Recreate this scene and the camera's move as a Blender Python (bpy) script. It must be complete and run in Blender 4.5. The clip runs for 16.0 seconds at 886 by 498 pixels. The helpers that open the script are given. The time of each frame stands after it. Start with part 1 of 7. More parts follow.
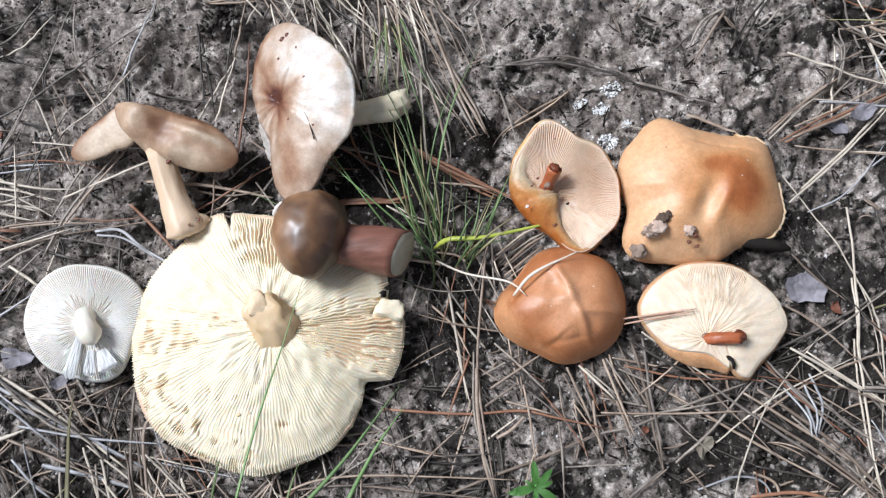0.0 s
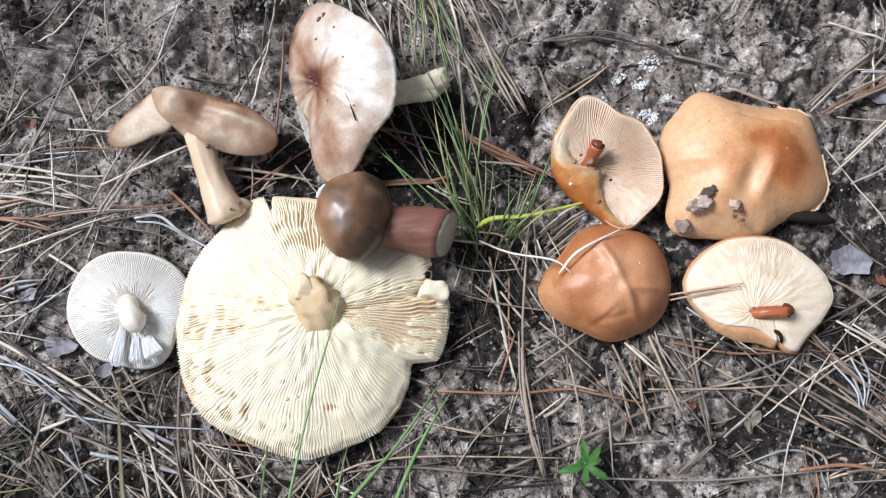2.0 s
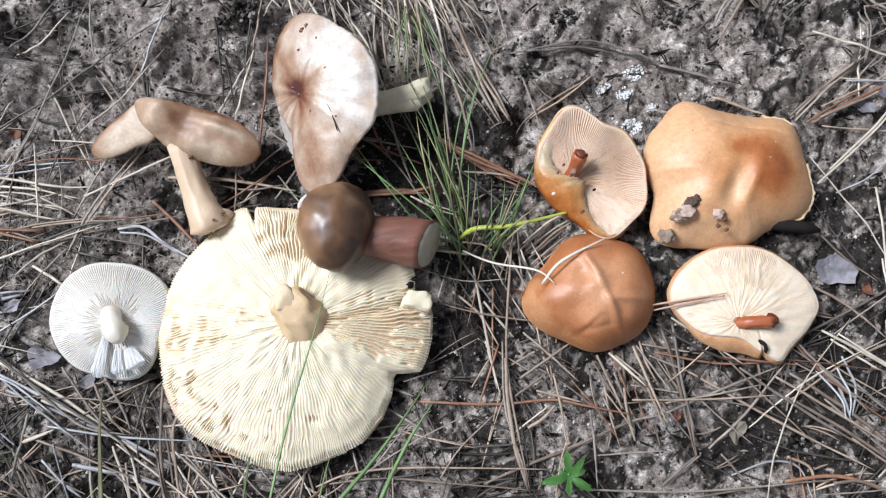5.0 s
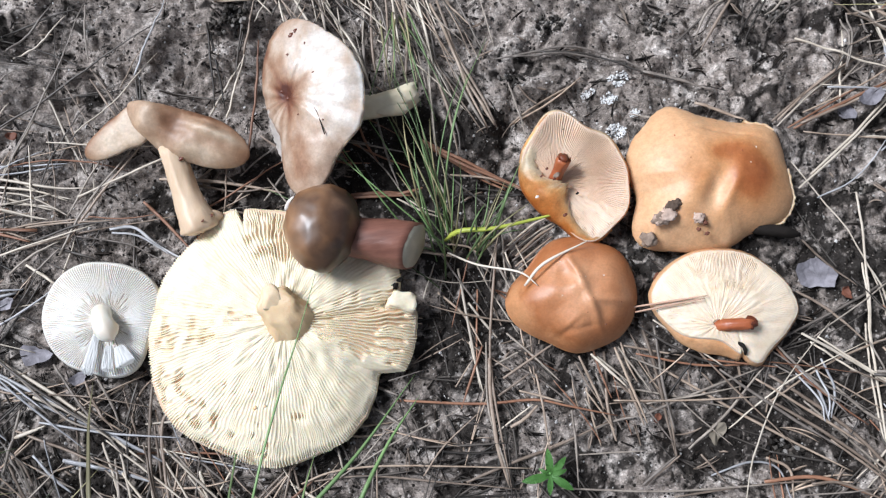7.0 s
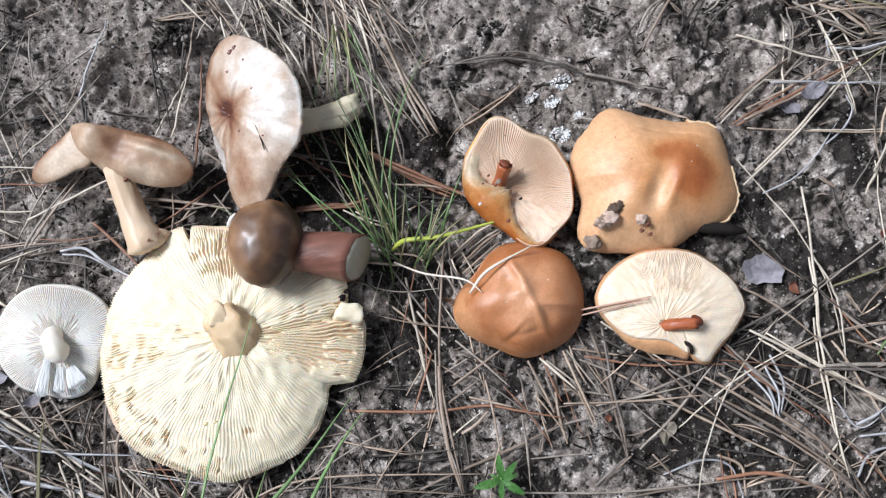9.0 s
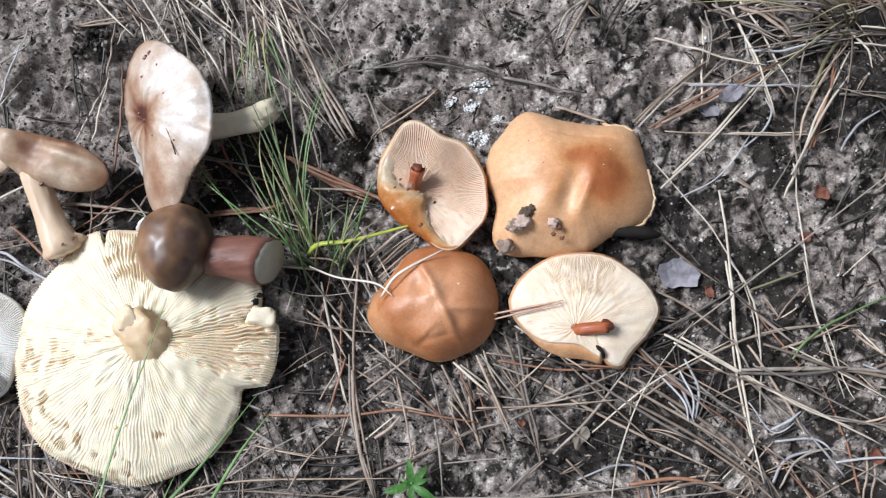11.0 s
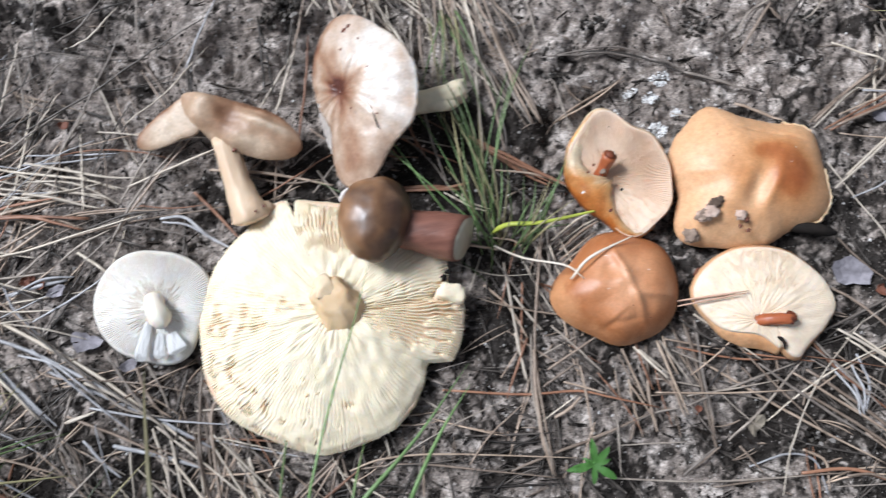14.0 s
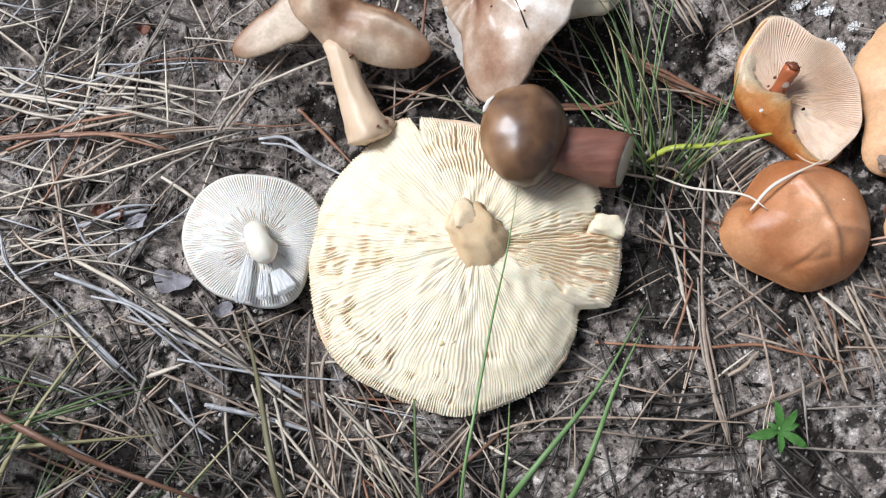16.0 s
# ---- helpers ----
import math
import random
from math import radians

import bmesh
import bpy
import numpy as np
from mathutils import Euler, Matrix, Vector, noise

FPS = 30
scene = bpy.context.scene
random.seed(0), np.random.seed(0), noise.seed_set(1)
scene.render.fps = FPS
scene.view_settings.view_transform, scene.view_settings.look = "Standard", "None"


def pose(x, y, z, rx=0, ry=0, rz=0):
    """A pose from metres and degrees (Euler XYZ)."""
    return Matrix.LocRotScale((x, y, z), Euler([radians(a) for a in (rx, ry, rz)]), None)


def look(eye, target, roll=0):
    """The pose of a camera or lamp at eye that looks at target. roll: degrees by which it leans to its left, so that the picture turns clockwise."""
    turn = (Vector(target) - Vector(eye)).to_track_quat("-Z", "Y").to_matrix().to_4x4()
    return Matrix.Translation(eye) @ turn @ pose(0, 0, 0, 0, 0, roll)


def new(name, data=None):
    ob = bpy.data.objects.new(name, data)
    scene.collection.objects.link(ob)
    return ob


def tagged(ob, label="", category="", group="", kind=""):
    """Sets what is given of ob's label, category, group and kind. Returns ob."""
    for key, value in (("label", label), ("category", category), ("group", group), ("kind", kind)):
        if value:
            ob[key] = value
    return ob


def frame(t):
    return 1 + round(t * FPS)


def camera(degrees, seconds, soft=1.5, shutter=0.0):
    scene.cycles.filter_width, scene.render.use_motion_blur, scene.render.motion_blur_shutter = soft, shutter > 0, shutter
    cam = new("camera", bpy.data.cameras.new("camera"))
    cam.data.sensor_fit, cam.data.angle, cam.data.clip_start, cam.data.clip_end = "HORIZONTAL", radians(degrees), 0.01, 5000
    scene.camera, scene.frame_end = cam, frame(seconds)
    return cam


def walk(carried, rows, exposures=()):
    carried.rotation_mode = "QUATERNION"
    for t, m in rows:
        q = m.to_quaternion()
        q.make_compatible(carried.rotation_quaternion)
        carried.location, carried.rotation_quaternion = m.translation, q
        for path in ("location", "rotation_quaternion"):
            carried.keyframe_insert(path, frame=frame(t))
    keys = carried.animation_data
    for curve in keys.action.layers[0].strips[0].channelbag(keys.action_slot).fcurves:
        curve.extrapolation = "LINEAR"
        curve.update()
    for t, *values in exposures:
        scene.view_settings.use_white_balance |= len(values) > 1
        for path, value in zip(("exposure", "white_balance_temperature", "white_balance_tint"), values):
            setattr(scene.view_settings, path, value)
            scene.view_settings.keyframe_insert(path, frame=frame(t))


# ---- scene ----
cam = camera(55.7, 16.0, soft=1.25, shutter=0.35)
PATH = [
    (0, (0.058, 0.065, 0.418), (0.132, 0.36, -1.559), 4.6),
    (0.5, (0.059, 0.074, 0.401), (0.125, 0.361, -1.577), 2.4),
    (1, (0.057, 0.065, 0.388), (0.121, 0.338, -1.592), 2.8),
    (1.5, (0.049, 0.07, 0.405), (0.123, 0.32, -1.578), 6.3),
    (2, (0.037, 0.069, 0.415), (0.104, 0.318, -1.569), 4.4),
    (2.5, (0.05, 0.063, 0.421), (0.103, 0.339, -1.559), -0.4),
    (3, (0.04, 0.069, 0.418), (0.106, 0.342, -1.562), 3.1),
    (3.5, (0.039, 0.067, 0.418), (0.103, 0.342, -1.562), 2.7),
    (4, (0.044, 0.068, 0.415), (0.104, 0.339, -1.565), 1.7),
    (6.5, (0.051, 0.066, 0.414), (0.111, 0.34, -1.566), 1.8),
    (7, (0.057, 0.064, 0.421), (0.106, 0.347, -1.559), -0.6),
    (7.5, (0.054, 0.064, 0.421), (0.107, 0.354, -1.557), -0.3),
    (8, (0.056, 0.066, 0.422), (0.094, 0.358, -1.556), -3.1),
    (8.5, (0.072, 0.061, 0.423), (0.106, 0.352, -1.556), -4.7),
    (9, (0.089, 0.065, 0.424), (0.116, 0.337, -1.557), -6.8),
    (9.5, (0.092, 0.071, 0.425), (0.126, 0.332, -1.558), -5.1),
    (10, (0.103, 0.066, 0.424), (0.134, 0.342, -1.557), -5.8),
    (10.2, (0.11, 0.06, 0.42), (0.134, 0.36, -1.557), -7.5),
    (12.3, (0.158, 0.051, 0.427), (0.155, 0.328, -1.553), -14.4),
    (12.5, (0.158, 0.051, 0.427), (0.156, 0.335, -1.553), -14.3),
    (13, (0.143, 0.053, 0.428), (0.16, 0.345, -1.551), -10.1),
    (13.5, (0.088, 0.067, 0.429), (0.132, 0.336, -1.552), -2.6),
    (14, (0.025, 0.062, 0.428), (0.11, 0.352, -1.549), 6.6),
    (14.5, (-0.041, 0.061, 0.417), (0.083, 0.354, -1.557), 15.6),
    (15, (-0.059, 0.062, 0.408), (0.056, 0.36, -1.566), 14.2),
    (15.5, (-0.052, 0.052, 0.374), (0.062, 0.36, -1.599), 11.8),
    (16, (-0.046, 0.047, 0.356), (0.064, 0.362, -1.616), 10.0),
]
walk(cam, [(t, look(eye, target, roll)) for t, eye, target, roll in PATH], exposures=[(0, 0.72, 5860, 10.3), (14.5, 0.72, 5860, 10.3), (16, 0.64, 5960, 10.3)])

# ---- sky and light ----
world = bpy.data.worlds.new("overcast_sky")
scene.world = world
world.use_nodes = True
wn, wl = world.node_tree.nodes, world.node_tree.links
sky = wn.new("ShaderNodeTexSky")
sky.sky_type, sky.sun_disc = "NISHITA", False
sky.sun_elevation, sky.sun_rotation = radians(49), radians(-57)
sky.air_density, sky.dust_density, sky.ozone_density = 1.0, 1.5, 1.0
grey = wn.new("ShaderNodeHueSaturation")
grey.inputs["Saturation"].default_value = 0.28
wl.new(sky.outputs["Color"], grey.inputs["Color"])
wl.new(grey.outputs["Color"], wn["Background"].inputs["Color"])
wn["Background"].inputs["Strength"].default_value = 0.05

sun = new("sun", bpy.data.lights.new("sun", "SUN"))
sun.data.energy, sun.data.angle, sun.data.color = 2.9, radians(22), (1.0, 0.99, 0.98)
sun.matrix_world = look((-0.55, 0.36, 0.75), (0, 0, 0))


# ---- materials ----
def ramp(nt, fac, stops):
    node = nt.nodes.new("ShaderNodeValToRGB")
    els = node.color_ramp.elements
    while len(els) < len(stops):
        els.new(0.5)
    for e, (p, c) in zip(els, stops):
        e.position, e.color = p, (*c, 1)
    nt.links.new(fac, node.inputs["Fac"])
    return node.outputs["Color"]


def noise_tex(nt, scale, detail=4.0, rough=0.6, stretch=None):
    tc = nt.nodes.new("ShaderNodeTexCoord")
    n = nt.nodes.new("ShaderNodeTexNoise")
    n.inputs["Scale"].default_value, n.inputs["Detail"].default_value, n.inputs["Roughness"].default_value = scale, detail, rough
    if stretch:
        mp = nt.nodes.new("ShaderNodeMapping")
        mp.inputs["Scale"].default_value = stretch
        nt.links.new(tc.outputs["Object"], mp.inputs["Vector"])
        nt.links.new(mp.outputs["Vector"], n.inputs["Vector"])
    else:
        nt.links.new(tc.outputs["Object"], n.inputs["Vector"])
    return n.outputs["Fac"]


def mix(nt, a, b, fac, how="MIX"):
    node = nt.nodes.new("ShaderNodeMix")
    node.data_type, node.blend_type = "RGBA", how
    for key, v in (("Factor", fac), ("A", a), ("B", b)):
        sock = [s for s in node.inputs if s.name == key and s.type == ("VALUE" if key == "Factor" else "RGBA")][0]
        if isinstance(v, (int, float)):
            sock.default_value = v
        elif isinstance(v, tuple):
            sock.default_value = (*v, 1)
        else:
            nt.links.new(v, sock)
    return [s for s in node.outputs if s.type == "RGBA"][0]


def attr(nt, name):
    a = nt.nodes.new("ShaderNodeAttribute")
    a.attribute_name = name
    return a.outputs["Fac"]


def bump(nt, bsdf, height, strength, distance=0.001):
    b = nt.nodes.new("ShaderNodeBump")
    b.inputs["Strength"].default_value, b.inputs["Distance"].default_value = strength, distance
    nt.links.new(height, b.inputs["Height"])
    nt.links.new(b.outputs["Normal"], bsdf.inputs["Normal"])


def shader(name, rough=0.6, flesh=0.0, spec=0.5):
    m = bpy.data.materials.new(name)
    m.use_nodes = True
    b = m.node_tree.nodes["Principled BSDF"]
    b.inputs["Roughness"].default_value = rough
    b.inputs["Specular IOR Level"].default_value = spec
    if flesh:
        b.inputs["Subsurface Weight"].default_value = flesh
        b.inputs["Subsurface Scale"].default_value = 0.0016
        b.inputs["Subsurface Radius"].default_value = (1.0, 0.6, 0.35)
    return m, m.node_tree, b


def plain(name, lo, hi, scale, rough=0.6, bumps=0.3, flesh=0.0, stretch=None, spec=0.5, islands=0.0):
    """Two tones by noise at two scales, with fine relief."""
    m, nt, b = shader(name, rough, flesh, spec)
    n1 = noise_tex(nt, scale, 5, 0.65, stretch)
    n2 = noise_tex(nt, scale * 0.2, 3, 0.5)
    c = mix(nt, ramp(nt, n1, [(0.3, lo), (0.7, hi)]), ramp(nt, n2, [(0.3, lo), (0.7, hi)]), 0.5)
    if islands:
        geo = nt.nodes.new("ShaderNodeNewGeometry")
        dark = ramp(nt, geo.outputs["Random Per Island"], [(0.0, (1 - islands,) * 3), (1.0, (1 + islands,) * 3)])
        c = mix(nt, c, dark, 1.0, "MULTIPLY")
        single = nt.nodes.new("ShaderNodeObjectInfo")
        c = mix(nt, c, ramp(nt, single.outputs["Random"], [(0.0, (1 - 1.3 * islands,) * 3), (0.5, (1.0,) * 3), (1.0, (1 + islands, 1 + islands, 1 + 0.9 * islands))]), 1.0, "MULTIPLY")
    nt.links.new(c, b.inputs["Base Color"])
    bump(nt, b, n1, bumps)
    return m


def gilled(name, lo, hi, between):
    """Pale gill edges over browner flesh, with the shade of the gaps put into its colour."""
    m, nt, b = shader(name, 0.6, 0.25)
    n1 = noise_tex(nt, 90, 4, 0.6)
    n2 = noise_tex(nt, 700, 4, 0.7)
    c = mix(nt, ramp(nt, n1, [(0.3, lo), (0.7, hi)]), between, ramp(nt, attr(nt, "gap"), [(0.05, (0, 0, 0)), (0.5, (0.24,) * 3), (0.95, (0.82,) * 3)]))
    c = mix(nt, c, ramp(nt, n2, [(0.3, (0.93, 0.92, 0.90)), (0.7, (1.03,) * 3)]), 1.0, "MULTIPLY")
    nt.links.new(c, b.inputs["Base Color"])
    bump(nt, b, n2, 0.2, 0.0004)
    return m


def skin(name, stops, patch, patch_amount, scale=60, rough=0.45, bumps=0.15, flesh=0.12, streak=0.0):
    """Cap skin: pigment from the umbo outwards, broken by blotches and fibres."""
    m, nt, b = shader(name, rough, flesh)
    big = noise_tex(nt, scale, 4, 0.55)
    fine = noise_tex(nt, scale * 12, 4, 0.7)
    shift = nt.nodes.new("ShaderNodeMath")
    shift.operation = "SUBTRACT"
    nt.links.new(big, shift.inputs[0])
    shift.inputs[1].default_value = 0.5
    add = nt.nodes.new("ShaderNodeMath")
    add.operation = "MULTIPLY_ADD"
    nt.links.new(shift.outputs[0], add.inputs[0])
    add.inputs[1].default_value = 0.6
    nt.links.new(attr(nt, "rad"), add.inputs[2])
    c = ramp(nt, add.outputs[0], stops)
    c = mix(nt, c, patch, ramp(nt, noise_tex(nt, scale * 0.55, 3, 0.5), [(0.5, (0, 0, 0)), (0.7, (patch_amount,) * 3)]))
    if streak:
        c = mix(nt, c, ramp(nt, attr(nt, "fibre"), [(0.2, (1 - streak,) * 3), (0.8, (1.0,) * 3)]), 1.0, "MULTIPLY")
    c = mix(nt, c, ramp(nt, fine, [(0.3, (0.82,) * 3), (0.7, (1.06,) * 3)]), 1.0, "MULTIPLY")
    c = mix(nt, c, ramp(nt, noise_tex(nt, scale * 4, 5, 0.65), [(0.35, (0.91, 0.90, 0.88)), (0.65, (1.04,) * 3)]), 1.0, "MULTIPLY")
    nt.links.new(c, b.inputs["Base Color"])
    bump(nt, b, fine, bumps * 1.8, 0.0006)
    return m


def grains(nt, scale):
    """Sand grains: a random tone for each, and their rounded relief."""
    tc = nt.nodes.new("ShaderNodeTexCoord")
    v = nt.nodes.new("ShaderNodeTexVoronoi")
    v.inputs["Scale"].default_value = scale
    nt.links.new(tc.outputs["Object"], v.inputs["Vector"])
    tone = nt.nodes.new("ShaderNodeSeparateColor")
    nt.links.new(v.outputs["Color"], tone.inputs["Color"])
    return tone.outputs["Red"], v.outputs["Distance"]


def soil_material():
    m, nt, b = shader("sandy_soil", 0.85, spec=0.12)
    a = noise_tex(nt, 55, 8, 0.7)
    f = noise_tex(nt, 480, 6, 0.75)
    tone, relief = grains(nt, 1500)
    c = ramp(nt, a, [(0.36, (0.155, 0.134, 0.118)), (0.5, (0.285, 0.247, 0.22)), (0.66, (0.51, 0.468, 0.43))])
    c = mix(nt, c, ramp(nt, f, [(0.36, (0.42,) * 3), (0.5, (1.0,) * 3), (0.66, (1.45,) * 3)]), 0.9, "MULTIPLY")
    c = mix(nt, c, ramp(nt, noise_tex(nt, 210, 5, 0.7), [(0.38, (0.50, 0.48, 0.46)), (0.52, (1.0,) * 3), (0.66, (1.2,) * 3)]), 0.9, "MULTIPLY")
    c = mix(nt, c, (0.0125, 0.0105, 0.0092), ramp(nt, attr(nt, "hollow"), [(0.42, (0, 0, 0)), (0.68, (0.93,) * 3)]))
    c = mix(nt, c, ramp(nt, tone, [(0.0, (0.62,) * 3), (0.5, (0.97,) * 3), (0.92, (1.2,) * 3), (1.0, (1.7,) * 3)]), 0.8, "MULTIPLY")
    c = mix(nt, c, ramp(nt, noise_tex(nt, 4, 6, 0.6), [(0.35, (0.88, 0.87, 0.86)), (0.65, (1.08, 1.07, 1.06))]), 1.0, "MULTIPLY")
    nt.links.new(c, b.inputs["Base Color"])
    lumps = mix(nt, f, relief, 0.35)
    bump(nt, b, lumps, 0.7, 0.0012)
    return m


def crumb_material():
    m, nt, b = shader("humus_crumb", 0.6, spec=0.18)
    geo = nt.nodes.new("ShaderNodeNewGeometry")
    c = ramp(nt, geo.outputs["Random Per Island"], [(0.0, (0.006, 0.005, 0.0045)), (0.55, (0.026, 0.022, 0.018)), (0.88, (0.085, 0.075, 0.064)), (0.97, (0.26, 0.24, 0.22)), (1.0, (0.5, 0.49, 0.47))])
    nt.links.new(c, b.inputs["Base Color"])
    return m


def grain_material():
    m, nt, b = shader("soil_grain", 0.75, spec=0.35)
    geo = nt.nodes.new("ShaderNodeNewGeometry")
    c = ramp(nt, geo.outputs["Random Per Island"], [(0.0, (0.010, 0.008, 0.007)), (0.27, (0.05, 0.041, 0.034)), (0.62, (0.20, 0.172, 0.15)), (0.93, (0.42, 0.38, 0.345)), (1.0, (0.7, 0.68, 0.66))])
    c = mix(nt, c, ramp(nt, noise_tex(nt, 55, 5, 0.6), [(0.4, (0.5,) * 3), (0.6, (1.25,) * 3)]), 1.0, "MULTIPLY")
    nt.links.new(c, b.inputs["Base Color"])
    return m


SOIL = soil_material()
GRAIN = grain_material()
HUMUS_CRUMB = crumb_material()
NEEDLE_GREY = plain("weathered_needle", (0.13, 0.105, 0.088), (0.40, 0.345, 0.295), 500, 0.5, 0.3, islands=0.6)
NEEDLE_TAN = plain("dry_straw", (0.22, 0.158, 0.115), (0.49, 0.385, 0.30), 400, 0.45, 0.3, islands=0.42)
NEEDLE_RED = plain("russet_needle", (0.19, 0.082, 0.046), (0.38, 0.20, 0.12), 400, 0.5, 0.3, islands=0.3)
STRAW = plain("pale_straw", (0.46, 0.385, 0.295), (0.74, 0.66, 0.55), 300, 0.45, 0.3, islands=0.22)
SILVER = plain("bleached_needle", (0.30, 0.295, 0.30), (0.60, 0.595, 0.61), 300, 0.4, 0.3, islands=0.2)
BLADE = plain("green_blade", (0.07, 0.12, 0.04), (0.19, 0.27, 0.11), 90, 0.45, 0.2, islands=0.35)
BLADE_YELLOW = plain("yellow_blade", (0.34, 0.40, 0.05), (0.50, 0.54, 0.10), 90, 0.45, 0.2)
BLADE_DRY = plain("withered_blade", (0.20, 0.18, 0.09), (0.38, 0.34, 0.18), 120, 0.55, 0.2, islands=0.4)
LEAF = plain("herb_leaf", (0.085, 0.23, 0.045), (0.17, 0.38, 0.10), 150, 0.45, 0.3)
BARK = plain("lilac_bark", (0.09, 0.082, 0.09), (0.42, 0.395, 0.43), 260, 0.75, 0.9, islands=0.15)
CHAR = plain("dark_wood", (0.006, 0.0055, 0.005), (0.024, 0.019, 0.016), 200, 0.8, 0.6, spec=0.15)
CRUMB = plain("earth_crumb", (0.10, 0.065, 0.045), (0.46, 0.35, 0.27), 300, 0.85, 0.8)
SCRAP = plain("bark_scrap", (0.34, 0.22, 0.16), (0.70, 0.56, 0.47), 350, 0.8, 0.8)
MOULD = plain("white_mould", (0.66, 0.655, 0.64), (0.86, 0.855, 0.85), 500, 0.9, 0.8)
CREAM_GILL = gilled("cream_gill", (0.755, 0.665, 0.475), (0.805, 0.73, 0.565), (0.60, 0.375, 0.22))
CREAM_BED = plain("cream_gill_bed", (0.64, 0.41, 0.28), (0.76, 0.60, 0.44), 110, 0.7, 0.2, flesh=0.2)
WHITE_GILL = gilled("white_gill", (0.80, 0.795, 0.76), (0.85, 0.85, 0.83), (0.46, 0.37, 0.28))
WHITE_BED = plain("white_gill_bed", (0.70, 0.66, 0.58), (0.80, 0.77, 0.71), 110, 0.7, 0.2)
TAN_GILL = gilled("tan_gill", (0.68, 0.50, 0.36), (0.76, 0.60, 0.465), (0.44, 0.27, 0.18))
BUFF_GILL = gilled("buff_gill", (0.725, 0.585, 0.425), (0.785, 0.68, 0.545), (0.53, 0.35, 0.22))
TAN_BED = plain("tan_gill_bed", (0.64, 0.455, 0.33), (0.77, 0.61, 0.47), 110, 0.7, 0.2, flesh=0.2)
STUB = plain("buff_stub", (0.56, 0.38, 0.20), (0.74, 0.575, 0.37), 90, 0.42, 0.5, flesh=0.4)
STUB_PALE = plain("pale_stub", (0.72, 0.65, 0.53), (0.81, 0.77, 0.68), 140, 0.45, 0.4, flesh=0.4)
FLESH = plain("pale_flesh", (0.56, 0.38, 0.22), (0.72, 0.55, 0.36), 140, 0.5, 0.4, flesh=0.25)
FLESH_WHITE = plain("white_flesh", (0.82, 0.82, 0.81), (0.88, 0.885, 0.89), 160, 0.5, 0.3)
FLESH_BUFF = plain("buff_flesh", (0.62, 0.46, 0.28), (0.74, 0.60, 0.42), 180, 0.5, 0.5, flesh=0.25)
FLESH_TORN = plain("torn_flesh", (0.60, 0.53, 0.47), (0.82, 0.78, 0.74), 220, 0.6, 0.5, flesh=0.1)
CREAM_SKIN = plain("cream_cap_skin", (0.62, 0.50, 0.24), (0.80, 0.70, 0.42), 120, 0.5, 0.2, flesh=0.1)
STEM_BUFF = plain("buff_stem", (0.46, 0.30, 0.175), (0.74, 0.585, 0.42), 130, 0.5, 0.4, flesh=0.15, stretch=(1.0, 0.22, 1.0))
CUT_END = plain("green_grey_flesh", (0.33, 0.315, 0.24), (0.50, 0.48, 0.38), 200, 0.5, 0.5)
STEM_PALE = plain("pale_stem", (0.56, 0.47, 0.30), (0.77, 0.70, 0.53), 160, 0.5, 0.4, flesh=0.1)
STEM_PINK = plain("pink_brown_stem", (0.11, 0.042, 0.028), (0.29, 0.125, 0.085), 260, 0.5, 0.6, stretch=(0.15, 1, 1))
STEM_DARK = plain("dark_red_stem", (0.05, 0.012, 0.006), (0.22, 0.055, 0.02), 220, 0.4, 0.6)
STEM_RED = plain("red_brown_stem", (0.24, 0.055, 0.018), (0.50, 0.16, 0.06), 160, 0.42, 0.5, flesh=0.1)
TAN_SKIN = skin("tan_skin", [(0.0, (0.33, 0.095, 0.025)), (0.28, (0.44, 0.155, 0.047)), (0.5, (0.57, 0.27, 0.108)), (0.8, (0.665, 0.365, 0.18)), (1.0, (0.695, 0.42, 0.23))], (0.57, 0.27, 0.11), 0.35, bumps=0.08, rough=0.48, flesh=0.15)
FOLD_SKIN = skin("orange_skin", [(0.0, (0.54, 0.14, 0.02)), (0.3, (0.74, 0.29, 0.065)), (0.55, (0.85, 0.50, 0.20)), (0.8, (0.88, 0.70, 0.45)), (1.0, (0.89, 0.78, 0.58))], (0.62, 0.19, 0.035), 0.5, scale=80, rough=0.36, bumps=0.08, flesh=0.1)
CHESTNUT_SKIN = skin("chestnut_skin", [(0.0, (0.62, 0.325, 0.175)), (0.45, (0.53, 0.24, 0.11)), (0.8, (0.40, 0.15, 0.053)), (1.0, (0.53, 0.255, 0.115))], (0.37, 0.125, 0.043), 0.55, rough=0.45, bumps=0.06, flesh=0.15)
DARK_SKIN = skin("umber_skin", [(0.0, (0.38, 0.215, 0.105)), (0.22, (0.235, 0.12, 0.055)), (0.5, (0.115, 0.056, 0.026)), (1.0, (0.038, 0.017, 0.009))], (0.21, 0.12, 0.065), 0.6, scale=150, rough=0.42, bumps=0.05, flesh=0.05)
DARK_SKIN.node_tree.nodes["Principled BSDF"].inputs["Coat Weight"].default_value = 0.3
DARK_SKIN.node_tree.nodes["Principled BSDF"].inputs["Coat Roughness"].default_value = 0.26
PALE_SKIN = skin("pale_brown_skin", [(0.0, (0.09, 0.026, 0.015)), (0.18, (0.21, 0.085, 0.047)), (0.38, (0.38, 0.23, 0.148)), (0.6, (0.56, 0.425, 0.325)), (0.85, (0.70, 0.62, 0.545)), (1.05, (0.78, 0.745, 0.70))], (0.36, 0.215, 0.14), 0.25, rough=0.34, streak=0.10, bumps=0.06, flesh=0.12)
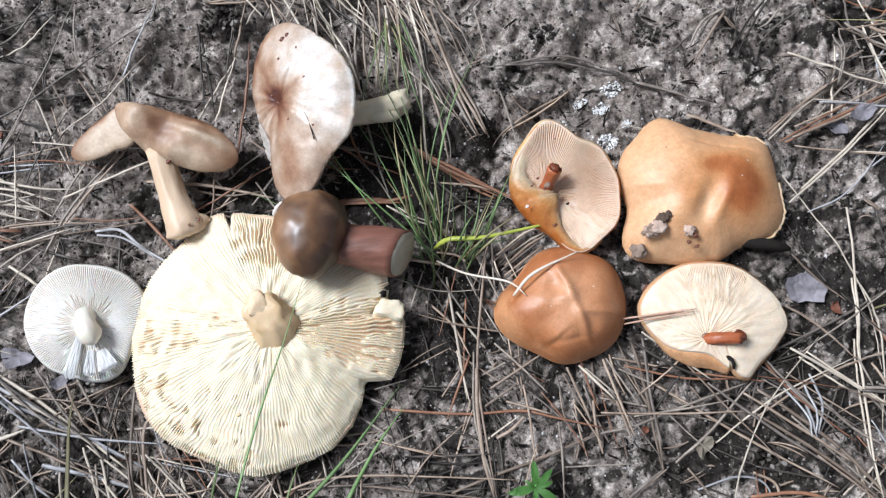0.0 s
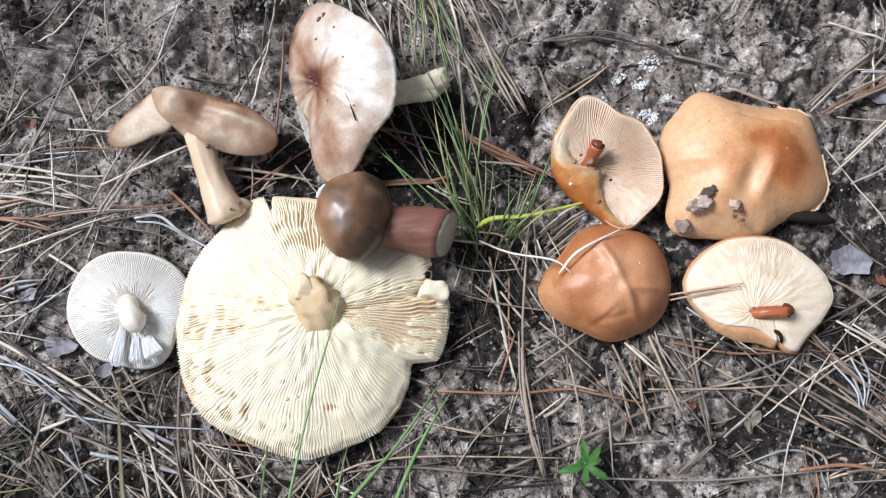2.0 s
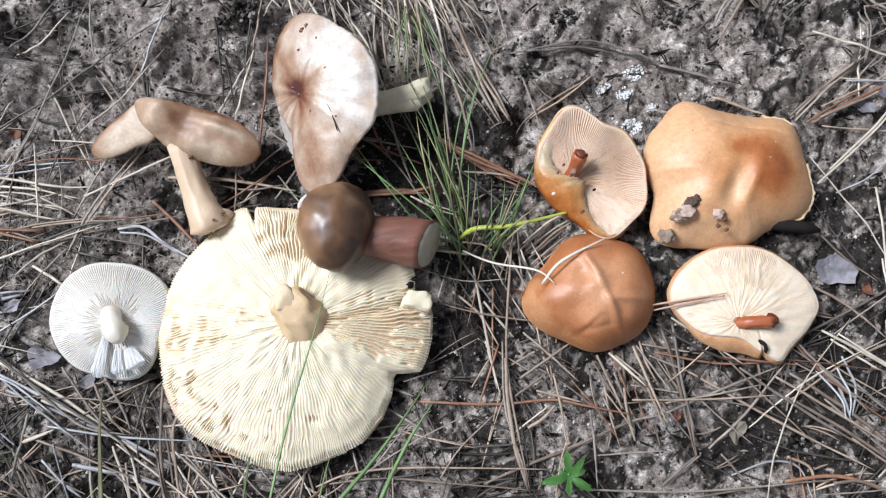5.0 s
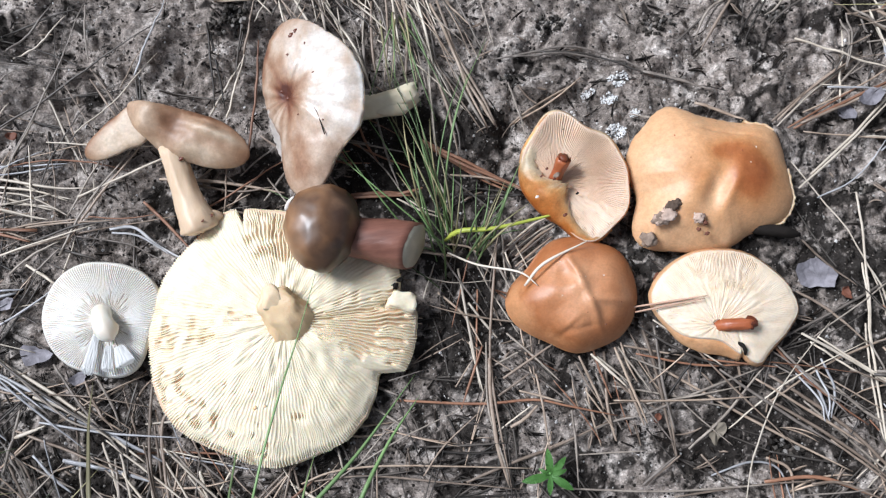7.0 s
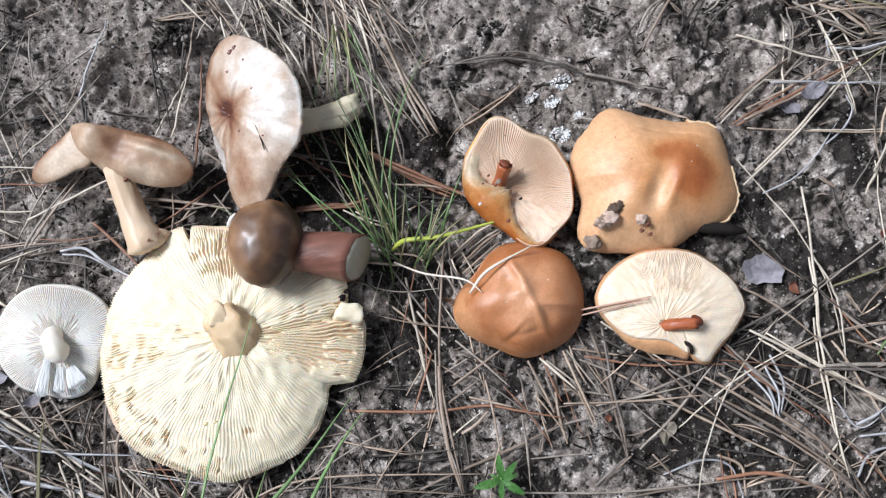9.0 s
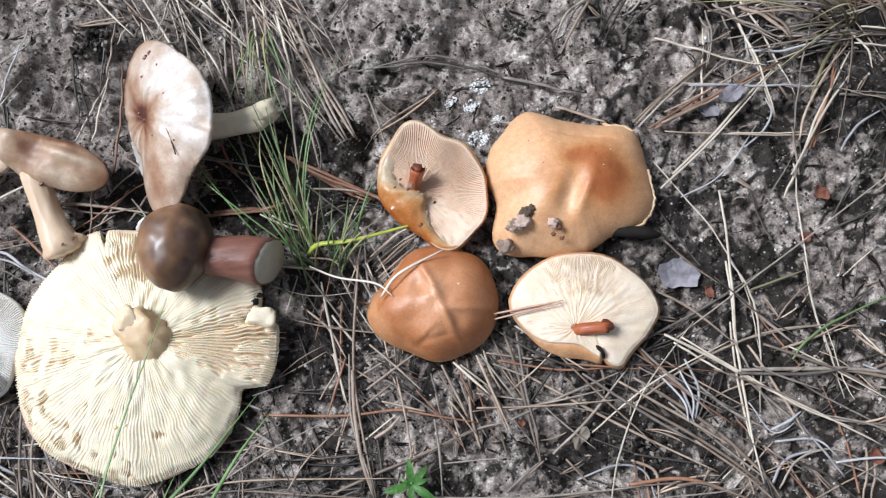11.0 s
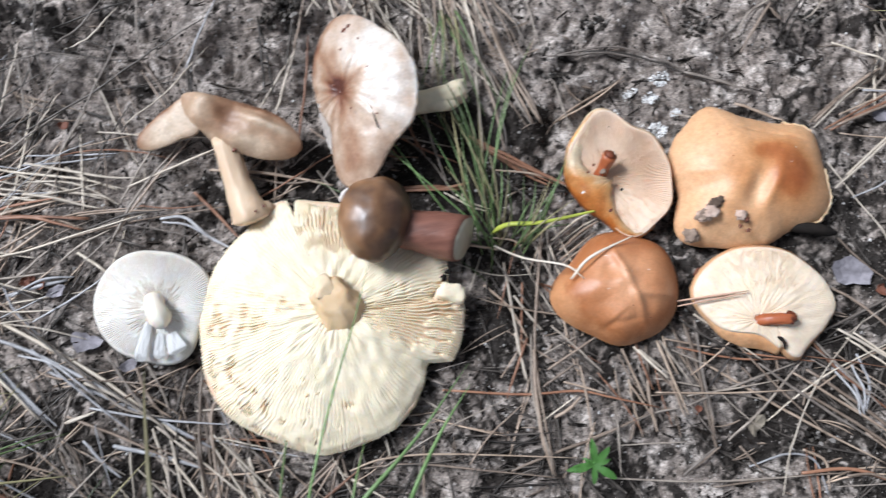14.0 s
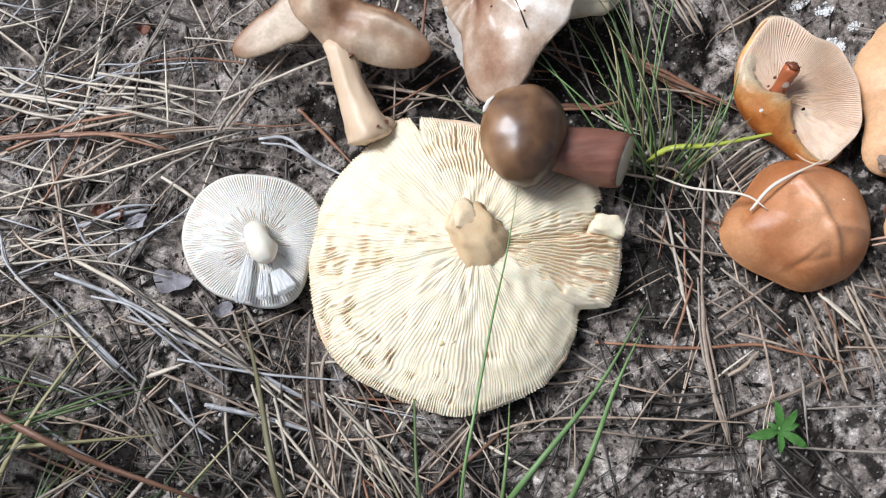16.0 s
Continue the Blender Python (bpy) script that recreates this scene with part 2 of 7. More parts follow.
BROWN_SKIN = skin("fawn_skin", [(0.0, (0.20, 0.095, 0.048)), (0.2, (0.31, 0.175, 0.10)), (0.45, (0.43, 0.29, 0.19)), (0.75, (0.60, 0.465, 0.34)), (1.0, (0.74, 0.635, 0.51))], (0.32, 0.185, 0.11), 0.15, scale=55, rough=0.5, streak=0.0, bumps=0.06, flesh=0.12)


# ---- builders ----
def thing(name, x, y, z, label, category, group=""):
    ob = new(name)
    ob.empty_display_size = 0.01
    ob.location = (x, y, z)
    return tagged(ob, label, category, group)


def part(name, bm, material, parent, label="", smooth=True):
    """Links a bmesh as one mesh under a thing or part (parent None: top level)."""
    me = bpy.data.meshes.new(name)
    bmesh.ops.recalc_face_normals(bm, faces=bm.faces)
    bm.to_mesh(me)
    bm.free()
    me.materials.append(material)
    if smooth:
        me.shade_smooth()
    ob = new(name, me)
    if parent:
        ob.parent = parent
    return tagged(ob, label)


def fuzz(x, y, z=0.0):
    return noise.noise((x, y, z))


def ground_z(x, y):
    """Height of the soil: humps, clods and pits in the trampled sand."""
    far = max(abs(x - 0.07) - 0.42, abs(y - 0.13) - 0.28, 0.0) / 0.25
    near = max(0.0, 1.0 - far) ** 2
    h = 0.0045 * fuzz(x * 11, y * 11, 3.1) + 0.004 * fuzz(x * 32, y * 32, 7.7)
    bare = min(max((y - 0.14 + 0.22 * (x - 0.05)) / 0.08, 0.0), 1.0)
    bare = min(1.0, bare + 0.8 * min(max((x - 0.235) / 0.05, 0.0), 1.0))
    h += (0.35 + 0.65 * bare) * (0.013 * abs(fuzz(x * 23, y * 23, 6.1)) + 0.012 * abs(fuzz(x * 45, y * 45, 1.3)) + 0.0062 * abs(fuzz(x * 105, y * 105, 4.3)) - 0.0065)
    h += 0.0023 * fuzz(x * 210, y * 210, 9.0)
    return h * near - 0.004 + 0.012 * fuzz(x * 1.7, y * 1.7, 5) * (1 - near)


def outline(R, lobes):
    return lambda th: R * (1 + sum(a * math.cos(k * th + radians(p)) for k, a, p in lobes))


def oval(R, aspect, turn, lobes):
    """An ellipse of half width R and that aspect, its outline broken by lobes."""
    wavy = outline(1.0, lobes)
    return lambda th: R * wavy(th) / math.sqrt((math.cos(th - radians(turn)) / aspect) ** 2 + math.sin(th - radians(turn)) ** 2)


def bell(th, mid, width):
    """A smooth bump of 1 at the angle mid, 0 beyond width (degrees)."""
    d = (math.degrees(th) - mid + 180) % 360 - 180
    return 0.5 + 0.5 * math.cos(math.pi * d / width) if abs(d) < width else 0.0


def cap_bm(r, top, under, rings=30, segs=168, umbo=(0, 0), reach=1.0, pigment=None):
    """A solid cap: upper sheet, rounded rim, lower sheet. top and under give z from (s, angle, x, y)."""
    bm = bmesh.new()
    rad = bm.verts.layers.float.new("rad")
    fibre = bm.verts.layers.float.new("fibre")

    def vert(s, th, z):
        x, y = r(th) * s * math.cos(th), r(th) * s * math.sin(th)
        v = bm.verts.new((x, y, z(s, th, x, y)))
        dx, dy = x - umbo[0], y - umbo[1]
        v[rad] = max(0.0, pigment(x, y, s) if pigment else math.hypot(dx, dy) / reach)
        a = math.atan2(dy, dx)
        v[fibre] = 0.5 + 0.4 * fuzz(14 * math.cos(a), 14 * math.sin(a), 2 * v[rad]) + 0.35 * fuzz(33 * math.cos(a), 33 * math.sin(a), 4 * v[rad])
        return v
    sheets = []
    for z in (top, under):
        mid = vert(0, 0, z)
        rows = [[vert((i / rings) ** 0.85, 2 * math.pi * j / segs, z) for j in range(segs)] for i in range(1, rings + 1)]
        for j in range(segs):
            k = (j + 1) % segs
            bm.faces.new((mid, rows[0][j], rows[0][k]))
            for a, b in zip(rows, rows[1:]):
                bm.faces.new((a[j], b[j], b[k], a[k]))
        sheets.append(rows[-1])
    up, low = sheets
    rim = []
    for j in range(segs):
        m = (up[j].co + low[j].co) / 2
        out = Vector((m.x, m.y, 0)).normalized() * (up[j].co.z - low[j].co.z) * 0.4
        v = bm.verts.new(m + out)
        v[rad], v[fibre] = up[j][rad], up[j][fibre]
        rim.append(v)
    for j in range(segs):
        k = (j + 1) % segs
        bm.faces.new((up[j], rim[j], rim[k], up[k]))
        bm.faces.new((rim[j], low[j], low[k], rim[k]))
    return bm


def smooth(a, b, x):
    """0 at a, 1 at b and past it, soft between."""
    f = min(max((x - a) / (b - a), 0.0), 1.0)
    return f * f * (3 - 2 * f)


def gill_layer(parent, material, label, r, face, hub, count, height, opened, seed, rings=70, segs=1100, wave=0.5, inner=0.1, thick=0.00045, fringe=0.0, limit=None, nick=None, blush=0.0, starts=(0.30, 0.66)):
    """Lamellae from the stem to the rim as one relief. Short ones start further out; where opened(x, y) is low they lie pressed together."""
    rng = random.Random(seed)
    late = [rng.uniform(-0.14, 0.14) for i in range(4 * count + 8)]
    tall = [rng.uniform(0.75, 1.0) for i in range(4 * count + 8)]
    verts, gaps = [], []
    for i in range(rings + 1):
        s = inner + (1 - inner) * i / rings
        for j in range(segs):
            th = 2 * math.pi * j / segs
            rr = r(th) * (limit(th) if limit else 1.0) * (1 + nick(th) * smooth(1.0, 0.72, s) if nick else 1.0)
            ex, ey = rr * math.cos(th) - hub[0], rr * math.sin(th) - hub[1]
            x, y = hub[0] + ex * s, hub[1] + ey * s
            far = math.hypot(ex, ey)
            R = far * s
            swing = wave * smooth(0.1, 0.5, s) * (noise.noise((x * 75, y * 75, seed)) + 0.5 * noise.noise((x * 210, y * 210, seed + 5)))
            phase = count * j / segs + swing
            pitch = 2 * math.pi * R / count
            ridge = 0.0
            for tier, shift, step in ((0, 0.0, 1.0), (1, 0.5, 1.0), (2, 0.25, 0.5)):
                k = round((phase - shift) / step)
                d = abs(phase - shift - k * step) * pitch
                if d < 2.4 * thick:
                    born = 1.0 if not tier else smooth(0.0, 0.06, s - starts[tier - 1] - late[(k * 2 + tier) % len(late)])
                    ridge = max(ridge, born * tall[(k * 3 + tier) % len(tall)] * math.exp(-(d / thick) ** 2))
            free = smooth(0.30, 0.78, opened(x, y) + 0.55 * noise.noise((phase * 0.75, R * 210, seed + 2)) + 0.10 * noise.noise((x * 60, y * 60, seed + 8)))
            at = math.atan2(y, x)
            z = face(min(1.0, math.hypot(x, y) / (r(at) * (1 + nick(at) if nick else 1.0))), at, x, y)
            z += height * (free * ridge + (1 - free) * (0.76 + 0.12 * ridge + 0.42 * noise.noise((phase * 0.5, R * 130, seed + 6)))) * (1 - 0.6 * smooth(0.94, 1.0, s))
            out = 1 + fringe * smooth(0.93, 1.0, s) * (ridge - 0.4)
            verts.append((hub[0] + ex * s * out, hub[1] + ey * s * out, z))
            # Gap tone rises with depth, so shade between gills is coloured in.
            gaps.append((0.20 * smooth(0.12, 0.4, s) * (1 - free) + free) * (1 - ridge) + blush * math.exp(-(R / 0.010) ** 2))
    faces = [(i * segs + j, (i + 1) * segs + j, (i + 1) * segs + (j + 1) % segs, i * segs + (j + 1) % segs) for i in range(rings) for j in range(segs)]
    me = bpy.data.meshes.new("gill_layer")
    me.from_pydata(verts, [], faces)
    me.attributes.new("gap", "FLOAT", "POINT").data.foreach_set("value", gaps)
    me.materials.append(material)
    me.shade_smooth()
    ob = new("gill_layer", me)
    ob.parent = parent
    return tagged(ob, label, kind="stuff")


def tube_bm(points, radii, sides=20, rough=0.0, flat=1.0, seed=0, cut=0.0, bm=None):
    """A tapering stem through the points; rough: how far its skin is ribbed, cut: unevenness of its ends."""
    bm = bm or bmesh.new()
    pts = [Vector(p) for p in points]
    rings = []
    for i, (p, rr) in enumerate(zip(pts, radii)):
        d = (pts[min(i + 1, len(pts) - 1)] - pts[max(i - 1, 0)]).normalized()
        u = d.cross(Vector((0, 0, 1)))
        u = u.normalized() if u.length > 1e-4 else Vector((1, 0, 0))
        v = u.cross(d).normalized()
        ring = []
        for k in range(sides):
            a = 2 * math.pi * k / sides
            q = rr * (1 + rough * fuzz(3 * math.cos(a) + seed, 3 * math.sin(a), i * 0.35))
            end = d * cut * rr * fuzz(2 * math.cos(a), 2 * math.sin(a), seed + i) if i in (0, len(pts) - 1) else Vector()
            ring.append(bm.verts.new(p + u * q * math.cos(a) + v * q * flat * math.sin(a) + end))
        rings.append(ring)
    for a, b in zip(rings, rings[1:]):
        for k in range(sides):
            bm.faces.new((a[k], a[(k + 1) % sides], b[(k + 1) % sides], b[k]))
    bm.faces.new(rings[0])
    bm.faces.new(rings[-1])
    return bm


def arc(p, q, n, sag=(0, 0, 0)):
    p, q, sag = Vector(p), Vector(q), Vector(sag)
    return [p.lerp(q, i / n) + sag * 4 * (i / n) * (1 - i / n) for i in range(n + 1)]


def smooth_line(points, n):
    """n + 1 points along a soft curve through the given ones."""
    pts = [Vector(p) for p in points]
    if len(pts) == 2:
        return [pts[0].lerp(pts[1], i / n) for i in range(n + 1)]
    pts = [2 * pts[0] - pts[1]] + pts + [2 * pts[-1] - pts[-2]]
    out = []
    for i in range(n + 1):
        f = i / n * (len(pts) - 3)
        k = min(int(f), len(pts) - 4)
        u = f - k
        a, b, c, d = pts[k:k + 4]
        out.append(0.5 * (2 * b + (c - a) * u + (2 * a - 5 * b + 4 * c - d) * u * u + (3 * b - a - 3 * c + d) * u ** 3))
    return out


# ---- ground ----
def spread(lo, hi, step, far):
    """Even steps over the place itself, then ever longer ones to the horizon."""
    mid = list(np.arange(lo, hi, step))
    out, d = [], step
    while not out or out[-1] < far:
        d *= 1.5
        out.append((out[-1] if out else 0.0) + d)
    return [lo - o for o in reversed(out)] + mid + [mid[-1] + o for o in out]


gx, gy = np.meshgrid(np.arange(1500) / 800 - 0.85, np.arange(1100) / 800 - 0.55)
PATCH_FIELD = np.zeros_like(gx)


def patch(x, y, rx, ry, amount):
    """A soft dark patch, humus and in places shade (amount above 0), or clean sand (below 0), of those half widths."""
    PATCH_FIELD[:] += amount * np.exp(-((gx - x) / rx) ** 2 - ((gy - y) / ry) ** 2)


# Humus beside the pale cap, darkened further for the shadow the cap casts.
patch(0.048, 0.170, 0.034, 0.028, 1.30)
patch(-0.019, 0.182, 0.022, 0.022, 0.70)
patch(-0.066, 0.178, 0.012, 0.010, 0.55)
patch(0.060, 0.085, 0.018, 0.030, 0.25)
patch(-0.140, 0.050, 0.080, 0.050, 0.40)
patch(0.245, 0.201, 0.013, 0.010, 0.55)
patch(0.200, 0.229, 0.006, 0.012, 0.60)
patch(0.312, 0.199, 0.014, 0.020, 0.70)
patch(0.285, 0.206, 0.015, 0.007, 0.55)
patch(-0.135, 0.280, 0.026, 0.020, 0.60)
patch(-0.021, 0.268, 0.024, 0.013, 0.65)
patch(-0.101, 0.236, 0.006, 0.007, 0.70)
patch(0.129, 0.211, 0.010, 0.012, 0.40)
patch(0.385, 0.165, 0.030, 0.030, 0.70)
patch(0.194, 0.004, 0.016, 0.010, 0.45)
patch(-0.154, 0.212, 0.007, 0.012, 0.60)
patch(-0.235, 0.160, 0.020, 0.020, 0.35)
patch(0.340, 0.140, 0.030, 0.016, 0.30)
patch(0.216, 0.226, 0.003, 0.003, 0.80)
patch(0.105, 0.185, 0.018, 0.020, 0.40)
# Dark soil with the grass tuft's shade painted in.
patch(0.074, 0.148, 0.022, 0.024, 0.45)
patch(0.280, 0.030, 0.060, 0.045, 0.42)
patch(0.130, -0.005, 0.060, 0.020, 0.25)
patch(0.130, 0.235, 0.030, 0.020, -0.25)
patch(0.205, 0.205, 0.030, 0.020, -0.25)
patch(0.275, 0.183, 0.025, 0.014, -0.60)
patch(0.225, 0.213, 0.014, 0.018, -0.40)
patch(0.165, 0.235, 0.030, 0.020, -0.30)
patch(-0.085, 0.163, 0.030, 0.018, 0.35)
patch(-0.030, 0.165, 0.020, 0.014, 0.40)
patch(0.135, 0.015, 0.050, 0.030, -0.08)
patch(0.075, 0.030, 0.025, 0.035, -0.18)
patch(-0.174, 0.245, 0.040, 0.030, -0.50)
patch(-0.037, 0.245, 0.032, 0.026, -0.80)
patch(-0.120, 0.205, 0.030, 0.024, -0.35)
patch(-0.234, 0.112, 0.030, 0.022, -0.45)
patch(0.270, 0.090, 0.050, 0.050, -0.15)
patch(0.175, 0.185, 0.025, 0.020, -0.35)
patch(0.180, 0.240, 0.100, 0.040, -0.16)
patch(0.262, 0.115, 0.018, 0.030, 0.35)


def humus(x, y):
    """How dark the soil is, with the shade that some patches paint into it."""
    far = max(abs(x - 0.07) - 0.45, abs(y - 0.13) - 0.32, 0.0) / 0.3
    if far > 1:
        return 0.3
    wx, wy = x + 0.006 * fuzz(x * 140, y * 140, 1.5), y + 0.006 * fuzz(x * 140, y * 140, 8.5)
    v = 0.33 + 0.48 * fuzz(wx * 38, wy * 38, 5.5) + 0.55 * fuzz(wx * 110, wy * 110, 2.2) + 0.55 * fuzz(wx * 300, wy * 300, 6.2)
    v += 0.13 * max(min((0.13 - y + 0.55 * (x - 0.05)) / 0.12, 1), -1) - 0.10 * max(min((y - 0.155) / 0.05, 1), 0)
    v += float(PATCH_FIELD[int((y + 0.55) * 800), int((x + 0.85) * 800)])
    return min(max(v * (1 - far) + 0.3 * far, 0), 1)


def build_ground():
    xs, ys = spread(-0.33, 0.46, 0.0012, 300), spread(-0.11, 0.37, 0.0012, 300)
    nx = len(xs)
    zs = [[ground_z(x, y) for x in xs] for y in ys]
    me = bpy.data.meshes.new("ground")
    me.from_pydata([(x, y, zs[j][i]) for j, y in enumerate(ys) for i, x in enumerate(xs)], [],
                   [(j * nx + i, j * nx + i + 1, (j + 1) * nx + i + 1, (j + 1) * nx + i) for j in range(len(ys) - 1) for i in range(nx - 1)])
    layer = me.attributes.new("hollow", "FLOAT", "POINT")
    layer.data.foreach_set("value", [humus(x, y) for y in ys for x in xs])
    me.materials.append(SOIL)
    me.shade_smooth()
    return tagged(new("ground", me), "grey-brown sandy forest soil, lumpy and damp, strewn with needles", "ground", kind="structure")


build_ground()


# ---- mushrooms ----
def big_cream_mushroom():
    m = thing("mushroom", -0.0212, 0.0966, 0, "large cream-yellow mushroom lying upside down, wavy gills showing", "mushroom", "picked mushrooms")

    def r(th):
        deg = math.degrees(th) % 360
        k = 0.07 * bell(th, 103, 20) + 0.05 * bell(th, 207, 30) + 0.03 * bell(th, 260, 18) - 0.045 * bell(th, 60, 30) + 0.10 * bell(th, 20, 18) - 0.10 * bell(th, 4, 5)
        if 295 < deg < 329:
            k -= 0.13 * ((deg - 295) / 34) ** 1.5
        elif 329 <= deg < 334:
            k += -0.13 + 0.20 * (deg - 329) / 5
        elif deg >= 334:
            k += 0.07 + 0.05 * math.sin((deg - 334) / 26 * math.pi / 2)
        elif deg < 3:
            k += 0.12 * (1 - deg / 3)
        k -= 0.13 * bell(th, 97, 2.2)
        return 0.062 * (1 + k + 0.008 * fuzz(9 * math.cos(th), 9 * math.sin(th)) + 0.006 * fuzz(30 * math.cos(th), 30 * math.sin(th)))
    face = lambda s, th, x, y: 0.009 + 0.0115 * (1 - s ** 2.2) + 0.002 * fuzz(x * 40, y * 40, 8) - 0.001 * s ** 8
    low = lambda s, th, x, y: 0.0005 + 0.0075 * s ** 2
    part("cap", cap_bm(r, lambda *a: face(*a) - 0.0012, low, rings=34, segs=220), CREAM_BED, m, "cream cap with buff gill bed")
    part("rim", tube_rim(r, lambda th: face(1, th, 0, 0) - 0.0018, 0.0007), CREAM_SKIN, m, "thin yellowish cap edge")

    def opened(x, y):
        th, away = math.atan2(y - 0.004, x - 0.0075), math.hypot(x - 0.0075, y - 0.004) / 0.058
        v = 0.03 + 1.15 * bell(th, -14, 38) * smooth(0.12, 0.3, away) + 0.85 * bell(th, 84, 34) * smooth(0.38, 0.6, away)
        v += 0.46 * bell(th, 172, 26) * smooth(0.45, 0.65, away) * (1 - 0.5 * smooth(0.8, 0.95, away)) + 0.42 * bell(th, 163, 22) * smooth(0.2, 0.3, away) * (1 - smooth(0.45, 0.6, away))
        v += 0.16 * bell(th, 212, 55) * smooth(0.4, 0.7, away) + 0.16 * bell(th, 262, 40) * smooth(0.15, 0.5, away)
        v += 0.28 * smooth(0.92, 1.0, away) * (0.4 + 0.6 * bell(th, 190, 100))
        return v - 0.22 * bell(th, 308, 40) - 0.25 * bell(th, 135, 28)
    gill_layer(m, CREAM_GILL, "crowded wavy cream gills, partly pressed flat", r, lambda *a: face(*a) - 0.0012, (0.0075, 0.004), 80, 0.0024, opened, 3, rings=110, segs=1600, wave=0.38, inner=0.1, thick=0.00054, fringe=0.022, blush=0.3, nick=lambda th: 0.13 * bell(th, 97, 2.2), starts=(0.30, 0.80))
    stem = tube_bm(smooth_line([(0.0108, 0.0025, 0.0150), (0.0096, 0.0048, 0.0195), (0.0066, 0.0098, 0.0225), (0.0036, 0.0150, 0.0240), (0.0020, 0.0178, 0.0236)], 14), [0.0128, 0.0124, 0.0118, 0.0112, 0.0106, 0.0101, 0.0097, 0.0094, 0.0092, 0.0091, 0.0090, 0.0086, 0.0078, 0.0062, 0.0034], 36, 0.20, 0.8, seed=4, cut=0.4)
    for v in stem.verts:
        v.co += Vector((1, 1, 0.6)) * 0.0011 * fuzz(v.co.x * 190, v.co.y * 190, v.co.z * 190)
        v.co.z = min(v.co.z, 0.0282 + 0.0008 * fuzz(v.co.x * 240, v.co.y * 240))
    part("stem", stem, STUB, m, "short broken buff stem")
    chip = tube_bm(smooth_line([(-0.0010, 0.0170, 0.0262), (0.0035, 0.0152, 0.0278), (0.0085, 0.0112, 0.0268)], 10), [0.0016, 0.0044, 0.0056, 0.0060, 0.0062, 0.0060, 0.0056, 0.0050, 0.0044, 0.0032, 0.0010], 24, 0.45, 0.26, seed=7)
    for x, y, z, size, material, turn in ((-0.0128, -0.0336, 0.0188, 0.0016, STUB, 10), (-0.0080, -0.0336, 0.0190, 0.0013, STUB, 0), (-0.0048, 0.0324, 0.0186, 0.0014, STEM_DARK, 15), (-0.0022, 0.0332, 0.0184, 0.0008, CHAR, 40)):
        speck(x, y, z, size, material, m, turn)
    part("broken_flesh", chip, FLESH_BUFF, m, "paler torn flesh at the stem's end")


def tube_rim(r, z, thick, a0=0.0, a1=360.0, n=200):
    bm = bmesh.new()
    rings = []
    for i in range(n + 1):
        th = radians(a0 + (a1 - a0) * i / n)
        ring = []
        for k in range(8):
            a = 2 * math.pi * k / 8
            q = r(th) + thick * math.cos(a) * 0.8
            ring.append(bm.verts.new((q * math.cos(th), q * math.sin(th), z(th) + thick * math.sin(a))))
        rings.append(ring)
    for a, b in zip(rings, rings[1:]):
        for k in range(8):
            bm.faces.new((a[k], a[(k + 1) % 8], b[(k + 1) % 8], b[k]))
    return bm


